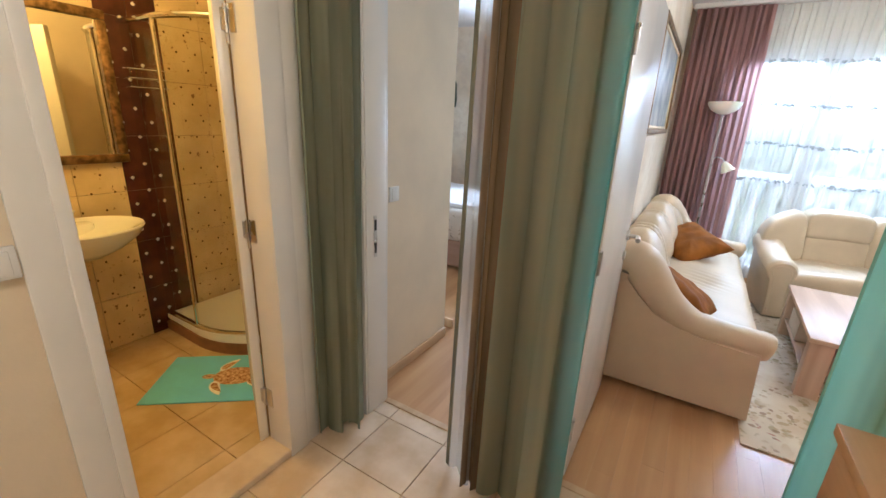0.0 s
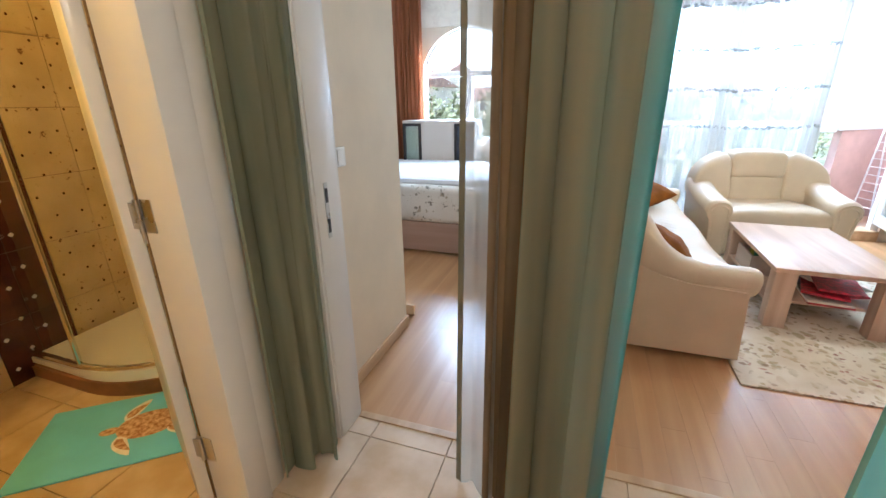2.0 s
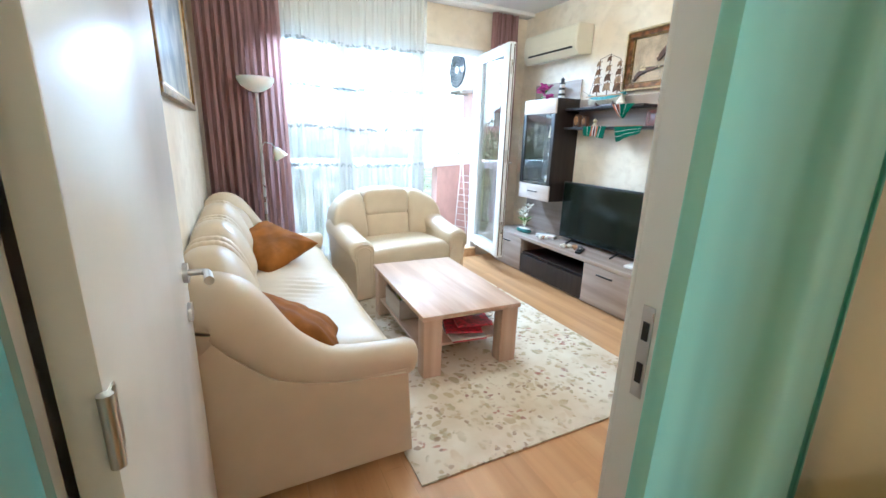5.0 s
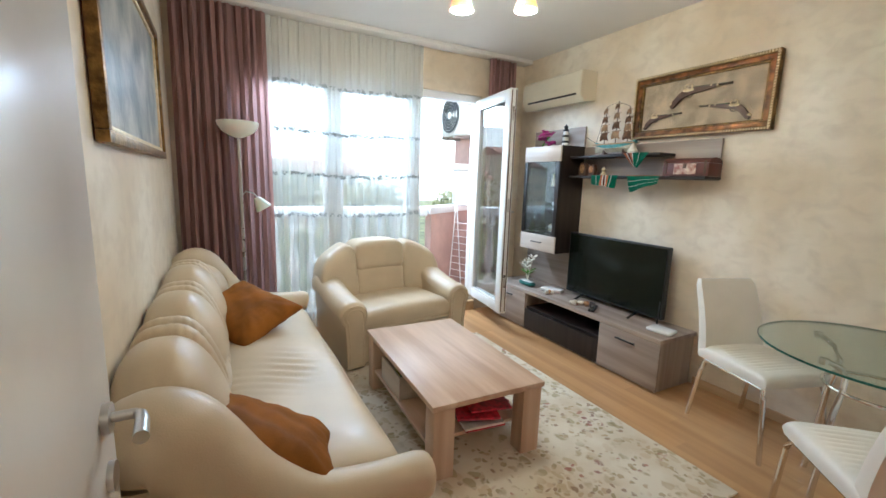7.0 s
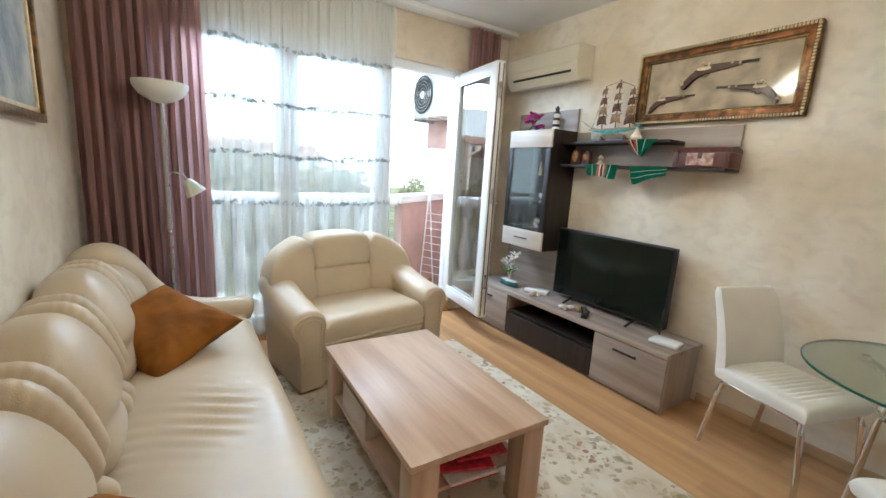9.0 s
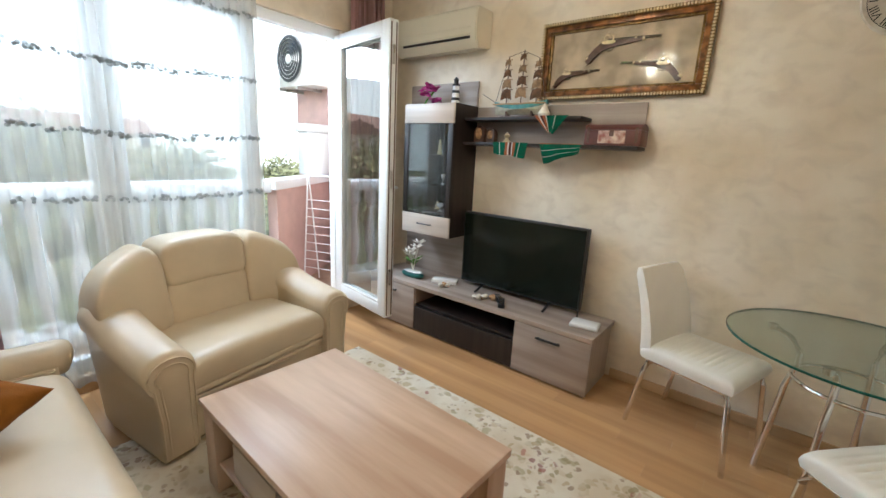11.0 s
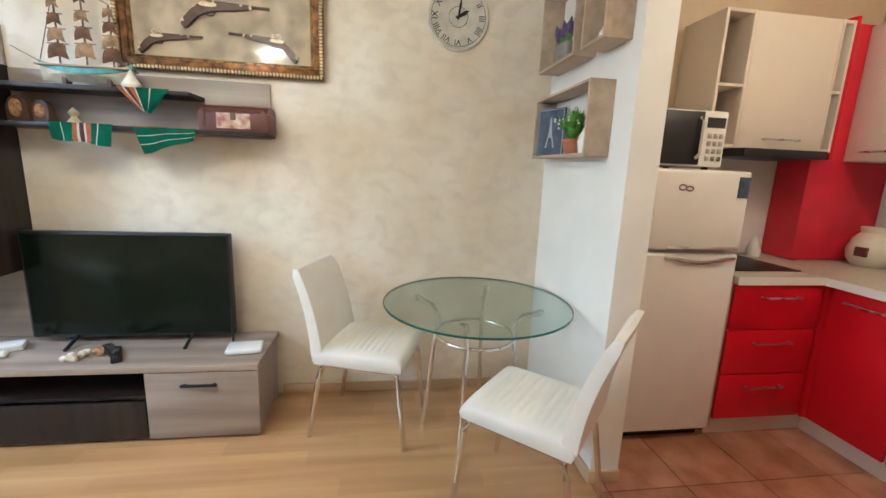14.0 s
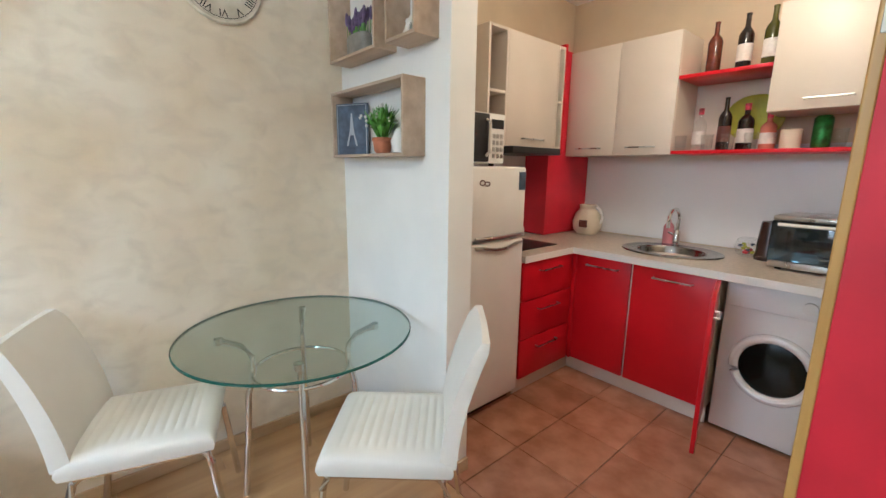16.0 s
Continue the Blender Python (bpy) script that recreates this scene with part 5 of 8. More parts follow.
for k in range(9):
    bm = B(); r = rnd.uniform(0.016, 0.03)
    h = rnd.uniform(0.06, 0.12)
    if k % 2:
        lathe(bm, [(r * 0.8, 0), (r * 0.8, 0.003), (r * 0.12, 0.008), (r * 0.12, h * 0.45), (r * 0.7, h * 0.6), (r * 0.95, h * 0.8), (r * 0.85, h)], (0, 0, 0), 14, caps=False)
    else:
        lathe(bm, [(r * 0.8, 0), (r * 0.9, h * 0.08), (r * 0.55, h * 0.3), (r * 0.75, h * 0.5), (r * 0.3, h * 0.66), (r * 0.42, h * 0.8), (r * 0.3, h * 0.95), (0, h)], (0, 0, 0), 12)
    o = solo("figurine", bm, (SHELL_WHITE, PORCELAIN, GILT_PALE, GLASS)[k % 4], ("small pale porcelain figurine behind the cabinet glass", "small stemmed glass goblet behind the cabinet glass")[k % 2], "figurine", "cabinet figurines", at=(-0.10 - 0.08 * (k % 2), A + 0.09 + 0.09 * (k % 4) + rnd.uniform(-0.02, 0.02), (0.9365, 1.1465, 1.3665)[k // 3]))

bm = B(); box(bm, (-0.018, 1.49, 1.44), (-0.002, 2.655, 1.715), 0.002)
sp = thing("wall_shelf", (0, 0, 0), "grey oak wall panel with two thin dark shelves", "shelf")
part("back_panel", bm, GREY_OAK, sp)
bm = B(); box(bm, (-0.20, 1.80, 1.610), (-0.019, 2.64, 1.628), 0.002)
part("shelf_board", bm, WENGE, sp)
bm = B(); box(bm, (-0.20, 1.47, 1.445), (-0.019, 2.64, 1.463), 0.002)
part("shelf_board", bm, WENGE, sp)
bm = B(); box(bm, (-0.018, 2.665, 1.724), (-0.002, 3.33, 1.90), 0.002)
solo("back_board", bm, GREY_OAK, "grey oak board on the wall above the cabinet", "wall panel", smooth=0)
bm = B(); box(bm, (-0.018, 2.665, SZ + 0.001), (-0.002, 3.34, 0.755), 0.002)
solo("back_board", bm, GREY_OAK, "grey oak board on the wall under the cabinet", "wall panel", smooth=0)
bm = B(); box(bm, (-0.02, 3.14, 0.76), (-0.002, 3.36, 1.70), 0.002)
solo("back_board", bm, WENGE, "dark wenge board beside the wall cabinet", "wall panel", smooth=0)

# model ship
SAIL_DARK = mat("sail_brown", (0.13, 0.065, 0.03), 0.8, var=0.3, scale=40)
ship = thing("model_ship", (-0.12, 2.25, 1.629), "wooden model sailing ship with three masts on a stand", "model ship")
secs = []
for i in range(13):
    u = i / 12
    y = -0.19 + 0.38 * u
    w = 0.042 * math.sin(math.pi * min(1, max(0.02, u * 0.93 + 0.05))) ** 0.6
    top = 0.075 + 0.03 * (2 * u - 1) ** 2
    secs.append([(-w, y, top), (-w * 0.9, y, 0.05), (0, y, 0.022), (w * 0.9, y, 0.05), (w, y, top)])
bm = B(); loft(bm, secs)
part("hull", bm, mat("ship_cream", (0.50, 0.47, 0.36), 0.5, var=0.15, scale=30), ship, "cream lower hull")
secs = []
for i in range(13):
    u = i / 12
    y = -0.192 + 0.384 * u
    w = 0.045 * math.sin(math.pi * min(1, max(0.02, u * 0.93 + 0.05))) ** 0.6 + 0.001
    top = 0.077 + 0.03 * (2 * u - 1) ** 2
    secs.append([(-w, y, top), (-w, y, top - 0.024), (w, y, top - 0.024), (w, y, top)])
bm = B(); loft(bm, secs)
part("strake", bm, mat("ship_teal", (0.10, 0.30, 0.30), 0.5, var=0.2, scale=30), ship, "pale teal upper hull")
bm = B(); box(bm, (-0.045, -0.19, 0.082), (0.045, 0.19, 0.09), 0.003)
part("deck", bm, SKIRT, ship)
bm = B(); box(bm, (-0.02, -0.10, 0), (0.02, -0.085, 0.045)); box(bm, (-0.02, 0.085, 0), (0.02, 0.10, 0.045)); box(bm, (-0.03, -0.13, 0), (0.03, 0.13, 0.008))
part("cradle", bm, GUN_WOOD, ship)
for y, h in ((-0.11, 0.27), (0.0, 0.33), (0.11, 0.30)):
    bm = B(); cyl(bm, (0, y, 0.085), (0, y, 0.085 + h), 0.004, n=8)
    m = part("mast", bm, GUN_WOOD, ship)
    for q in range(4):
        bm = B()
        zc = 0.085 + h * (0.22 + 0.22 * q)
        s = 0.041 - 0.006 * q
        rows = [[bm.verts.new((-0.006 - 0.016 * math.sin(math.pi * i / 6) * math.sin(math.pi * (j + 1) / 8), y + (j / 6 - 0.5) * 2 * s * (1.05 - 0.25 * i / 6), zc + (i / 6 - 0.5) * s * 1.45 + 0.006 * math.cos(math.pi * (j / 3 - 1)))) for j in range(7)] for i in range(7)]
        for i in range(6):
            for j in range(6):
                bm.faces.new((rows[i][j], rows[i][j + 1], rows[i + 1][j + 1], rows[i + 1][j]))
        cyl(bm, (0, y - s * 1.05, zc + s * 0.74), (0, y + s * 1.05, zc + s * 0.74), 0.0025, n=6)
        part("sail", bm, SAIL_DARK if (q + int(y * 10)) % 2 else mat("sail_tan", (0.30, 0.19, 0.10), 0.8, var=0.3, scale=40), m)
bm = B()
for y0, z0, y1, z1 in ((-0.18, 0.10, -0.11, 0.36), (-0.11, 0.36, 0.0, 0.41), (0.0, 0.41, 0.11, 0.385), (0.11, 0.385, 0.19, 0.11), (0.19, 0.10, 0.30, 0.16)):
    tube(bm, ((0, y0, z0), (0, y1, z1)), 0.0018, 5)
part("rigging", bm, GUN_WOOD, ship)

# lighthouse, orchid on cabinet
lh = thing("lighthouse_figure", (-0.15, 2.77, 1.7225), "small black and white lighthouse ornament", "ornament")
bm = B(); lathe(bm, [(0.05, 0), (0.045, 0.012), (0.03, 0.014), (0.022, 0.13)], (0, 0, 0), 16)
part("tower", bm, PORCELAIN, lh)
bm = B(); lathe(bm, [(0.031, 0.03), (0.0295, 0.05)], (0, 0, 0), 16); lathe(bm, [(0.0285, 0.08), (0.0265, 0.10)], (0, 0, 0), 16); lathe(bm, [(0.028, 0.131), (0.028, 0.14), (0.016, 0.142), (0.016, 0.17), (0.02, 0.172), (0.0, 0.195)], (0, 0, 0), 16)
part("band", bm, BLACK, lh)
orc = thing("orchid", (-0.16, 3.03, 1.7225), "magenta artificial orchid flowers lying on the cabinet", "flowers")
rnd = random.Random(3)
for k in range(9):
    bm = B()
    c = Vector((rnd.uniform(-0.05, 0.05), rnd.uniform(-0.08, 0.06), 0.045 + rnd.uniform(0, 0.09)))
    for j in range(5):
        a = j * 1.257 + rnd.random()
        puff(bm, (0, 0, 0), (0.032, 0.021, 0.005), (2, 2), 8, 5, Matrix.Translation(c) @ Euler((rnd.uniform(-0.6, 0.6), rnd.uniform(-0.6, 0.6), a)).to_matrix().to_4x4() @ Matrix.Translation((0.022, 0, 0)))
    part("flower", bm, MAGENTA, orc)
bm = B(); tube(bm, ((0, 0.04, 0.003), (0, -0.01, 0.06), (0, -0.06, 0.10)), 0.006, 6)
part("stem", bm, LEAF, orc)

# chest, cloths, little things on shelves
ch = thing("treasure_chest", (-0.115, 1.615, 1.464), "small dark red wooden chest with pale map print", "chest")
bm = B(); box(bm, (-0.075, -0.155, 0), (0.075, 0.155, 0.085), 0.004); prism(bm, [(-0.075, 0.086)] + [(0.075 * math.cos(math.pi * (1 - k / 8)), 0.086 + 0.035 * math.sin(math.pi * k / 8)) for k in range(1, 8)] + [(0.075, 0.086)], -0.155, 0.155, "y")
part("body", bm, LEATHER_BROWN, ch)
bm = B(); box(bm, (-0.0785, -0.075, 0.012), (-0.0755, 0.075, 0.082), 0.001)
part("print", bm, mat("map_print", (0.30, 0.10, 0.07), 0.5, scale=26, col2=(0.70, 0.58, 0.46), detail=5), ch)
bm = B(); box(bm, (-0.0805, -0.012, 0.05), (-0.079, 0.012, 0.085), 0.001)
part("latch", bm, GUN_WOOD, ch)
for y in (-0.1325, 0.1325):
    bm = B(); box(bm, (-0.0795, y - 0.0075, 0.015), (-0.0755, y + 0.0075, 0.10))
    part("strap", bm, GUN_WOOD, ch)


def shelf_cloth(z, left, right, foot_left, foot_right, stripes, across, label):
    """Woven cloth hanging over a shelf edge; its four corners in (y, drop); stripes run down, or across."""
    e = thing("striped_cloth", (-0.203, (left + right) / 2, z), label, "cloth", "striped cloths")
    mid = (left + right) / 2
    total = sum(q for _, q in stripes)
    a = 0.0

    def at(u, v):
        y = (left + (right - left) * u) * (1 - v) + (foot_left[0] + (foot_right[0] - foot_left[0]) * u) * v
        fall = (foot_left[1] + (foot_right[1] - foot_left[1]) * u) * v
        return (-0.004 - 0.014 * v - 0.007 * v * math.sin(15 * u + 3 * v), y - mid, 0.004 - fall - 0.004 * v * math.sin(9 * u))

    for tone, q in stripes:
        b = a + q / total
        bm = B()
        grid = [[bm.verts.new(at(*((j / 8, a + (b - a) * i / 3) if across else (a + (b - a) * i / 3, j / 8)))) for i in range(4)] for j in range(9)]
        for p, r in zip(grid, grid[1:]):
            for i in range(3):
                bm.faces.new((p[i], p[i + 1], r[i + 1], r[i]))
        bmesh.ops.solidify(bm, geom=list(bm.faces), thickness=0.002)
        part("stripe", bm, tone, e)
        a = b


GC, WC, OC, RC = GREEN_CLOTH, SHELL_WHITE, ORANGE_CLOTH, LEATHER_BROWN
shelf_cloth(1.463, 2.385, 2.125, (2.365, 0.075), (2.135, 0.098), [(GC, 2.2), (WC, 0.2), (GC, 2), (OC, 0.9), (WC, 0.5), (RC, 0.8), (WC, 0.4), (OC, 0.9), (GC, 1.2), (WC, 0.25), (GC, 2.6)], False, "green striped woven cloth hanging over the lower shelf")
shelf_cloth(1.463, 2.045, 1.775, (1.995, 0.125), (1.785, 0.055), [(OC, 0.3), (GC, 2.2), (WC, 0.22), (GC, 2), (WC, 0.22), (GC, 2.2)], True, "green woven cloth hanging crooked over the lower shelf")
shelf_cloth(1.628, 2.095, 1.875, (1.99, 0.100), (1.955, 0.108), [(OC, 0.9), (WC, 0.4), (RC, 0.7), (OC, 0.8), (WC, 0.3), (GC, 2.2), (WC, 0.25), (GC, 3)], False, "green striped cloth hanging from the upper shelf")
for y, r, h in ((2.55, 0.052, 0.115), (2.455, 0.040, 0.10)):
    oc = thing("carved_plaque", (-0.12, y, 1.464), "carved brown wooden plaque with rounded top on the shelf", "ornament", "carved plaques", -12)
    outline = [(-r, 0.0), (r, 0.0)] + [(r * math.cos(math.pi * k / 10), h - r + r * math.sin(math.pi * k / 10)) for k in range(11)]
    bm = B(); prism(bm, outline, -0.018, 0.018, "x", 0.004)
    part("board", bm, GUN_WOOD, oc)
    bm = B(); puff(bm, (-0.019, 0, h * 0.52), (0.008, r * 0.62, r * 0.75), (2.2, 2.2), 16, 10)
    part("carving", bm, mat("carved_tan", (0.34, 0.18, 0.07), 0.6, var=0.45, scale=60, bump=0.4, bscale=90), oc, "tan carved relief")
bm = B(); lathe(bm, [(0.03, 0), (0.025, 0.01), (0.01, 0.03), (0.022, 0.05), (0.0, 0.075)], (0, 0, 0), 12)
solo("bell", bm, GILT_PALE, "little brass bell ornament on the shelf", "ornament", at=(-0.14, 2.32, 1.464))
bm = B(); lathe(bm, [(0.03, 0), (0.04, 0.02), (0.015, 0.06), (0.0, 0.09)], (0, 0, 0), 10)
solo("seashell", bm, SHELL_WHITE, "large pale conch shell on the upper shelf", "shell", at=(-0.15, 2.06, 1.629))

# on the stand: lily boat, shells, remotes, router
lily = thing("lily_ornament", (-0.27, 3.02, SZ + 0.001), "white artificial lilies in a green and white boat", "flowers")
bm = B(); puff(bm, (0, 0, 0.022), (0.05, 0.11, 0.022), (2.2, 3), 20, 10)
part("boat", bm, mat("boat_green", (0.02, 0.12, 0.10), 0.4, var=0.2, scale=20), lily)
bm = B(); puff(bm, (0, 0, 0.046), (0.042, 0.095, 0.006), (2.2, 3), 20, 6)
part("boat_top", bm, PORCELAIN, lily)
for k in range(6):
    a = k * 1.05
    bm = B(); c = Vector((0.03 * math.cos(a), 0.05 * math.sin(a), 0.13 + 0.03 * k))
    for j in range(5):
        b = j * 1.257
        puff(bm, (0, 0, 0), (0.034, 0.012, 0.005), (2, 2), 8, 5, Matrix.Translation(c) @ Euler((0.3, -0.5, b)).to_matrix().to_4x4() @ Matrix.Translation((0.03, 0, 0)))
    tube(bm, ((0, 0, 0.05), tuple(c)), 0.003, 5)
    part("lily", bm, SHELL_WHITE, lily)
bm = B()
for k in range(8):
    a = k * 0.8
    puff(bm, (0, 0, 0), (0.05, 0.012, 0.003), (2, 2), 8, 5, Matrix.Translation((0, 0, 0.10 + 0.005 * k)) @ Euler((0, -0.5, a)).to_matrix().to_4x4() @ Matrix.Translation((0.045, 0, 0)))
part("leaves", bm, LEAF, lily)
rnd = random.Random(12)
for k in range(9):
    bm = B(); r = rnd.uniform(0.014, 0.026)
    lathe(bm, [(r * 0.2, -r * 0.9), (r * 0.8, -r * 0.4), (r, 0), (r * 0.6, r * 0.8), (0.0, r * 1.5)], (0, 0, 0), 10)
    o = solo("seashell", bm, SHELL_WHITE if k % 3 else TURTLE, "small spiral seashell on the television stand", "shell", "seashells")
    y = 2.66 + rnd.uniform(-0.03, 0.05) if k < 3 else 2.35 + rnd.uniform(-0.11, 0.07)
    o.matrix_world = pose(-0.30 + rnd.uniform(-0.04, 0.04), y, SZ + r * 0.95, rnd.uniform(60, 120), 0, rnd.uniform(0, 360))
for a, rz in ((2.17, -60), (2.22, -48)):
    bm = B(); box(bm, (-0.022, -0.085, 0), (0.022, 0.085, 0.02), 0.005)
    e = solo("remote_control", bm, BLACK, "black remote control on the television stand", "remote control", "remote controls", at=(-0.29 + (a - 2.17), a, SZ + 0.001), rz=rz)
    for j in range(6):
        bm = B(); box(bm, (-0.012, -0.06 + 0.02 * j, 0.0195), (0.012, -0.05 + 0.02 * j, 0.0225), 0.002)
        part("button", bm, STEEL, e)
rt = thing("wifi_router", (-0.25, 1.60, SZ + 0.001), "small white router with black antenna", "router", "", 8)
bm = B(); box(bm, (-0.06, -0.085, 0), (0.06, 0.085, 0.028), 0.012, 3)
part("body", bm, PORCELAIN, rt)
bm = B(); tube(bm, ((0.05, 0.06, 0.02), (0.062, 0.065, 0.03), (0.07, 0.065, 0.19)), [0.006, 0.006, 0.005], 8)
part("antenna", bm, BLACK, rt)
bm = B(); box(bm, (-0.045, -0.10, 0), (0.045, 0.10, 0.03), 0.006)
solo("media_player", bm, PORCELAIN, "white box lying beside the television", "device", at=(-0.20, 2.74, SZ + 0.001), rz=25)

# air conditioner
ac = thing("air_conditioner", (-0.002, 2.97, 2.09), "cream wall-mounted air conditioner", "air conditioner")
bm = B(); prism(bm, [(0, 0.02), (-0.15, 0.0), (-0.19, 0.05), (-0.20, 0.12), (-0.19, 0.24), (-0.17, 0.26), (0, 0.26)], -0.38, 0.38, "y", 0.008)
part("casing", bm, CREAM_PLASTIC, ac)
bm = B(); box(bm, (-0.196, -0.33, 0.055), (-0.186, 0.30, 0.072), 0.002)
part("vane_slot", bm, BLACK, ac)
bm = B(); box(bm, (-0.199, -0.33, 0.078), (-0.19, 0.33, 0.088), 0.002); box(bm, (-0.204, -0.33, 0.125), (-0.195, 0.33, 0.131), 0.001)
part("vane", bm, CREAM_PLASTIC, ac)
bm = B()
for k in range(8):
    box(bm, (-0.196, 0.33, 0.10 + 0.014 * k), (-0.15, 0.3805, 0.104 + 0.014 * k))
part("end_grille", bm, CREAM_PLASTIC, ac)

# pistol picture
pf = thing("pistol_picture", (-0.004, 1.695, 1.972), "ornate gilt frame with three antique pistols on linen", "picture")
PW, PH = 0.475, 0.228


def frame_parts(e, w, h, mats, out="-x"):
    s = -1
    steps = ((0.0, 0.022, 0.045, mats[0]), (0.022, 0.052, 0.034, mats[1]), (0.052, 0.066, 0.026, mats[0]))
    for nm, (a, b, d, m) in zip(("outer_moulding", "moulding", "inner_moulding"), steps):
        bm = B()
        for (y0, y1, z0, z1) in ((-w + a, w - a, h - b, h - a), (-w + a, w - a, -h + a, -h + b), (-w + a, -w + b, -h + b, h - b), (w - b, w - a, -h + b, h - b)):
            box(bm, (s * d, y0, z0), (0, y1, z1), 0.004)
        part(nm, bm, m, e)


frame_parts(pf, PW, PH, (GOLD, mat("antique_gold", (0.20, 0.085, 0.025), 0.3, 0.5, var=0.6, scale=22, bump=0.2), GOLD))
bm = B()
for i in range(58):
    t = -PW + 0.012 + i * (2 * PW - 0.024) / 57
    for z in (PH - 0.010, -PH + 0.010):
        puff(bm, (-0.046, t, z), (0.006, 0.0065, 0.009), (2, 2), 8, 6)
for i in range(27):
    t = -PH + 0.02 + i * (2 * PH - 0.04) / 26
    for y in (PW - 0.010, -PW + 0.010):
        puff(bm, (-0.046, y, t), (0.006, 0.009, 0.0065), (2, 2), 8, 6)
part("beading", bm, GILT_PALE, pf)
bm = B(); box(bm, (-0.008, -PW + 0.06, -PH + 0.06), (-0.002, PW - 0.06, PH - 0.06))
part("linen_backing", bm, LINEN, pf)


def pistol(cy, cz, s, flip, tilt):
    e = new("pistol"); e.parent = pf
    e.matrix_local = pose(-0.02, cy, cz, tilt, 0, 0)
    f = flip * s
    stock = [(-0.200, -0.072), (-0.186, -0.086), (-0.168, -0.082), (-0.150, -0.060), (-0.120, -0.036), (-0.085, -0.022), (-0.03, -0.014), (0.06, -0.006), (0.125, 0.002), (0.130, 0.012), (-0.03, 0.012), (-0.08, 0.012), (-0.115, 0.006), (-0.150, -0.018), (-0.182, -0.048)]
    bm = B(); prism(bm, [(y * f, z * s * 1.25) for y, z in stock], -0.012, 0.009, "x", 0.004)
    part("stock", bm, GUN_WOOD, e)
    bm = B(); puff(bm, (0, -0.186 * f, -0.074 * s), (0.013, 0.018 * s, 0.014 * s), (2.2, 2.2), 14, 10)
    part("butt_cap", bm, GILT_PALE, e, "brass butt cap")
    bm = B(); tube(bm, ((0, -0.075 * f, 0.017 * s), (0, 0.02 * f, 0.017 * s), (0, 0.205 * f, 0.015 * s), (0, 0.212 * f, 0.015 * s)), [0.0105 * s, 0.0095 * s, 0.0075 * s, 0.0095 * s], 12)
    part("barrel", bm, GUN_METAL, e)
    bm = B(); cyl(bm, (0, 0.075 * f, 0.013 * s), (0, 0.087 * f, 0.013 * s), 0.012 * s, n=12); cyl(bm, (0, 0.118 * f, 0.011 * s), (0, 0.130 * f, 0.011 * s), 0.0125 * s, n=12)
    part("band", bm, GILT_PALE, e, "brass barrel band")
    bm = B(); puff(bm, (-0.013, -0.07 * f, 0.006 * s), (0.004, 0.042 * s, 0.012 * s), (2.4, 2.4), 16, 8); tube(bm, ((-0.014, -0.085 * f, 0.012 * s), (-0.016, -0.098 * f, 0.032 * s), (-0.015, -0.085 * f, 0.046 * s), (-0.014, -0.068 * f, 0.040 * s)), 0.005 * s, 7); tube(bm, ((-0.014, -0.045 * f, 0.014 * s), (-0.015, -0.042 * f, 0.034 * s), (-0.014, -0.052 * f, 0.042 * s)), 0.005 * s, 7)
    part("lock", bm, GILT_PALE, e, "brass flintlock")
    bm = B(); tube(bm, [(0, (-0.065 + 0.024 * math.cos(a)) * f, (-0.020 + 0.022 * math.sin(a)) * s) for a in [math.pi + k * math.pi / 8 for k in range(9)]], 0.003, 6)
    part("trigger_guard", bm, GUN_METAL, e)


pistol(-0.01, 0.074, 0.98, -1, 1)
pistol(0.245, -0.078, 0.70, -1, -1)
pistol(-0.195, -0.060, 0.80, 1, 4)
bm = B(); box(bm, (-0.030, -PW + 0.055, -PH + 0.055), (-0.028, PW - 0.055, PH - 0.055))
p = part("glass", bm, glass_mat("picture_glass", (0.97, 0.97, 0.96), 0.03, 0.09), pf, "", 0); p.visible_shadow = False

# wall clock
ck = thing("wall_clock", (-0.003, 0.54, 2.105), "round antique-white wall clock with roman numerals", "clock")
bm = B(); lathe(bm, [(0.0, 0), (0.163, 0), (0.165, 0.012), (0.158, 0.02), (0.150, 0.016), (0.0, 0.015)], (0, 0, 0), 48)
p = part("face", bm, mat("clock_face", (0.62, 0.57, 0.46), 0.6, col2=(0.76, 0.71, 0.60), scale=14), ck); p.matrix_local = pose(0, 0, 0, 0, -90, 0)
for k, s in enumerate(("XII", "I", "II", "III", "IIII", "V", "VI", "VII", "VIII", "IX", "X", "XI")):
    a = radians(30 * k)
    cu = bpy.data.curves.new("numeral", "FONT")
    cu.body, cu.size, cu.align_x, cu.align_y, cu.extrude = s, 0.042, "CENTER", "CENTER", 0.0008
    cu.materials.append(BLACK)
    o = new("numeral", cu); o.parent = ck
    o.matrix_local = pose(-0.0185, -0.122 * math.sin(a), 0.122 * math.cos(a), 90, 0, -90) @ pose(0, 0, 0, 0, 0, -30 * k)
for nm, a, ln, w in (("hour_hand", 60, 0.065, 0.006), ("minute_hand", 8, 0.10, 0.004)):
    bm = B(); prism(bm, [(-w, -0.015), (w, -0.015), (w * 1.6, ln * 0.6), (0, ln), (-w * 1.6, ln * 0.6)], 0, 0.002, "z")
    o = part(nm, bm, BLACK, ck); o.matrix_local = pose(-0.023, 0, 0, 90, 0, -90) @ pose(0, 0, 0, 0, 0, -a)
bm = B()
for k in range(2):
    tube(bm, [(-0.018, 0.05 * (1 + k * 1.86) * math.cos(i * math.pi / 24), 0.05 * (1 + k * 1.86) * math.sin(i * math.pi / 24)) for i in range(48)], 0.0012, 4, True)
part("ring", bm, BLACK, ck)

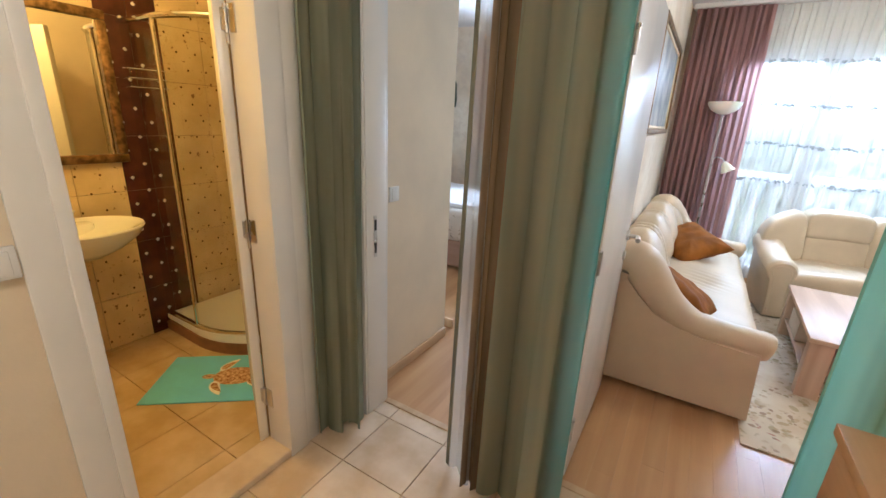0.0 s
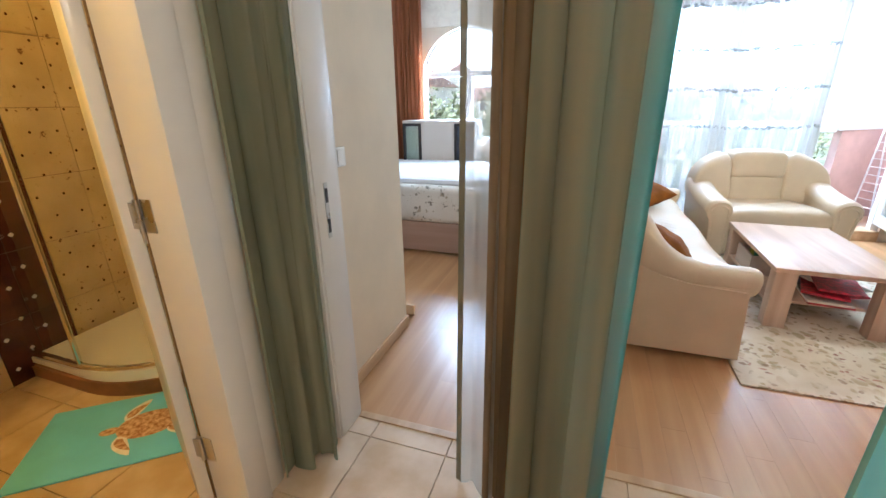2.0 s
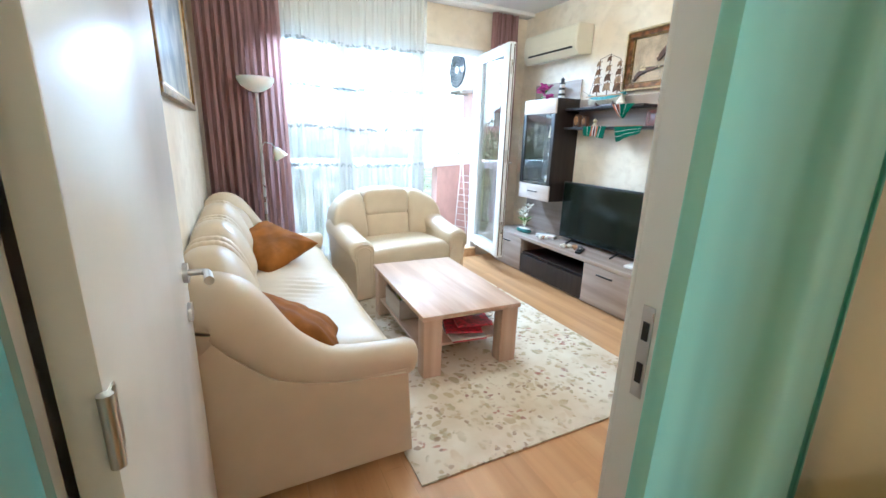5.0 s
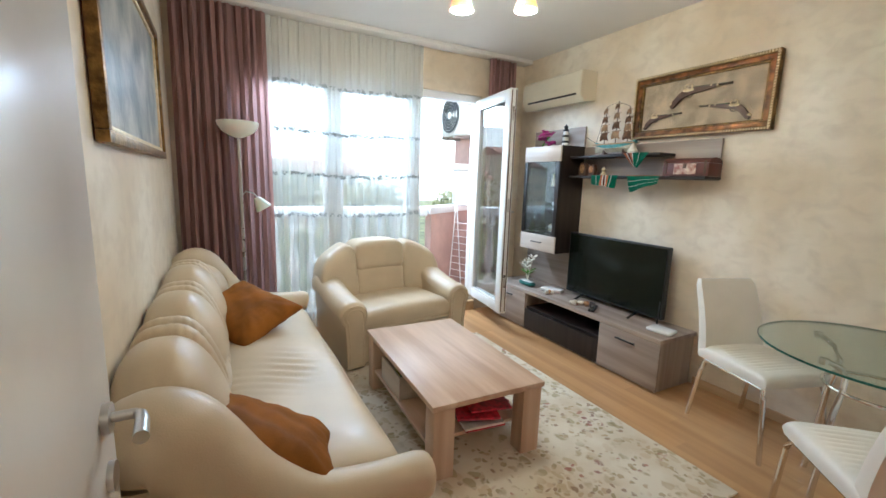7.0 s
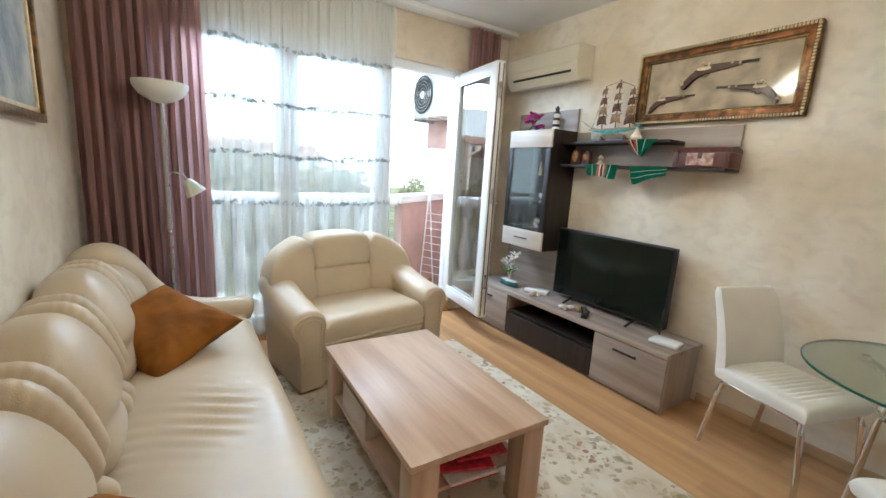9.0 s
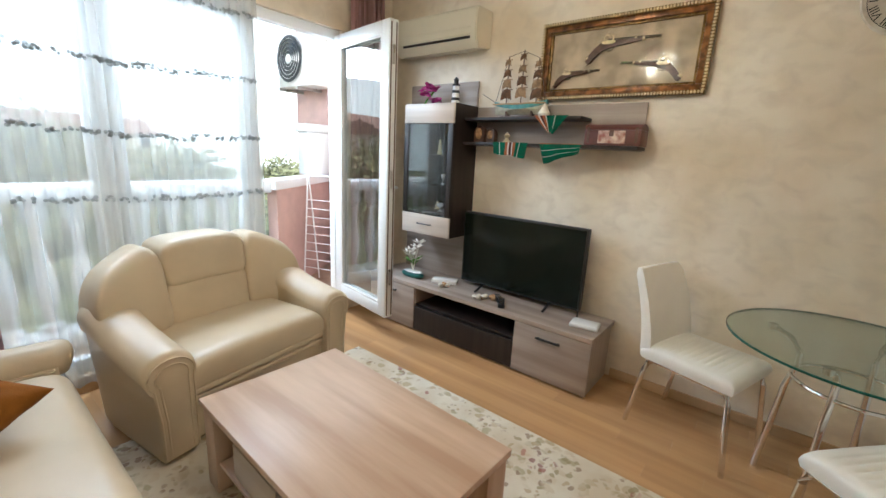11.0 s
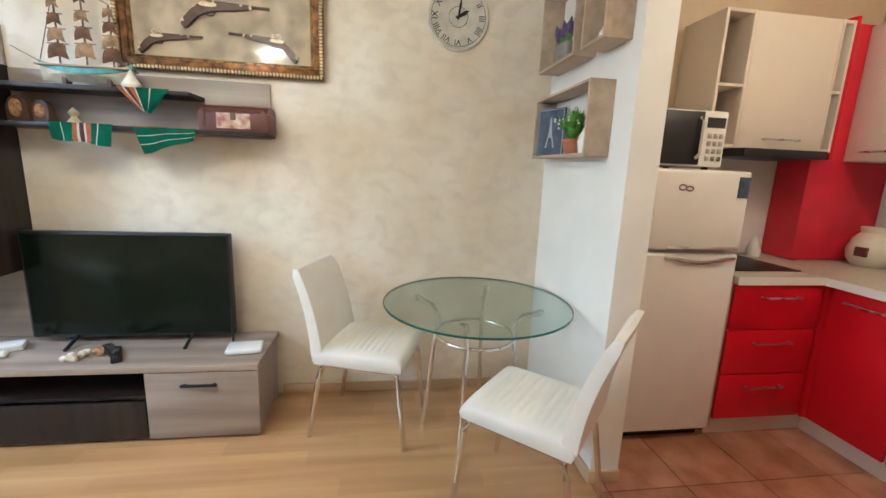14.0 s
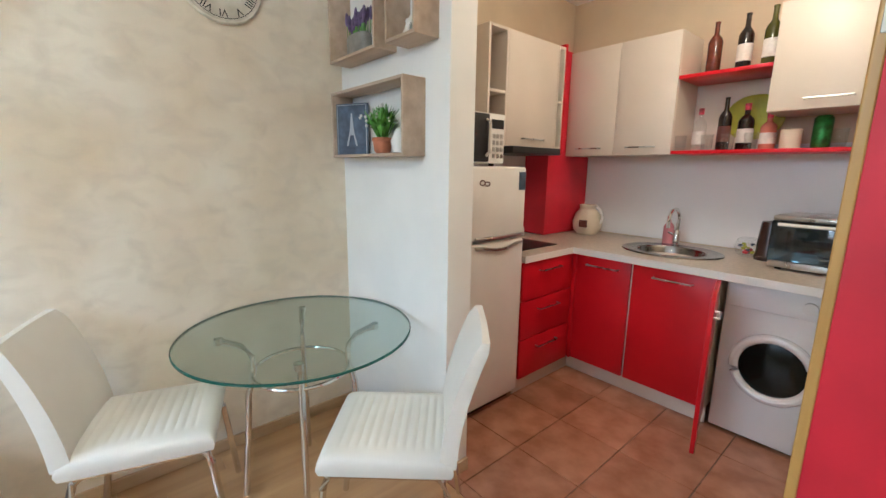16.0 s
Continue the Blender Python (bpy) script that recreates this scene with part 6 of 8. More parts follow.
# painting over the sofa
pt = thing("painting", (SX + 0.003, 2.10, 1.80), "blue-grey landscape painting in a gilt wooden frame", "painting", "", 180)
for nm, a, b, d, m in (("frame", 0.0, 0.035, 0.035, GOLD), ("inner_frame", 0.035, 0.055, 0.022, GILT_PALE)):
    bm = B(); w, h = 0.72, 0.34
    for (q0, q1, z0, z1) in ((-w + a, w - a, h - b, h - a), (-w + a, w - a, -h + a, -h + b), (-w + a, -w + b, -h + b, h - b), (w - b, w - a, -h + b, h - b)):
        box(bm, (-d, q0, z0), (0, q1, z1), 0.004)
    part(nm, bm, m, pt)
bm = B(); box(bm, (-0.012, -0.67, -0.29), (-0.004, 0.67, 0.29))
part("canvas", bm, PAINTING, pt)

# floor lamp
fl = thing("floor_lamp", (-2.78, 3.36, 0), "slim white uplighter floor lamp with reading arm", "floor lamp")
bm = B(); lathe(bm, [(0.13, 0), (0.13, 0.015), (0.03, 0.025), (0.012, 0.04)], (0, 0, 0), 24)
part("base", bm, STEEL, fl)
bm = B(); cyl(bm, (0, 0, 0.03), (0, 0, 1.66), 0.012, n=12)
part("pole", bm, STEEL, fl)
bm = B(); lathe(bm, [(0.02, 1.645), (0.06, 1.66), (0.11, 1.69), (0.138, 1.735), (0.14, 1.76), (0.132, 1.758), (0.10, 1.70), (0.0, 1.67)], (0, 0, 0), 32)
part("shade", bm, OPAL, fl, "white opal glass bowl shade")
bm = B(); tube(bm, ((0, 0, 1.22), (0.03, -0.03, 1.26), (0.08, -0.05, 1.25), (0.11, -0.06, 1.21)), 0.006, 8)
arm = part("reading_arm", bm, STEEL, fl)
bm = B(); lathe(bm, [(0.018, 0.05), (0.03, 0.03), (0.055, -0.03), (0.06, -0.045), (0.054, -0.043), (0.025, 0.025)], (0, 0, 0), 20)
o = part("reading_shade", bm, OPAL, arm); o.matrix_local = pose(0.125, -0.065, 1.175, 0, -30, 0)

# ceiling lamp
cl = thing("ceiling_lamp", (-1.62, 1.91, H), "ceiling lamp with lit opal bell shades", "ceiling lamp")
bm = B(); lathe(bm, [(0.0, -0.03), (0.05, -0.028), (0.06, 0.0)], (0, 0, 0), 24)
part("canopy", bm, GILT_PALE, cl)
for bx, by in ((-1.76, 1.94), (-1.48, 1.76)):
    dx, dy = bx + 1.62, by - 1.91
    bm = B(); tube(bm, ((0, 0, -0.02), (dx * 0.3, dy * 0.3, -0.16), (dx * 0.8, dy * 0.8, -0.20), (dx, dy, -0.22), (dx, dy, -0.26)), 0.008, 8)
    a = part("arm", bm, GILT_PALE, cl)
    bm = B(); lathe(bm, [(0.022, -0.26), (0.035, -0.275), (0.05, -0.32), (0.062, -0.365), (0.058, -0.365), (0.03, -0.28)], (dx, dy, 0), 20)
    part("shade", bm, OPAL, a)
    bm = B(); puff(bm, (dx, dy, -0.335), (0.028, 0.028, 0.038), (2, 2), 16, 10)
    part("bulb", bm, LAMP_GLASS, a)

# curtains
bm = B(); drape(bm, (-3.19, 3.46), (-2.55, 3.50), 0.03, 2.585, 11, 0.035, 1, 0.95)
solo("curtain", bm, MAUVE, "long mauve curtain gathered beside the balcony window", "curtain", "mauve curtains", smooth=60)
bm = B(); drape(bm, (-0.50, 3.50), (-0.20, 3.50), 0.42, 2.585, 6, 0.03, 5, 0.95)
solo("curtain", bm, MAUVE, "mauve curtain gathered behind the open balcony door", "curtain", "mauve curtains", smooth=60)
sh = thing("sheer_curtain", (0, 0, 0), "white sheer curtain with rows of small grey tufts", "curtain")
bm = B(); drape(bm, (-2.60, 3.545), (-1.22, 3.545), 0.06, 2.585, 17, 0.014, 3, 1.0, nz=20)
part("veil", bm, SHEER, sh, smooth=60)
rnd = random.Random(8)
for z in (2.12, 1.75, 1.40, 1.06):
    bm = B()
    x = -2.56
    while x < -1.25:
        low = z + 0.010 * math.sin(5 * x + z) + 0.006 * math.sin(23 * x)
        for _ in range(rnd.choice((2, 3, 4))):
            puff(bm, (x + rnd.uniform(-0.014, 0.014), 3.522 + rnd.uniform(-0.004, 0.004), low + rnd.uniform(-0.016, 0.010)), (rnd.uniform(0.007, 0.012), 0.004, rnd.uniform(0.006, 0.011)), (2, 2), 6, 4)
        x += rnd.choice((0.016, 0.019, 0.022, 0.045))
    tagged(part("tuft_trim", bm, TUFT, sh), kind="stuff")
bm = B(); box(bm, (-3.2, 3.44, 2.59), (-0.02, 3.58, 2.628), 0.006)
solo("curtain_rail", bm, WHITE_GLOSS, "white ceiling-mounted curtain rail", "curtain rail")

# ---- dining corner ----
dt = thing("dining_table", (-0.462, 0.462, 0), "round glass dining table with curved chrome legs", "dining table")
GZ = 0.712
bm = B(); lathe(bm, [(0.0, GZ - 0.009), (0.444, GZ - 0.009), (0.444, GZ), (0.0, GZ)], (0, 0, 0), 64)
p = part("glass_top", bm, GLASS_GREEN, dt, "clear greenish glass top", 30); p.visible_shadow = False
bm = B(); lathe(bm, [(0.4442, GZ - 0.010), (0.4485, GZ - 0.008), (0.4485, GZ - 0.002), (0.4442, GZ + 0.0005)], (0, 0, 0), 64, caps=False)
part("glass_rim", bm, GLASS_EDGE, dt, "dark green polished rim")
for k in range(4):
    a = radians(67 + 90 * k)
    c, s = math.cos(a), math.sin(a)
    pts = [(0.30 * c, 0.30 * s, GZ - 0.022), (0.27 * c, 0.27 * s, GZ - 0.03), (0.22 * c, 0.22 * s, GZ - 0.05), (0.185 * c, 0.185 * s, GZ - 0.10), (0.185 * c, 0.185 * s, GZ - 0.16), (0.21 * c, 0.21 * s, GZ - 0.26), (0.225 * c, 0.225 * s, 0.26), (0.25 * c, 0.25 * s, 0.0)]
    bm = B(); tube(bm, pts, 0.0125, 12)
    lg = part("leg", bm, CHROME, dt)
    bm = B(); cyl(bm, (0.30 * c, 0.30 * s, GZ - 0.034), (0.30 * c, 0.30 * s, GZ - 0.0095), 0.018, n=16)
    part("pad", bm, CHROME, lg)
bm = B(); tube(bm, [(0.19 * math.cos(k * math.pi / 18), 0.19 * math.sin(k * math.pi / 18), 0.545) for k in range(36)], 0.008, 8, True)
part("ring", bm, CHROME, dt)


def dining_chair(at, rz):
    e = thing("dining_chair", at, "white leatherette dining chair with chrome legs and ribbed seat", "chair", "dining chairs", rz)
    # faces +y
    def ribs(x, y):
        inside = 1 / (1 + math.exp((abs(x) - 0.15) / 0.006)) / (1 + math.exp((abs(y + 0.005) - 0.165) / 0.006))
        return inside * (0.007 * abs(math.sin(math.pi * y / 0.031)) - 0.005) + 0.004 * (1 - (x / 0.2) ** 2)
    bm = B(); pad(bm, (0, -0.002, 0.396), 0.208, 0.218, 0.074, 12, 10, 0.3, (24, 110), ribs)
    part("seat", bm, WHITE_LEATHER, e, smooth=60)
    bm = B()
    secs = []
    for j in range(13):
        f = j / 12
        z = 0.43 + 0.415 * f
        y = -0.20 - 0.03 * f - 0.08 * f * f
        w = 0.20 - 0.012 * f * f
        t = 0.028 * (1 - 0.25 * f)
        if j == 12:
            w -= 0.012; t *= 0.6
        secs.append([(-w, y - t, z), (-w - 0.004, y, z), (-w, y + t, z), (-w * 0.5, y + t - 0.006, z), (0, y + t - 0.008, z), (w * 0.5, y + t - 0.006, z), (w, y + t, z), (w + 0.004, y, z), (w, y - t, z), (0, y - t - 0.004, z)])
    loft(bm, secs)
    part("backrest", bm, WHITE_LEATHER, e, smooth=50)
    for sx in (-1, 1):
        bm = B(); tube(bm, ((sx * 0.17, 0.16, 0.395), (sx * 0.185, 0.185, 0.38), (sx * 0.19, 0.20, 0.34), (sx * 0.195, 0.235, 0.0)), 0.0125, 10)
        part("leg", bm, CHROME, e)
        bm = B(); tube(bm, ((sx * 0.17, -0.15, 0.395), (sx * 0.18, -0.185, 0.37), (sx * 0.185, -0.20, 0.32), (sx * 0.195, -0.25, 0.0)), 0.0125, 10)
        part("leg", bm, CHROME, e)
    for sx in (-1, 1):
        bm = B(); tube(bm, ((sx * 0.185, -0.18, 0.388), (sx * 0.185, 0.18, 0.388)), 0.009, 8)
        part("side_rail", bm, CHROME, e)
    for y in (0.17, -0.16):
        bm = B(); tube(bm, ((-0.18, y, 0.388), (0.18, y, 0.388)), 0.009, 8)
        part("crossbar", bm, CHROME, e)
    return e


d1 = dining_chair((-0.315, 0.965, 0), 162)
copy_thing(d1, pose(-0.91, 0.315, 0, 0, 0, -42))


def wall_box(x0, x1, z0, z1, d, label):
    e = thing("box_shelf", (x0, 0.0015, z0), label, "shelf", "box shelves")
    w, h, t = x1 - x0, z1 - z0, 0.012
    for nm, a, b in (("side", (0, 0, 0), (t, d, h)), ("side", (w - t, 0, 0), (w, d, h)), ("bottom", (t, 0, 0), (w - t, d, t)), ("top", (t, 0, h - t), (w - t, d, h))):
        bm = B(); box(bm, a, b, 0.001)
        part(nm, bm, BOX_OAK, e)
    return e


wall_box(-0.695, -0.10, 1.405, 1.705, 0.11, "open oak box shelf with plant and picture")
wall_box(-0.50, -0.10, 1.835, 2.20, 0.11, "open oak box shelf with lavender pot")
wall_box(-0.775, -0.585, 1.83, 2.32, 0.115, "tall open oak box shelf with white coral")
pl = thing("potted_plant", (-0.47, 0.06, 1.4185), "small green plant with white buds in clay pot", "plant")
bm = B(); lathe(bm, [(0.028, 0), (0.036, 0.01), (0.042, 0.05), (0.046, 0.052), (0.046, 0.066), (0.03, 0.064)], (0, 0, 0), 20)
part("pot", bm, TERRACOTTA, pl)
rnd = random.Random(21)
verts, faces = [], []
for k in range(240):
    a, t = rnd.uniform(0, 6.28), rnd.uniform(0.1, 1.0)
    ln = rnd.uniform(0.08, 0.15)
    b0 = Vector((rnd.uniform(-0.02, 0.02), rnd.uniform(-0.015, 0.015), 0.06))
    tip = b0 + Vector((math.cos(a) * t * ln * 0.9, math.sin(a) * t * ln * 0.55, ln * (1.15 - 0.5 * t)))
    tip.y = max(-0.05, tip.y)
    mid = (b0 + tip) / 2 + Vector((0, 0, 0.02))
    side = Vector((-math.sin(a), math.cos(a), 0.2)).normalized() * 0.009
    i = len(verts)
    verts += [b0, mid - side, tip, mid + side]
    faces.append((i, i + 1, i + 2, i + 3))
    if k % 8 == 0:
        bd = B(); puff(bd, tuple(tip), (0.0065, 0.0065, 0.0065), (2, 2), 6, 4)
        part("bud", bd, SHELL_WHITE, pl)
me = bpy.data.meshes.new("leaves"); me.from_pydata([tuple(v) for v in verts], [], faces); me.materials.append(LEAF)
o = new("leaves", me); o.parent = pl
pp = thing("tower_picture", (-0.203, 0.055, 1.4185), "dark blue printed card with a pale tower drawing", "picture", "", 25)
bm = B(); box(bm, (-0.09, 0.0, 0), (0.09, 0.008, 0.235), 0.001)
part("card", bm, BLUE_GREY, pp)
bm = B(); prism(bm, [(-0.032, 0.04), (-0.022, 0.04), (-0.010, 0.09), (0.010, 0.09), (0.022, 0.04), (0.032, 0.04), (0.012, 0.11), (0.003, 0.19), (-0.003, 0.19), (-0.012, 0.11)], 0.0085, 0.010, "y"); box(bm, (-0.084, 0.0085, 0.005), (-0.081, 0.010, 0.23)); box(bm, (0.081, 0.0085, 0.005), (0.084, 0.010, 0.23)); box(bm, (-0.081, 0.0085, 0.227), (0.081, 0.010, 0.23))
part("drawing", bm, mat("pale_print", (0.5, 0.52, 0.55), 0.6), pp)
bm = B(); lathe(bm, [(0.0, 0), (0.03, 0.002), (0.038, 0.05), (0.02, 0.09), (0.012, 0.10)], (0, 0, 0), 18)
solo("white_vase", bm, PORCELAIN, "little white and grey vase in the box shelf", "vase", at=(-0.585, 0.05, 1.4185))
lv = thing("lavender_pot", (-0.29, 0.06, 1.848), "purple artificial lavender in an oval zinc tub", "plant")
bm = B(); puff(bm, (0, 0, 0.045), (0.085, 0.035, 0.045), (2.6, 6), 24, 10)
part("tub", bm, mat("zinc", (0.28, 0.27, 0.24), 0.5, 0.4, var=0.2, scale=20), lv)
bs = B()
for k in range(40):
    x, y = rnd.uniform(-0.075, 0.075), rnd.uniform(-0.02, 0.02)
    h = rnd.uniform(0.035, 0.075)
    tube(bs, ((x, y, 0.07), (x * 1.1, y, 0.07 + h)), 0.002, 4)
    bm = B(); puff(bm, (x * 1.1, y, 0.09 + h), (0.008, 0.008, 0.03), (2, 2), 6, 5)
    part("flower", bm, PURPLE, lv)
part("stems", bs, LEAF, lv)
bm = B()
for k in range(22):
    puff(bm, (rnd.uniform(-0.045, 0.045), rnd.uniform(-0.025, 0.025), 0.012 + rnd.uniform(0, 0.06)), (0.016, 0.010, 0.012), (2, 2), 7, 5)
solo("coral", bm, SHELL_WHITE, "piece of white branching coral in the box shelf", "ornament", at=(-0.68, 0.06, 1.843))

# ---- kitchen ----
fr = thing("fridge", (0, 0, 0), "white two-door fridge freezer with stickers", "fridge")
bm = B(); box(bm, (-0.56, -0.765, 0.03), (-0.03, -0.215, 1.372), 0.01)
part("body", bm, WHITE_GLOSS, fr)
for z0, z1 in ((0.06, 0.985), (1.0, 1.37)):
    bm = B(); box(bm, (-0.612, -0.765, z0), (-0.563, -0.215, z1), 0.014, 3)
    d = part("door", bm, WHITE_GLOSS, fr)
    zz = z1 - 0.02 if z1 < 1.1 else z0 + 0.012
    bm = B(); tube(bm, [(-0.615 - 0.012 * math.sin(math.pi * k / 8), -0.74 + 0.045 * k, zz - 0.02 * (z1 < 1.1) * math.sin(math.pi * k / 8) ** 2) for k in range(9)], 0.008, 8)
    part("grip", bm, STEEL, d)
bm = B(); box(bm, (-0.6145, -0.755, 1.25), (-0.6125, -0.70, 1.345))
part("sticker", bm, BLUE_GREY, fr, "", 0)
bm = B(); tube(bm, [(-0.614, -0.42 - 0.018 * math.cos(k * 0.52), 1.29 + 0.012 * math.sin(k * 0.52)) for k in range(12)], 0.003, 4, True); tube(bm, [(-0.614, -0.455 - 0.018 * math.cos(k * 0.52), 1.285 + 0.010 * math.sin(k * 0.52)) for k in range(12)], 0.003, 4, True)
part("badge", bm, LEATHER_BROWN, fr)
bm = B(); box(bm, (-0.55, -0.75, 0), (-0.05, -0.23, 0.03))
part("foot", bm, BLACK, fr)
mw = thing("microwave", (0, 0, 1.374), "white microwave oven on top of the fridge", "microwave")
bm = B(); box(bm, (-0.53, -0.665, 0.012), (-0.16, -0.24, 0.265), 0.008)
part("casing", bm, WHITE_GLOSS, mw)
bm = B(); box(bm, (-0.542, -0.535, 0.02), (-0.531, -0.245, 0.258), 0.004)
d = part("door", bm, BLACK, mw, "dark glass door")
bm = B(); tube(bm, ((-0.541, -0.515, 0.05), (-0.562, -0.518, 0.07), (-0.562, -0.518, 0.21), (-0.541, -0.515, 0.23)), 0.008, 8)
part("handle", bm, WHITE_GLOSS, d)
bm = B(); box(bm, (-0.5345, -0.65, 0.19), (-0.5305, -0.56, 0.235))
part("display", bm, BLACK, mw)
for r in range(4):
    bm = B()
    for c in range(3):
        box(bm, (-0.534, -0.65 + 0.03 * c, 0.04 + 0.034 * r), (-0.5305, -0.63 + 0.03 * c, 0.062 + 0.034 * r), 0.001)
    part("button", bm, STEEL, mw)
bm = B()
for y in (-0.62, -0.28):
    cyl(bm, (-0.48, y, 0), (-0.48, y, 0.014), 0.015, n=10); cyl(bm, (-0.2, y, 0), (-0.2, y, 0.014), 0.015, n=10)
part("foot", bm, BLACK, mw)


def bar_handle(bm, a, b, off, r=0.005):
    a, b, off = Vector(a), Vector(b), Vector(off)
    tube(bm, (a, a + off, b + off, b), r, 8)


def base_unit(x0, x1, y0, y1, face, fronts, label):
    """Red base unit. face '-x' or '+y'; fronts: (u0, u1, z0, z1, handle z) along the front."""
    e = thing("base_cabinet", (0, 0, 0), label, "cabinet", "kitchen base units")
    bm = B(); box(bm, (x0, y0, 0.10), (x1, y1, 0.835))
    part("carcass", bm, WHITE_LACQ, e)
    for u0, u1, z0, z1, hz in fronts:
        bm = B()
        if face == "-x":
            box(bm, (x0 - 0.019, u0, z0), (x0 - 0.001, u1, z1), 0.002)
        else:
            box(bm, (u0, y1 + 0.001, z0), (u1, y1 + 0.019, z1), 0.002)
        d = part("door" if z1 - z0 > 0.4 else "drawer", bm, RED_LACQ, e)
        m = (u0 + u1) / 2
        hw = min(0.10, (u1 - u0) * 0.3)
        bm = B()
        if face == "-x":
            bar_handle(bm, (x0 - 0.019, m - hw, hz), (x0 - 0.019, m + hw, hz), (-0.025, 0, 0))
        else:
            bar_handle(bm, (m - hw, y1 + 0.019, hz), (m + hw, y1 + 0.019, hz), (0, 0.025, 0))
        part("handle", bm, STEEL, d)
    return e


FX, FY = -0.585, -1.315
base_unit(FX, -0.02, -1.30, -0.785, "-x", [(-1.295, -0.79, 0.60, 0.83, 0.77), (-1.295, -0.79, 0.36, 0.595, 0.53), (-1.295, -0.79, 0.11, 0.355, 0.29)], "red lacquer drawer unit under the hob")
base_unit(-0.98, -0.62, -2.04, FY - 0.02, "+y", [(-0.975, -0.625, 0.11, 0.83, 0.77)], "red lacquer corner base cabinet")
base_unit(-1.43, -0.985, -2.04, FY - 0.02, "+y", [(-1.427, -0.988, 0.11, 0.83, 0.77)], "red lacquer base cabinet under the sink")
dr = thing("cabinet_door", (-1.44, FY + 0.03, 0.11), "red lacquer door standing open before the washing machine", "cabinet door", "", 103)
bm = B(); box(bm, (-0.624, -1.334, 0.11), (-0.606, -1.297, 0.83)); box(bm, (-0.606, -1.334, 0.11), (-0.586, -1.316, 0.83))
solo("corner_filler", bm, RED_LACQ, "red lacquer filler strip in the unit corner", "panel", smooth=0)
bm = B(); box(bm, (0, -0.018, 0), (0.42, 0, 0.72), 0.002)
part("door", bm, RED_LACQ, dr)
bm = B(); bar_handle(bm, (0.30, 0, 0.64), (0.40, 0, 0.64), (0, 0.022, 0))
part("handle", bm, STEEL, dr)
bm = B(); box(bm, (-0.56, -1.30, 0.0), (-0.55, -0.785, 0.099)); box(bm, (-1.43, FY - 0.07, 0.0), (-0.55, FY - 0.06, 0.099)); box(bm, (-0.56, FY - 0.06, 0.0), (-0.55, -1.30, 0.099))
solo("plinth", bm, WHITE_LACQ, "white plinth strip under the kitchen units", "plinth", smooth=0)
bm = B()
box(bm, (-0.615, -1.2705, 0.836), (-0.018, -0.785, 0.874), 0.004)
SKX, SKY = -1.06, -1.64
for a, b in (((-1.94, -2.04), (SKX - 0.19, FY + 0.045)), ((SKX + 0.19, -2.04), (-0.018, FY + 0.045)), ((SKX - 0.19, -2.04), (SKX + 0.19, SKY - 0.17)), ((SKX - 0.19, SKY + 0.17), (SKX + 0.19, FY + 0.045))):
    box(bm, (a[0], a[1], 0.836), (b[0], b[1], 0.874))
wt = thing("worktop", (0, 0, 0), "beige stone-look kitchen worktop with white front edge", "worktop")
part("top", bm, WORKTOP, wt, "", 0)
for a, b in (((-1.94, FY + 0.0455, 0.834), (-0.621, FY + 0.049, 0.8745)), ((-0.6195, FY + 0.0455, 0.834), (-0.6155, -0.785, 0.8745))):
    bm = B(); box(bm, a, b, 0.001)
    part("front_edge", bm, WHITE_GLOSS, wt, "white front edge", 0)
bm = B(); box(bm, (-0.50, -1.26, 0.8742), (-0.06, -0.80, 0.879), 0.002)
solo("hob", bm, BLACK, "black glass built-in hob", "hob")
sk = thing("sink", (SKX, SKY, 0.874), "oval stainless steel sink with round bowl", "sink")
bm = B(); lathe(bm, [(0.03, -0.13), (0.10, -0.13), (0.145, -0.11), (0.16, -0.07), (0.164, -0.01), (0.172, 0.003), (0.18, 0.001), (0.225, 0.003), (0.24, 0.009), (0.248, 0.008), (0.252, 0.001)], (0, 0, 0), 56, caps=False)
for v in bm.verts:
    v.co.x *= 1.13
    v.co.y *= 0.97
part("bowl", bm, SINK_STEEL, sk)
bm = B(); lathe(bm, [(0.0, -0.126), (0.022, -0.126), (0.03, -0.1295), (0.036, -0.1295)], (0, 0, 0), 20, caps=False)
part("drain", bm, BLACK, sk)
tp = thing("kitchen_tap", (-1.00, -1.88, 0.875), "steel swan-neck kitchen tap", "tap")
bm = B(); lathe(bm, [(0.028, 0), (0.028, 0.01), (0.022, 0.015), (0.022, 0.09), (0.016, 0.10)], (0, 0, 0), 18); tube(bm, [(0, 0, 0.09)] + [(-0.005, 0.085 - 0.085 * math.cos(radians(a)), 0.17 + 0.075 * math.sin(radians(a))) for a in range(0, 181, 20)] + [(-0.005, 0.17, 0.13)], 0.011, 10)
part("spout", bm, CHROME, tp)
bm = B(); tube(bm, ((0, 0, 0.06), (0.05, 0.01, 0.085)), 0.007, 8)
part("lever", bm, CHROME, tp)


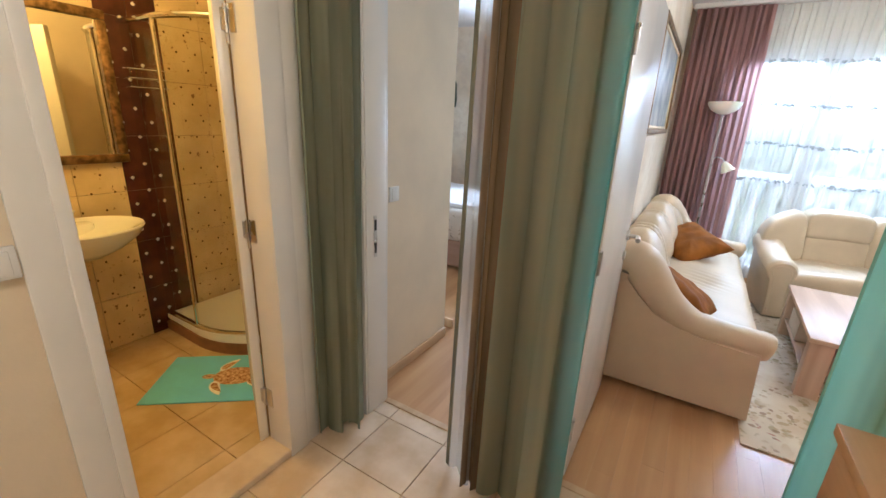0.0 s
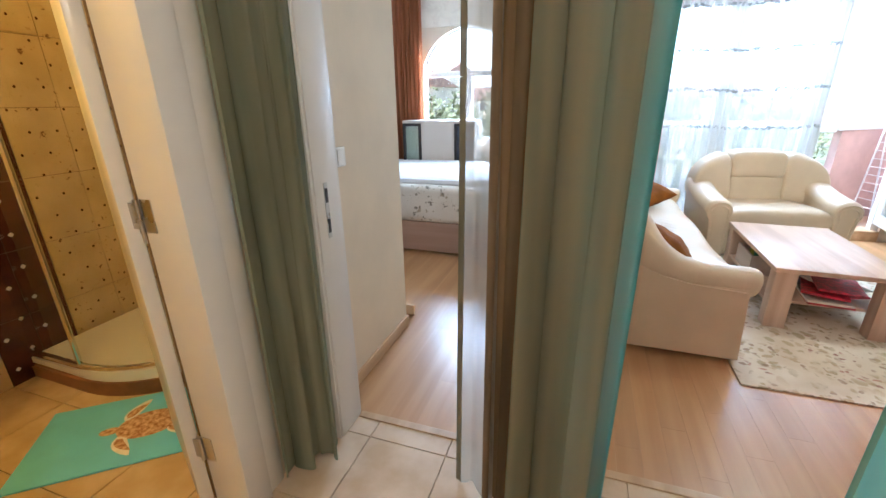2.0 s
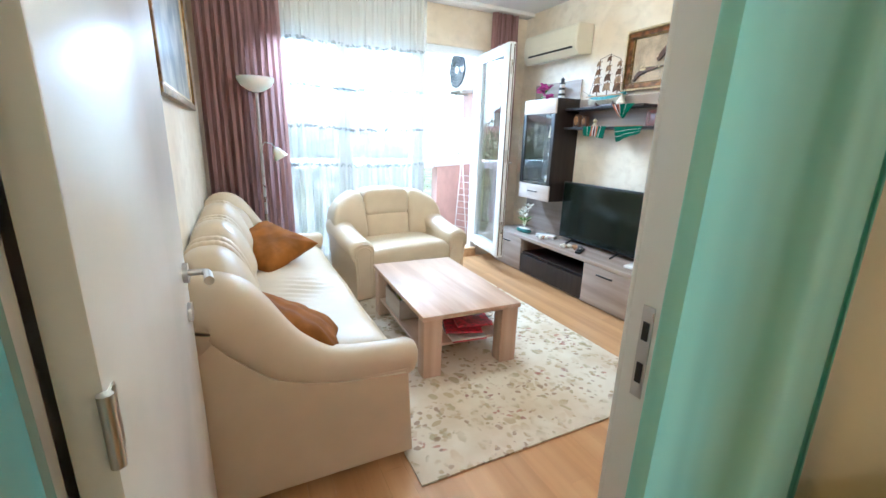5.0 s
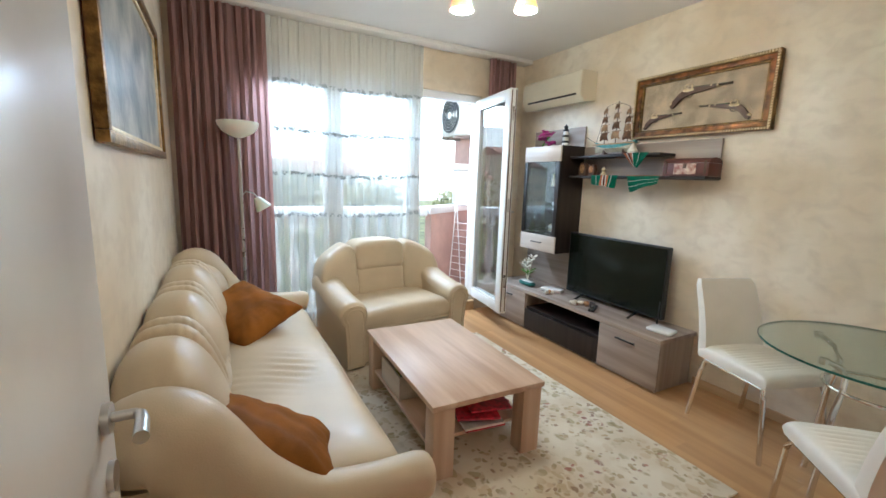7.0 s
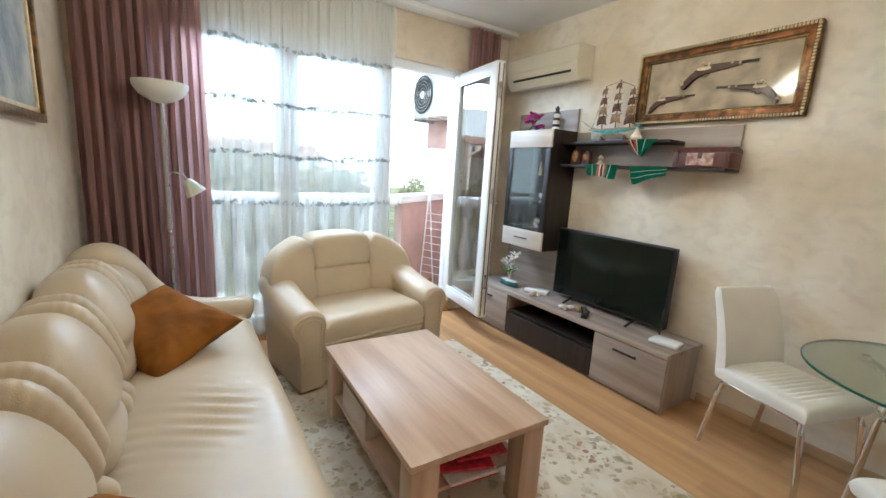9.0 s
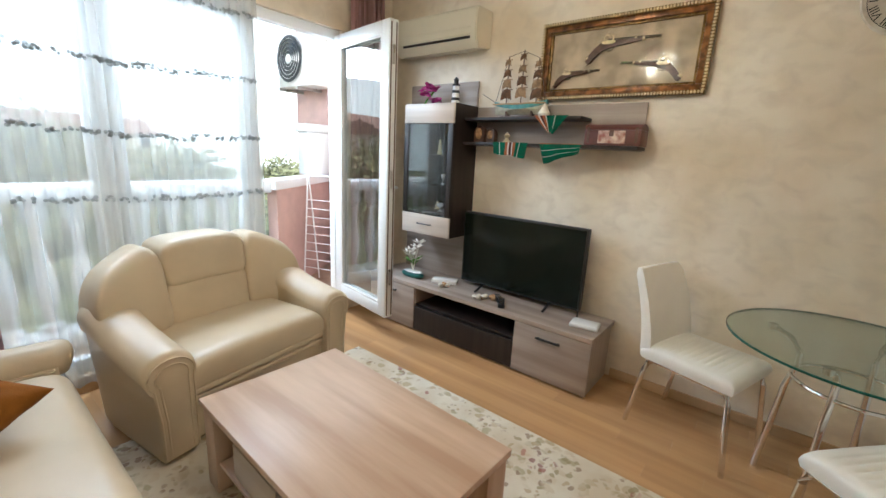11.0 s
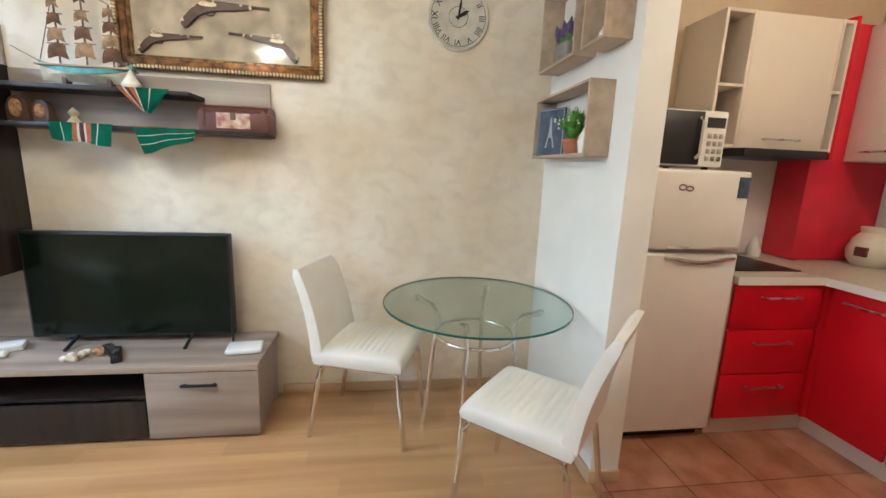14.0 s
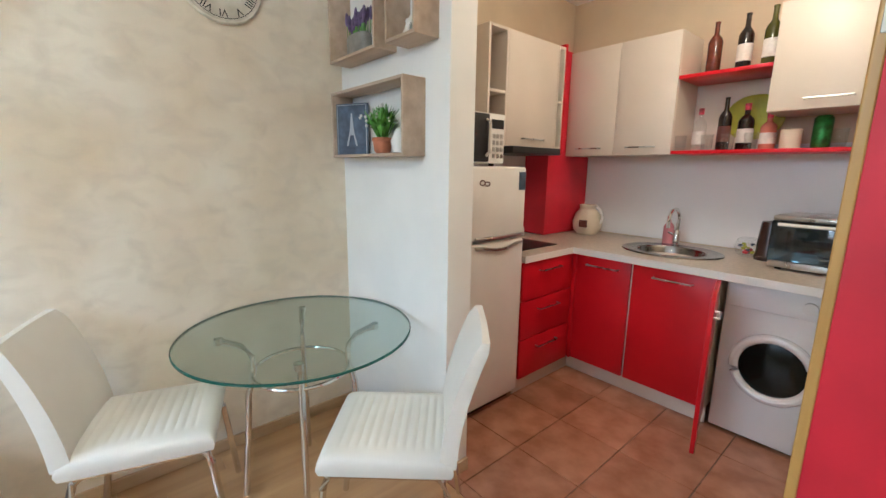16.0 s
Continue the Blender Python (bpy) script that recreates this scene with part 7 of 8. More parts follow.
def bottle(name, at, h, r, glass, label, tagm=None, cap=None, group="bottles", neck=0.62):
    e = thing(name, at, label, "bottle", group)
    bm = B(); lathe(bm, [(r * 0.9, 0), (r, 0.008), (r, h * neck), (r * 0.85, h * (neck + 0.06)), (r * 0.36, h * (neck + 0.15)), (r * 0.33, h * 0.97), (r * 0.38, h * 0.975), (r * 0.38, h)], (0, 0, 0), 20)
    part("body", bm, glass, e)
    if tagm:
        bm = B(); lathe(bm, [(r * 1.012, h * 0.16), (r * 1.012, h * 0.46)], (0, 0, 0), 20, caps=False)
        part("label", bm, tagm, e)
    if cap:
        bm = B(); lathe(bm, [(r * 0.40, h * 0.86), (r * 0.40, h * 1.004), (0, h * 1.006)], (0, 0, 0), 14)
        part("cap", bm, cap, e)
    return e


bottle("soap_bottle", (-0.94, -1.90, 0.875), 0.19, 0.032, mat("pink_soap", (0.62, 0.24, 0.26), 0.25, var=0.1), "clear pink dish soap bottle beside the tap", None, PORCELAIN)
jg = thing("cream_jug", (-0.36, -1.86, 0.875), "round cream ceramic jug with dark label", "jug")
jg.scale = (1.2, 1.2, 1.2)
bm = B(); lathe(bm, [(0.06, 0), (0.085, 0.03), (0.092, 0.075), (0.075, 0.13), (0.05, 0.16), (0.055, 0.185), (0.05, 0.187), (0.045, 0.16)], (0, 0, 0), 28)
part("body", bm, mat("cream_glaze", (0.66, 0.58, 0.44), 0.3, var=0.06, scale=10), jg)
bm = B(); tube(bm, [(-0.055 - 0.045 * math.sin(radians(a)), 0.0, 0.115 - 0.055 * math.cos(radians(a))) for a in range(0, 181, 20)], 0.009, 8)
part("handle", bm, PORCELAIN, jg)
bm = B(); box(bm, (-0.045, 0.074, 0.05), (0.005, 0.094, 0.095), 0.004)
part("label", bm, LEATHER_BROWN, jg)
bm = B(); lathe(bm, [(0.035, 0), (0.04, 0.04), (0.025, 0.09), (0.0, 0.13)], (0, 0, 0), 14)
solo("cream_figurine", bm, PORCELAIN, "small cream figurine at the back of the worktop", "figurine", at=(-0.10, -1.36, 0.875))
ct = thing("candy_jar", (-1.405, -1.83, 0.875), "round glass jar with colourful contents", "jar")
bm = B(); lathe(bm, [(0.03, 0), (0.055, 0.02), (0.065, 0.06), (0.05, 0.10), (0.04, 0.11)], (0, 0, 0), 20)
p = part("jar", bm, GLASS, ct)
rnd = random.Random(31)
for m in (RED_PAPER, PAPER, BLUE_GREY, YELLOW):
    bm = B()
    for _ in range(6):
        a, r = rnd.uniform(0, 6.28), rnd.uniform(0, 0.038)
        puff(bm, (r * math.cos(a), r * math.sin(a), 0.02 + rnd.uniform(0, 0.05)), (0.012, 0.012, 0.009), (2, 2), 6, 4)
    part("sweets", bm, m, ct)
ov = thing("mini_oven", (-1.775, -1.70, 0.875), "small steel countertop oven with wide glass door", "oven", "", -4)
bm = B(); box(bm, (-0.21, -0.17, 0.012), (0.21, 0.155, 0.045), 0.004); box(bm, (-0.21, -0.17, 0.25), (0.21, 0.165, 0.275), 0.008); box(bm, (-0.21, -0.17, 0.045), (0.21, -0.155, 0.25)); box(bm, (-0.21, -0.155, 0.045), (-0.19, 0.15, 0.25)); box(bm, (0.19, -0.155, 0.045), (0.21, 0.15, 0.25))
part("casing", bm, STEEL, ov)
bm = B(); box(bm, (-0.188, -0.153, 0.046), (0.188, -0.150, 0.249)); box(bm, (-0.188, -0.15, 0.12), (0.188, 0.13, 0.124))
part("lining", bm, mat("oven_lining", (0.34, 0.36, 0.36), 0.4, 0.5, var=0.15, scale=12), ov, "grey metal lining and rack")
bm = B(); box(bm, (-0.212, 0.156, 0.048), (0.212, 0.164, 0.248), 0.003)
d = part("door", bm, glass_mat("oven_glass", (0.42, 0.50, 0.52), 0.25), ov, "smoked glass oven door")
bm = B(); bar_handle(bm, (-0.18, 0.164, 0.232), (0.18, 0.164, 0.232), (0, 0.025, 0), 0.008)
part("handle", bm, PVC, d, "pale bar handle")
for x in (-0.17, 0.17):
    for y in (-0.13, 0.12):
        bm = B(); cyl(bm, (x, y, 0), (x, y, 0.013), 0.014, n=10)
        part("foot", bm, BLACK, ov)
kt = thing("kettle", (-1.508, -1.80, 0.875), "dark brown electric kettle standing beside the oven", "kettle", "", -30)
bm = B(); lathe(bm, [(0.0, 0.0), (0.06, 0.0), (0.062, 0.02), (0.056, 0.03), (0.055, 0.10), (0.047, 0.205), (0.044, 0.215), (0.0, 0.222)], (0, 0, 0), 24, caps=False)
part("body", bm, mat("brown_enamel", (0.045, 0.022, 0.016), 0.25, var=0.2, scale=10), kt)
bm = B(); tube(bm, ((-0.045, 0, 0.205), (-0.085, 0, 0.20), (-0.10, 0, 0.16), (-0.095, 0, 0.08), (-0.06, 0, 0.05)), 0.010, 10)
part("handle", bm, BLACK, kt)

wm = thing("washing_machine", (-1.68, -1.36, 0), "white front-loading washing machine", "washing machine")
bm = B(); box(bm, (-0.23, -0.58, 0.02), (0.23, 0, 0.828), 0.01)
part("body", bm, WHITE_GLOSS, wm)
bm = B(); tube(bm, [(0.155 * math.cos(k * math.pi / 18), 0.012, 0.42 + 0.155 * math.sin(k * math.pi / 18)) for k in range(36)], 0.022, 10, True)
d = part("door_ring", bm, WHITE_GLOSS, wm)
bm = B(); lathe(bm, [(0.0, 0.02), (0.08, 0.018), (0.135, 0.004)], (0, 0, 0), 32)
o = part("porthole", bm, SCREEN, d, "dark porthole glass"); o.matrix_local = pose(0, 0.005, 0.42, -90, 0, 0)
bm = B(); box(bm, (-0.22, 0.001, 0.70), (0.22, 0.008, 0.815), 0.003)
part("panel", bm, PORCELAIN, wm)
bm = B(); cyl(bm, (-0.10, 0.008, 0.757), (-0.10, 0.028, 0.757), 0.028, n=20)
part("dial", bm, WHITE_GLOSS, wm)
bm = B(); box(bm, (-0.2, -0.55, 0), (0.2, -0.05, 0.021))
part("foot", bm, BLACK, wm)

KX = -0.315
hu = thing("wall_cupboard", (0, 0, 0), "white lacquer wall cupboard with open end shelves above hob", "cabinet", "kitchen wall cupboards")
for a, b in ((-0.92, -0.75), (-1.50, -1.42)):
    for y in (a, b - 0.016):
        bm = B(); box(bm, (KX, y, 1.50), (-0.016, y + 0.016, 2.165), 0.001)
        part("side", bm, WHITE_LACQ, hu)
    for z in (1.50, 1.80, 2.149):
        bm = B(); box(bm, (KX + 0.001, a + 0.0165, z), (-0.016, b - 0.0165, z + 0.016), 0.001)
        part("end_shelf", bm, WHITE_LACQ, hu)
bm = B(); box(bm, (KX + 0.02, -1.4195, 1.50), (-0.016, -0.9205, 2.165))
part("carcass", bm, WHITE_LACQ, hu)
bm = B(); box(bm, (KX, -1.4185, 1.502), (KX + 0.0185, -0.9215, 2.163), 0.002)
d = part("door", bm, WHITE_LACQ, hu)
bm = B(); bar_handle(bm, (KX, -1.27, 1.55), (KX, -1.07, 1.55), (-0.025, 0, 0))
part("handle", bm, STEEL, d)
bm = B(); box(bm, (KX - 0.06, -1.419, 1.455), (-0.02, -0.921, 1.498), 0.004)
solo("cooker_hood", bm, BLACK, "slim black cooker hood under the wall cupboard", "cooker hood")
bm = B(); box(bm, (KX + 0.003, -1.528, 1.46), (-0.24, -1.505, 2.19), 0.002)
solo("red_filler_panel", bm, RED_LACQ, "red upright filler panel between wall cupboards", "panel", smooth=0)
for y, z in ((-0.84, 1.517), (-0.83, 1.817), (-1.46, 1.517), (-1.46, 1.817)):
    bm = B(); lathe(bm, [(0.02, 0), (0.025, 0.03), (0.018, 0.06), (0.022, 0.075)], (0, 0, 0), 12)
    solo("spice_jar", bm, (GILT_PALE, PORCELAIN)[z > 1.6], "small jar on the open end shelf", "jar", "spice jars", at=(-0.20, y, z))
CY = -1.71


def cupboard(x0, x1, z0, z1, doors, label):
    e = thing("wall_cupboard", (0, 0, 0), label, "cabinet", "kitchen wall cupboards")
    bm = B(); box(bm, (x0, -2.045, z0), (x1, CY - 0.02, z1))
    part("carcass", bm, WHITE_LACQ, e)
    n = doors
    for k in range(n):
        a, b = x0 + (x1 - x0) * k / n + 0.0015, x0 + (x1 - x0) * (k + 1) / n - 0.0015
        bm = B(); box(bm, (a, CY - 0.0195, z0 + 0.001), (b, CY, z1 - 0.001), 0.002)
        d = part("door", bm, WHITE_LACQ, e)
        m = (a + b) / 2
        bm = B(); bar_handle(bm, (m - 0.09, CY, z0 + 0.05), (m + 0.09, CY, z0 + 0.05), (0, 0.025, 0))
        part("handle", bm, STEEL, d)


cupboard(-0.965, -0.222, 1.46, 2.18, 2, "white lacquer double wall cupboard with bar handles")
cupboard(-1.90, -1.42, 1.67, 2.20, 1, "white lacquer wall cupboard above the bottle shelf")
bs = thing("bottle_shelf", (0, 0, 0), "red open wall shelf holding bottles and glasses", "shelf")
for z, x0 in ((1.462, -1.90), (1.90, -1.419)):
    bm = B(); box(bm, (x0, -2.04, z), (-0.967, CY - 0.002, z + 0.02), 0.002)
    part("shelf_board", bm, RED_LACQ, bs)
bm = B(); box(bm, (-1.419, -2.0415, 1.4825), (-0.967, -2.036, 1.899))
part("back_panel", bm, WHITE_LACQ, bs)
for x, h, g, t, lab in ((-1.10, 0.29, BOTTLE_BROWN, None, "tall textured brown bottle on the upper red shelf"), (-1.25, 0.30, BOTTLE_DARK, PAPER, "dark wine bottle with white label on the upper shelf"), (-1.37, 0.31, BOTTLE_GREEN, PAPER, "olive green wine bottle on the upper shelf")):
    bottle("bottle", (x, -1.84, 1.9205), h, 0.037, g, lab, t)
for x, h, r, g, t, c, lab in ((-1.075, 0.25, 0.036, GLASS, PAPER, RED_PAPER, "clear spirit bottle with red cap and white label"), (-1.205, 0.30, 0.034, BOTTLE_DARK, LEATHER_BROWN, None, "slim dark wine bottle with brown label"), (-1.30, 0.26, 0.040, BOTTLE_DARK, PAPER, RED_PAPER, "dark bottle with pale label and red cap"), (-1.41, 0.20, 0.038, mat("rose_glass", (0.55, 0.18, 0.12), 0.15), PAPER, RED_PAPER, "squat rose bottle with red cap")):
    bottle("bottle", (x, -1.83 - 0.04 * (x < -1.25), 1.4825), h, r, g, lab, t, c)
bm = B(); lathe(bm, [(0.046, 0), (0.047, 0.098), (0.043, 0.102)], (0, 0, 0), 24)
solo("cream_mug", bm, mat("mug_cream", (0.66, 0.58, 0.45), 0.35, var=0.05), "broad cream mug on the red shelf", "mug", at=(-1.52, -1.83, 1.4825))
bm = B(); lathe(bm, [(0.035, 0), (0.04, 0.01), (0.04, 0.15), (0.03, 0.165)], (0, 0, 0), 20)
solo("green_can", bm, mat("can_green", (0.03, 0.16, 0.03), 0.3, 0.5, var=0.4, scale=40), "green drinks can on the red shelf", "can", at=(-1.64, -1.85, 1.4825))
for x in (-1.0, -1.145, -1.25, -1.36, -1.72, -1.83):
    bm = B(); lathe(bm, [(0.028, 0), (0.033, 0.09), (0.031, 0.09), (0.026, 0.006)], (0, 0, 0), 18)
    solo("drinking_glass", bm, GLASS, "clear drinking glass on the red shelf", "glass", "drinking glasses", at=(x, -1.76, 1.4825))
bm = B(); puff(bm, (0, 0, 0), (0.15, 0.012, 0.13), (2.2, 2.2), 32, 14)
o = solo("green_platter", bm, YELLOW, "yellow-green oval platter standing behind bottles", "platter", at=(-1.30, -2.015, 1.68))
sw = thing("light_switch", (-2.02, 0.0125, 1.63), "white double light switch on the red wall", "switch")
bm = B(); box(bm, (-0.075, 0, -0.042), (0.075, 0.010, 0.042), 0.003)
part("plate", bm, PORCELAIN, sw)
bm = B(); box(bm, (-0.065, 0.010, -0.03), (-0.005, 0.015, 0.03), 0.002); box(bm, (0.005, 0.010, -0.03), (0.065, 0.015, 0.03), 0.002)
part("rocker", bm, WHITE_GLOSS, sw)

# ---- hall ----
ds = thing("dresser", (0, 0, 0), "brown oak hall dresser with black handles", "dresser")
DX0, DX1, DY0, DY1, DZ = -2.48, -2.04, -1.30, -0.36, 0.87
bm = B(); box(bm, (DX0 - 0.01, DY0 - 0.01, DZ - 0.03), (DX1, DY1 + 0.01, DZ), 0.003)
part("top", bm, DRESS_OAK, ds)
bm = B(); box(bm, (DX0 + 0.02, DY0, 0.0), (DX1, DY1, DZ - 0.031), 0.002)
part("body", bm, DRESS_OAK, ds)
for k in range(3):
    z0 = 0.06 + 0.262 * k
    bm = B(); box(bm, (DX0, DY0 + 0.004, z0), (DX0 + 0.019, DY1 - 0.004, z0 + 0.246), 0.003)
    d = part("drawer", bm, DRESS_OAK, ds)
    bm = B(); box(bm, (DX0 - 0.022, -0.985, z0 + 0.205), (DX0 - 0.012, -0.64, z0 + 0.228), 0.004); box(bm, (DX0 - 0.013, -0.96, z0 + 0.21), (DX0 - 0.0005, -0.945, z0 + 0.223)); box(bm, (DX0 - 0.013, -0.68, z0 + 0.21), (DX0 - 0.0005, -0.665, z0 + 0.223))
    part("handle", bm, BLACK, d, "black bar handle")
bm = B(); hang(bm, (-4.195, -0.40), (-4.055, -0.19), 0.02, 2.42, 2.6, 0.036, 2, 0.92)
solo("door_curtain", bm, SHADED_SATIN, "teal satin door curtain in the corner, warm hall shade in its colour", "curtain", "door curtains", smooth=60)
mc = thing("door_curtain", (0, 0, 0), "teal satin curtain, hall shade in its colour, sheer striped edge between doorways", "curtain", "door curtains")
bm = B(); hang(bm, (-3.40, -0.25), (-3.105, -0.235), 0.02, 2.42, 2.1, 0.052, 7, 1.08, 150)
part("satin", bm, SHADED_TEAL, mc, smooth=60)
bm = B(); hang(bm, (-3.475, -0.245), (-3.385, -0.255), 0.02, 2.42, 1.4, 0.030, 12, 1.05, 60)
part("brown_band", bm, BROWN_BAND, mc, "brown satin band", smooth=60)
# unseen backing layer added so daylight shines through only at the right edge
bm = B(); hang(bm, (-3.46, -0.165), (-3.165, -0.16), 0.03, 2.42, 3.4, 0.016, 5, 1.0)
part("backlight_stop", bm, BROWN_BAND, mc, smooth=60)
bm = B(); hang(bm, (-3.56, -0.21), (-3.465, -0.25), 0.02, 2.42, 0.9, 0.005, 4, 1.5, 40)
part("organza_edge", bm, ORGANZA, mc, "see-through pale brown organza edge", smooth=60)
bm = B(); loft(bm, [[(x - 0.008, -0.209, z), (x - 0.008, -0.206, z), (x + 0.010, -0.210, z), (x + 0.010, -0.213, z)] for x, z in ((-3.556, 2.42), (-3.563, 1.7), (-3.570, 1.0), (-3.580, 0.02))])
part("hem", bm, HEM, mc, "dark olive hem of the organza", smooth=60)
bm = B(); hang(bm, (-2.47, -0.20), (-2.10, -0.22), 0.02, 2.42, 2.2, 0.050, 9, 0.98, 130)
solo("door_curtain", bm, LIT_TEAL, "teal satin door curtain beside the dresser, coloured pale as lit", "curtain", "door curtains", smooth=60)
bm = B(); cyl(bm, (-4.18, -0.22, 2.44), (-2.05, -0.22, 2.44), 0.012, n=12)
solo("curtain_rod", bm, GILT_PALE, "thin brass curtain rod above the doorways", "curtain rod")
bm = B(); box(bm, (-0.012, -0.04, -0.04), (0, 0.04, 0.04), 0.004); box(bm, (-0.017, -0.025, -0.03), (-0.012, 0.025, 0.03), 0.002)
o = solo("light_switch", bm, PORCELAIN, "white light switch on the bedroom wall", "switch", at=(-4.2185, 0.20, 1.11), rz=180)

bm = B(); box(bm, (-0.012, -0.04, -0.04), (0, 0.04, 0.04), 0.004); box(bm, (-0.017, -0.025, -0.03), (-0.012, 0.025, 0.03), 0.002)
solo("light_switch", bm, PORCELAIN, "white light switch beside the bathroom doorway", "switch", at=(-4.2045, -1.285, 1.135), rz=180)

# ---- bathroom ----
bmx = thing("bath_mat", (-5.02, -0.40, 0.0005), "turquoise bath mat with a brown sea turtle", "bath mat", "", 39)
bm = B(); box(bm, (-0.33, -0.225, 0), (0.33, 0.225, 0.010), 0.004)
part("mat_pad", bm, TURQ, bmx)
bm = B(); puff(bm, (0.09, 0.0, 0.011), (0.12, 0.085, 0.003), (2.2, 2), 24, 6)
part("turtle_shell", bm, TURTLE, bmx)
bm = B(); puff(bm, (-0.055, 0.0, 0.011), (0.042, 0.024, 0.002), (2, 2), 12, 5)
part("turtle_head", bm, TURTLE, bmx)


def flipper(cx, cy, sy, ln, w):
    """Swept flipper: a pale border with a brown middle laid on it."""
    for nm, k, z, m in (("flipper_edge", 1.0, 0.0102, SHELL_WHITE), ("flipper", 0.66, 0.0122, TURTLE)):
        lead, trail = [], []
        for i in range(9):
            t = i / 8
            bend = 0.45 * ln * t * t
            half = k * w * math.sin(math.pi * (0.12 + 0.86 * t)) ** 0.7
            lead.append((cx - half + bend, cy + sy * ln * (t * k + (1 - k) * 0.4)))
            trail.append((cx + half + bend, cy + sy * ln * (t * k + (1 - k) * 0.4)))
        bm = B(); prism(bm, lead + trail[::-1], z, z + 0.0015, "z")
        part(nm, bm, m, bmx)


for sy in (-1, 1):
    flipper(0.0, sy * 0.05, sy, 0.125, 0.030)
    flipper(0.185, sy * 0.045, sy, 0.060, 0.018)
st = thing("shower_cabin", (-5.84, 0.66, 0), "quarter-round shower cabin with brown tray and glass doors", "shower")
R = 0.94


def qr(r, n=14):
    return [(0.0, -r)] + [((r - 0.55) + 0.55 * math.cos(radians(-90 + 90 * i / n)), -(r - 0.55) + 0.55 * math.sin(radians(-90 + 90 * i / n))) for i in range(n + 1)] + [(r, 0.0)]


bm = B(); prism(bm, [(0, 0)] + qr(R), 0.0, 0.075, "z", 0.008)
part("tray", bm, mat("tray_brown", (0.22, 0.10, 0.035), 0.4, var=0.2, scale=10), st, "brown tiled tray step")
bm = B(); prism(bm, [(0.01, -0.01)] + [(x * 0.985 + 0.005, y * 0.985 - 0.005) for x, y in qr(R)], 0.0755, 0.13, "z", 0.012)
part("tray_rim", bm, PORCELAIN, st)
for z in (0.14, 1.95):
    bm = B(); tube(bm, [(x, y, z) for x, y in qr(R - 0.02)], 0.016, 8)
    part("rail", bm, CHROME, st)
bm = B(); loft(bm, [[(x, y, z) for x, y in qr(R - 0.02)] for z in (0.14, 1.95)], close=False)
bmesh.ops.solidify(bm, geom=list(bm.faces), thickness=0.006)
p = part("glass", bm, GLASS_BATH, st, "clear curved shower glass"); p.visible_shadow = False
pts = qr(R - 0.02)
for k in (1, 8, 15):
    bm = B(); cyl(bm, (pts[k][0], pts[k][1], 0.14), (pts[k][0], pts[k][1], 1.95), 0.012, n=10)
    part("profile", bm, CHROME, st)
bm = B(); tube(bm, ((0.45, -0.015, 0.95), (0.45, -0.06, 0.95), (0.58, -0.06, 0.95), (0.58, -0.015, 0.95)), 0.016, 10); cyl(bm, (0.30, -0.01, 1.30), (0.30, -0.06, 1.30), 0.02, n=14); tube(bm, ((0.30, -0.05, 1.30), (0.24, -0.08, 1.24), (0.20, -0.09, 1.2)), 0.012, 10)
part("mixer", bm, CHROME, st)
mr = thing("bathroom_mirror", (-5.848, -0.66, 1.58), "rectangular mirror in a gilt wooden frame", "mirror")
bm = B(); w, h = 0.33, 0.41
for (q0, q1, z0, z1) in ((-w, w, h - 0.05, h), (-w, w, -h, -h + 0.05), (-w, -w + 0.05, -h + 0.05, h - 0.05), (w - 0.05, w, -h + 0.05, h - 0.05)):
    box(bm, (0, q0, z0), (0.03, q1, z1), 0.008)
part("frame", bm, GOLD, mr)
bm = B(); box(bm, (0.004, -w + 0.045, -h + 0.045), (0.010, w - 0.045, h - 0.045))
part("mirror_glass", bm, MIRROR, mr, "", 0)
ws = thing("washbasin", (-5.845, -0.70, 0.70), "white ceramic wall-hung washbasin", "washbasin")
bm = B(); lathe(bm, [(0.06, 0.0), (0.15, 0.05), (0.22, 0.11), (0.25, 0.165), (0.245, 0.175), (0.21, 0.16), (0.12, 0.08), (0.0, 0.06)], (0.26, 0, 0), 40)
for v in bm.verts:
    v.co.y *= 1.1
part("bowl", bm, PORCELAIN, ws)
bm = B(); box(bm, (0.0, -0.10, 0.03), (0.12, 0.10, 0.16), 0.02)
part("bracket", bm, PORCELAIN, ws)
bm = B(); tube(bm, ((0.06, 0, 0.16), (0.06, 0, 0.23), (0.09, 0, 0.25), (0.16, 0, 0.24)), 0.012, 10)
part("tap", bm, CHROME, ws)
bsk = thing("shower_basket", (-5.80, -0.20, 1.60), "chrome wire basket hanging on the tiles", "basket")
bm = B()
for z in (0.0, 0.05, 0.10):
    tube(bm, ((-0.04, -0.10, z), (0.07, -0.10, z), (0.07, 0.10, z), (-0.04, 0.10, z)), 0.004, 6)
for k in range(7):
    tube(bm, ((-0.04, -0.09 + 0.03 * k, 0.0), (0.07, -0.09 + 0.03 * k, 0.0), (0.07, -0.09 + 0.03 * k, 0.10)), 0.003, 6)
part("wires", bm, CHROME, bsk)

# ---- bedroom ----
bd = thing("bed", (0, 0, 0), "double bed with white flowered quilt and pale wooden base", "bed")
bm = B(); box(bm, (-6.2, 2.06, 0.02), (-3.75, 3.4, 0.30), 0.01)
part("base", bm, BED_BASE, bd)
bm = B(); box(bm, (-6.2, 2.02, 0.301), (-3.72, 3.38, 0.63), 0.06, 4)
part("mattress", bm, BED_FLOWER, bd, "cream flowered quilt edge")
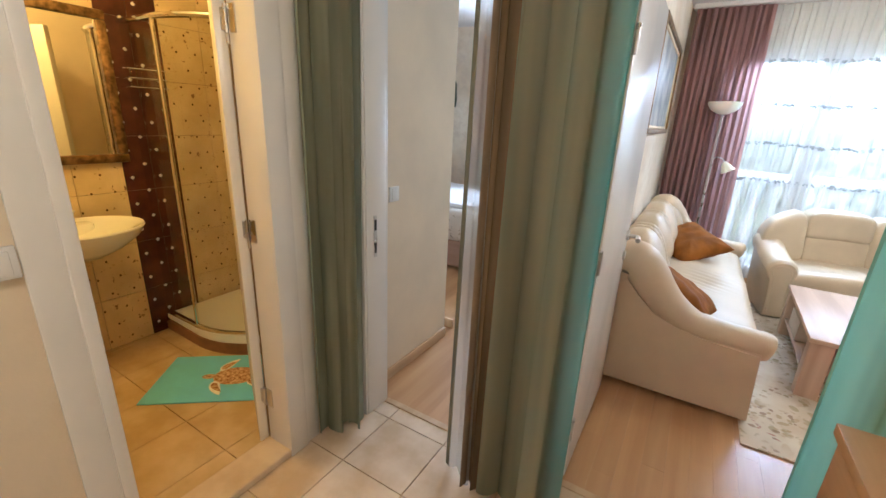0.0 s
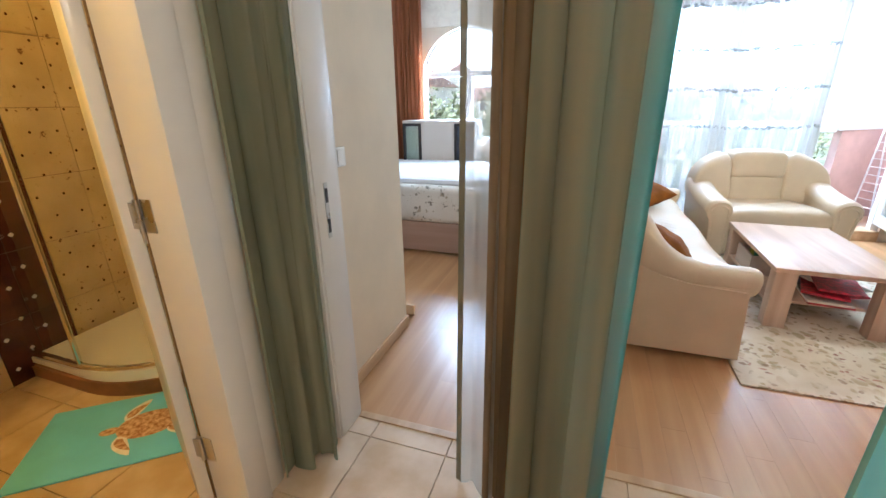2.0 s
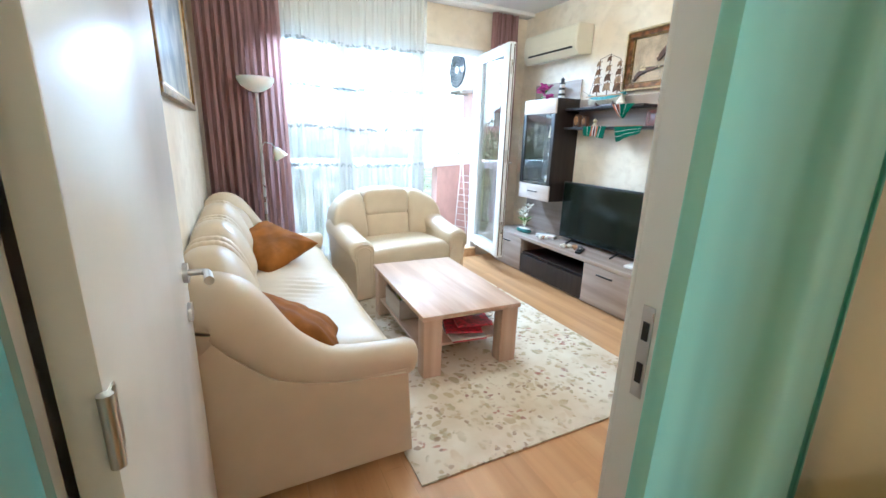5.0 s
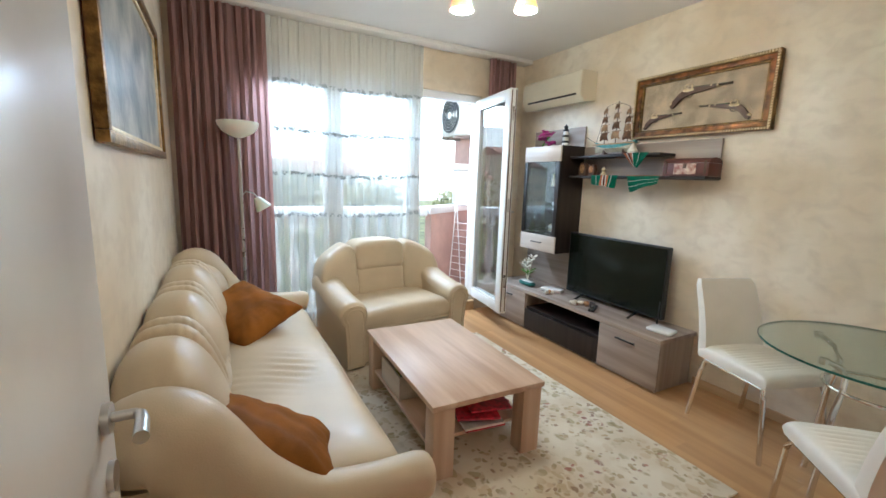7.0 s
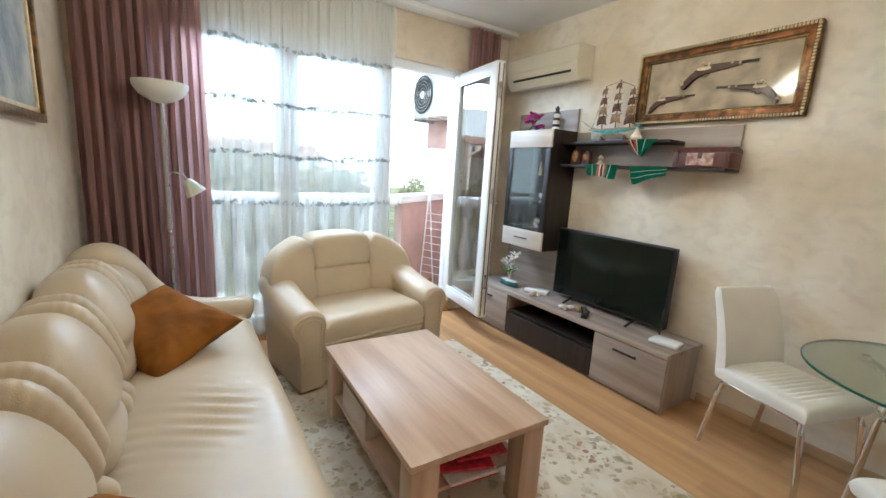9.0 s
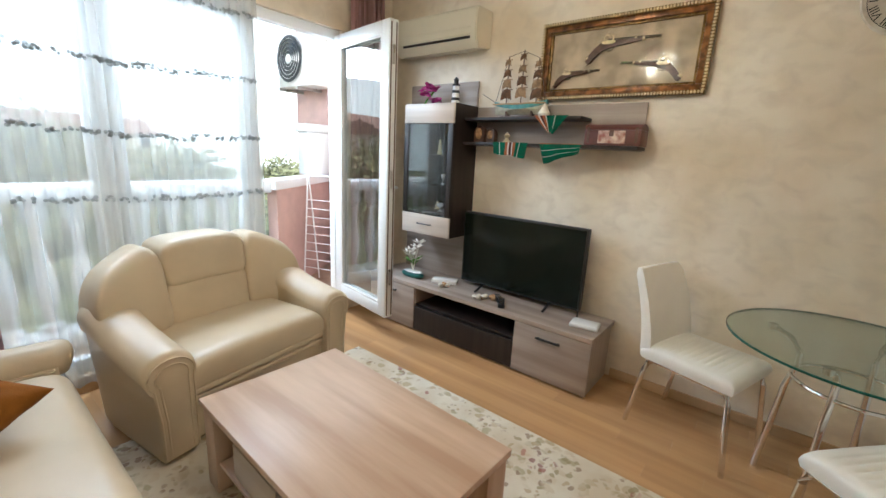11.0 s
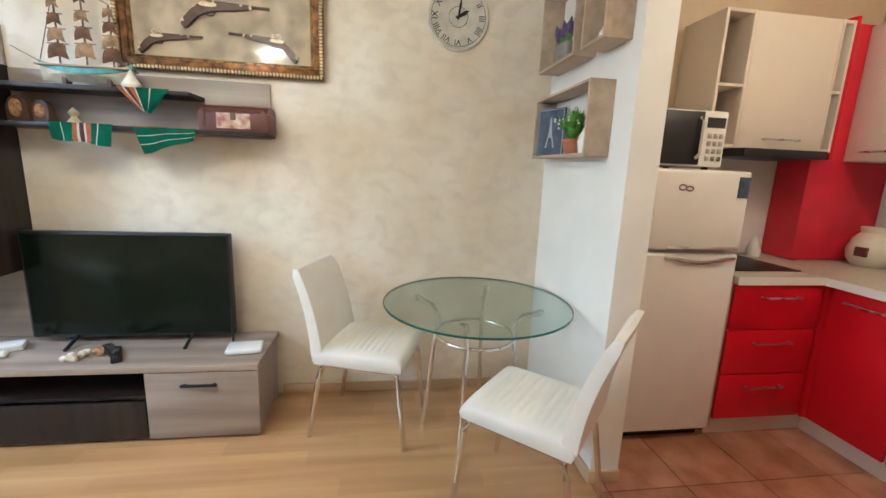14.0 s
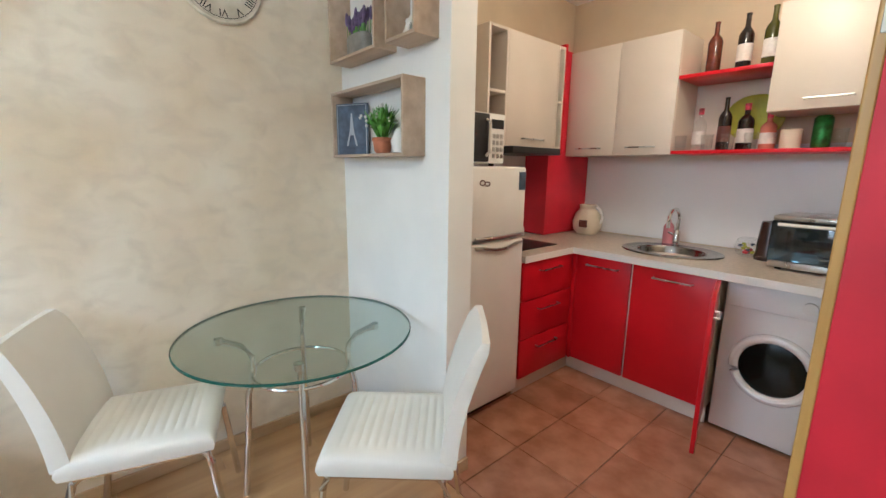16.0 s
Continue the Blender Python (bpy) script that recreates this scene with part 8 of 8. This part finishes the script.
bm = B(); puff(bm, (-4.95, 2.75, 0.64), (1.2, 0.62, 0.07), (8, 3), 60, 12, None, lambda p: Vector((p.x, p.y, p.z + 0.015 * math.sin(5 * p.x) * math.sin(4 * p.y))))
part("quilt", bm, BED_WHITE, bd, "white quilted cover")
dc = thing("display_cabinet", (-4.85, 3.56, 0), "white bedroom chest with dark-framed glass doors", "cabinet")
bm = B(); box(bm, (-0.43, -0.32, 0), (0.43, 0.02, 1.13), 0.004)
part("body", bm, WHITE_LACQ, dc)
for x in (-0.42, 0.20):
    bm = B()
    for a, b in (((x, 0.10), (x + 0.03, 1.10)), ((x + 0.19, 0.10), (x + 0.22, 1.10)), ((x + 0.03, 0.10), (x + 0.19, 0.13)), ((x + 0.03, 1.07), (x + 0.19, 1.10))):
        box(bm, (a[0], -0.34, a[1]), (b[0], -0.321, b[1]), 0.002)
    d = part("door_frame", bm, WENGE, dc)
    bm = B(); box(bm, (x + 0.03, -0.332, 0.13), (x + 0.19, -0.328, 1.07))
    part("glass", bm, DARK_PANE if x > 0 else GLASS_GREEN, d, "", 0)
bm = B(); drape(bm, (-5.55, 3.50), (-5.12, 3.52), 0.03, 2.5, 8, 0.035, 14, 0.95)
solo("curtain", bm, RUST, "rust-coloured bedroom curtain beside the arched window", "curtain", smooth=60)
wh = thing("wall_hanging", (-5.86, 3.595, 1.66), "small carved dark green wooden wall ornament in the bedroom", "ornament")
bm = B(); prism(bm, [(-0.03, 0.0), (0.03, 0.0), (0.045, 0.10), (0.03, 0.20), (0.035, 0.28), (0.0, 0.36), (-0.035, 0.28), (-0.03, 0.20), (-0.045, 0.10)], -0.018, 0.0, "y", 0.004)
part("plaque", bm, mat("carved_green", (0.05, 0.07, 0.04), 0.6, var=0.3, scale=30, bump=0.3), wh)
bm = B(); puff(bm, (0, -0.02, 0.15), (0.02, 0.010, 0.05), (2, 2), 14, 10)
part("carving", bm, GUN_WOOD, wh)
# arched window in the bedroom
w2 = tagged(new("window_2"), "white arched bedroom window", "window", "", "structure")
bm = B()
cx, zc, rr = -4.60, 1.60, 0.55
out = [(cx - rr, 0.85)] + [(cx - rr * math.cos(radians(a)), zc + 0.51 * math.sin(radians(a))) for a in range(0, 181, 10)] + [(cx + rr, 0.85)]
prism(bm, [(cx - rr, 2.121)] + out[1:11], WY + 0.004, WY + 0.15, "y")
prism(bm, out[10:-1] + [(cx + rr, 2.121)], WY + 0.004, WY + 0.15, "y")
part("arch_fill", bm, HALL_WALL, w2, "plastered arch spandrels", 0)
bm = B(); tube(bm, [(x, WY + 0.08, z) for x, z in out], 0.035, 8); box(bm, (cx - rr, WY + 0.05, 0.85), (cx + rr, WY + 0.11, 0.92), 0.006); box(bm, (cx - rr, WY + 0.055, 1.60), (cx + rr, WY + 0.105, 1.66), 0.006); box(bm, (cx - 0.035, WY + 0.052, 0.86), (cx + 0.035, WY + 0.108, 1.60), 0.006)
part("window_frame", bm, PVC, w2)
bm = B(); box(bm, (cx - rr + 0.02, WY + 0.078, 0.88), (cx + rr - 0.02, WY + 0.082, 2.08))
p = part("pane", bm, GLASS, w2, "", 0); p.visible_shadow = False

# ---- floor and wall pieces ----
def tiles(parent, x0, x1, y0, y1, sx, sy, ox, oy, material, name="tile", gap=0.004, zt=0.0, th=0.009, skip=None):
    cache = {}
    i0, i1 = math.floor((x0 - ox) / sx), math.ceil((x1 - ox) / sx)
    j0, j1 = math.floor((y0 - oy) / sy), math.ceil((y1 - oy) / sy)
    for i in range(i0, i1):
        for j in range(j0, j1):
            a, b = max(x0, ox + i * sx), min(x1, ox + (i + 1) * sx)
            c, d = max(y0, oy + j * sy), min(y1, oy + (j + 1) * sy)
            if b - a < 0.01 or d - c < 0.01 or (skip and skip((a + b) / 2, (c + d) / 2)):
                continue
            key = (round(b - a, 3), round(d - c, 3))
            if key not in cache:
                bm = B(); hx, hy = key[0] / 2 - gap / 2, key[1] / 2 - gap / 2
                box(bm, (-hx, -hy, -th), (hx, hy, 0), 0.0012, 1)
                me = bpy.data.meshes.new(name); bm.to_mesh(me); bm.free(); me.materials.append(material)
                cache[key] = me
            o = new(name, cache[key]); o.parent = parent
            o.location = ((a + b) / 2, (c + d) / 2, zt)


def planks(parent, x0, x1, y0, y1, w, ln, seed, clip=None):
    rnd = random.Random(seed)
    cache = {}
    x = x0
    k = 0
    while x < x1 - 0.01:
        b = min(x1, x + w)
        y = y0 - ln * ((k * 0.37) % 1.0)
        while y < y1:
            c, d = max(y0, y), min(y1, y + ln)
            if d - c > 0.02:
                key = (round(b - x, 3), round(d - c, 3))
                if key not in cache:
                    bm = B(); box(bm, (-key[0] / 2 + 0.0002, -key[1] / 2 + 0.0002, -0.011), (key[0] / 2 - 0.0002, key[1] / 2 - 0.0002, 0))
                    me = bpy.data.meshes.new("plank"); bm.to_mesh(me); bm.free(); me.materials.append(LAMINATE)
                    cache[key] = me
                o = new("plank", cache[key]); o.parent = parent
                o.location = ((x + b) / 2, (c + d) / 2, 0)
            y += ln
        x = b
        k += 1


planks(floor, SX, 0.0, 0.0, WY - 0.001, 0.096, 0.62, 1)
planks(floor_bedroom, -4.22, -3.345, 0.0, 3.6, 0.192, 1.28, 2)
planks(floor_bedroom, -5.98, -4.22, 0.93, 3.6, 0.192, 1.28, 3)
tiles(floor_hall, -4.22, -2.04, -2.6, -0.001, 0.333, 0.333, -3.995, -0.44, CREAM_TILE)
tiles(floor_kitchen, -1.949, 0.0, -1.4, -0.001, 0.338, 0.365, -1.242, -0.424, TERRA)
tiles(floor_bathroom, -5.859, -4.361, -1.59, 0.679, 0.333, 0.333, -4.48, -0.70, BATH_FLOOR)


def wall_tiles(parent, axis, at, u0, u1, z0, z1, su, sz, material, ou, oz=0.0, sign=1, th=0.007):
    cache = {}
    u = ou + math.floor((u0 - ou) / su) * su
    while u < u1 - 1e-3:
        a, b = max(u, u0), min(u + su, u1)
        z = oz
        while z < z1 - 1e-3:
            c, d = max(z, z0), min(z + sz, z1)
            key = (round(b - a, 3), round(d - c, 3))
            if b - a > 0.01 and d - c > 0.01:
                if key not in cache:
                    bm = B(); hu, hz = key[0] / 2 - 0.0015, key[1] / 2 - 0.0015
                    if axis == "x":
                        box(bm, (0, -hu, -hz), (sign * th, hu, hz), 0.001, 1)
                    else:
                        box(bm, (-hu, 0, -hz), (hu, sign * th, hz), 0.001, 1)
                    me = bpy.data.meshes.new("tile"); bm.to_mesh(me); bm.free(); me.materials.append(material)
                    cache[key] = me
                o = new("tile", cache[key]); o.parent = parent
                o.location = (at, (a + b) / 2, (c + d) / 2) if axis == "x" else ((a + b) / 2, at, (c + d) / 2)
            z += sz
        u += su


wall_tiles(wall_bw, "x", -5.86, -1.59, -0.365, 0.0, H, 0.25, 0.33, BATH_TILE, -0.365)
wall_tiles(wall_bw, "x", -5.86, -0.365, -0.045, 0.0, H, 0.16, 0.33, BROWN_TILE, -0.365)
wall_tiles(wall_bw, "x", -5.86, -0.045, 0.67, 0.0, H, 0.25, 0.33, BATH_TILE, -0.045)
wall_tiles(wall_bn, "y", 0.68, -5.85, -4.35, 0.0, H, 0.25, 0.33, BATH_TILE, -5.85, 0.0, -1)
bm = B()
for u in (-0.325, -0.245, -0.165, -0.085):
    for k in range(16):
        puff(bm, (-5.8515, u, 0.08 + 0.165 * k + (0.08 if int(round(u * 12.5)) % 2 else 0)), (0.003, 0.012, 0.012), (1.2, 1.2), 8, 4)
part("flower_inlay", bm, SHELL_WHITE, wall_bw, "small white flower inlays")
bm = B()
for k in range(24):
    for i in range(20):
        u = -1.55 + 0.118 * i + (0.059 if k % 2 else 0)
        if not -0.375 < u < -0.035 and u < 0.66:
            puff(bm, (-5.8525, u, 0.05 + 0.105 * k), (0.0015, 0.007, 0.007), (2, 2), 6, 4)
tagged(part("tile_dot", bm, BROWN_TILE, wall_bw, "small brown dots on the tiles"), kind="stuff")
bm = B()
for k in range(24):
    for i in range(12):
        puff(bm, (-5.80 + 0.118 * i + (0.059 if k % 2 else 0), 0.6725, 0.05 + 0.105 * k), (0.007, 0.0015, 0.007), (2, 2), 6, 4)
tagged(part("tile_dot", bm, BROWN_TILE, wall_bn, "small brown dots on the tiles"), kind="stuff")
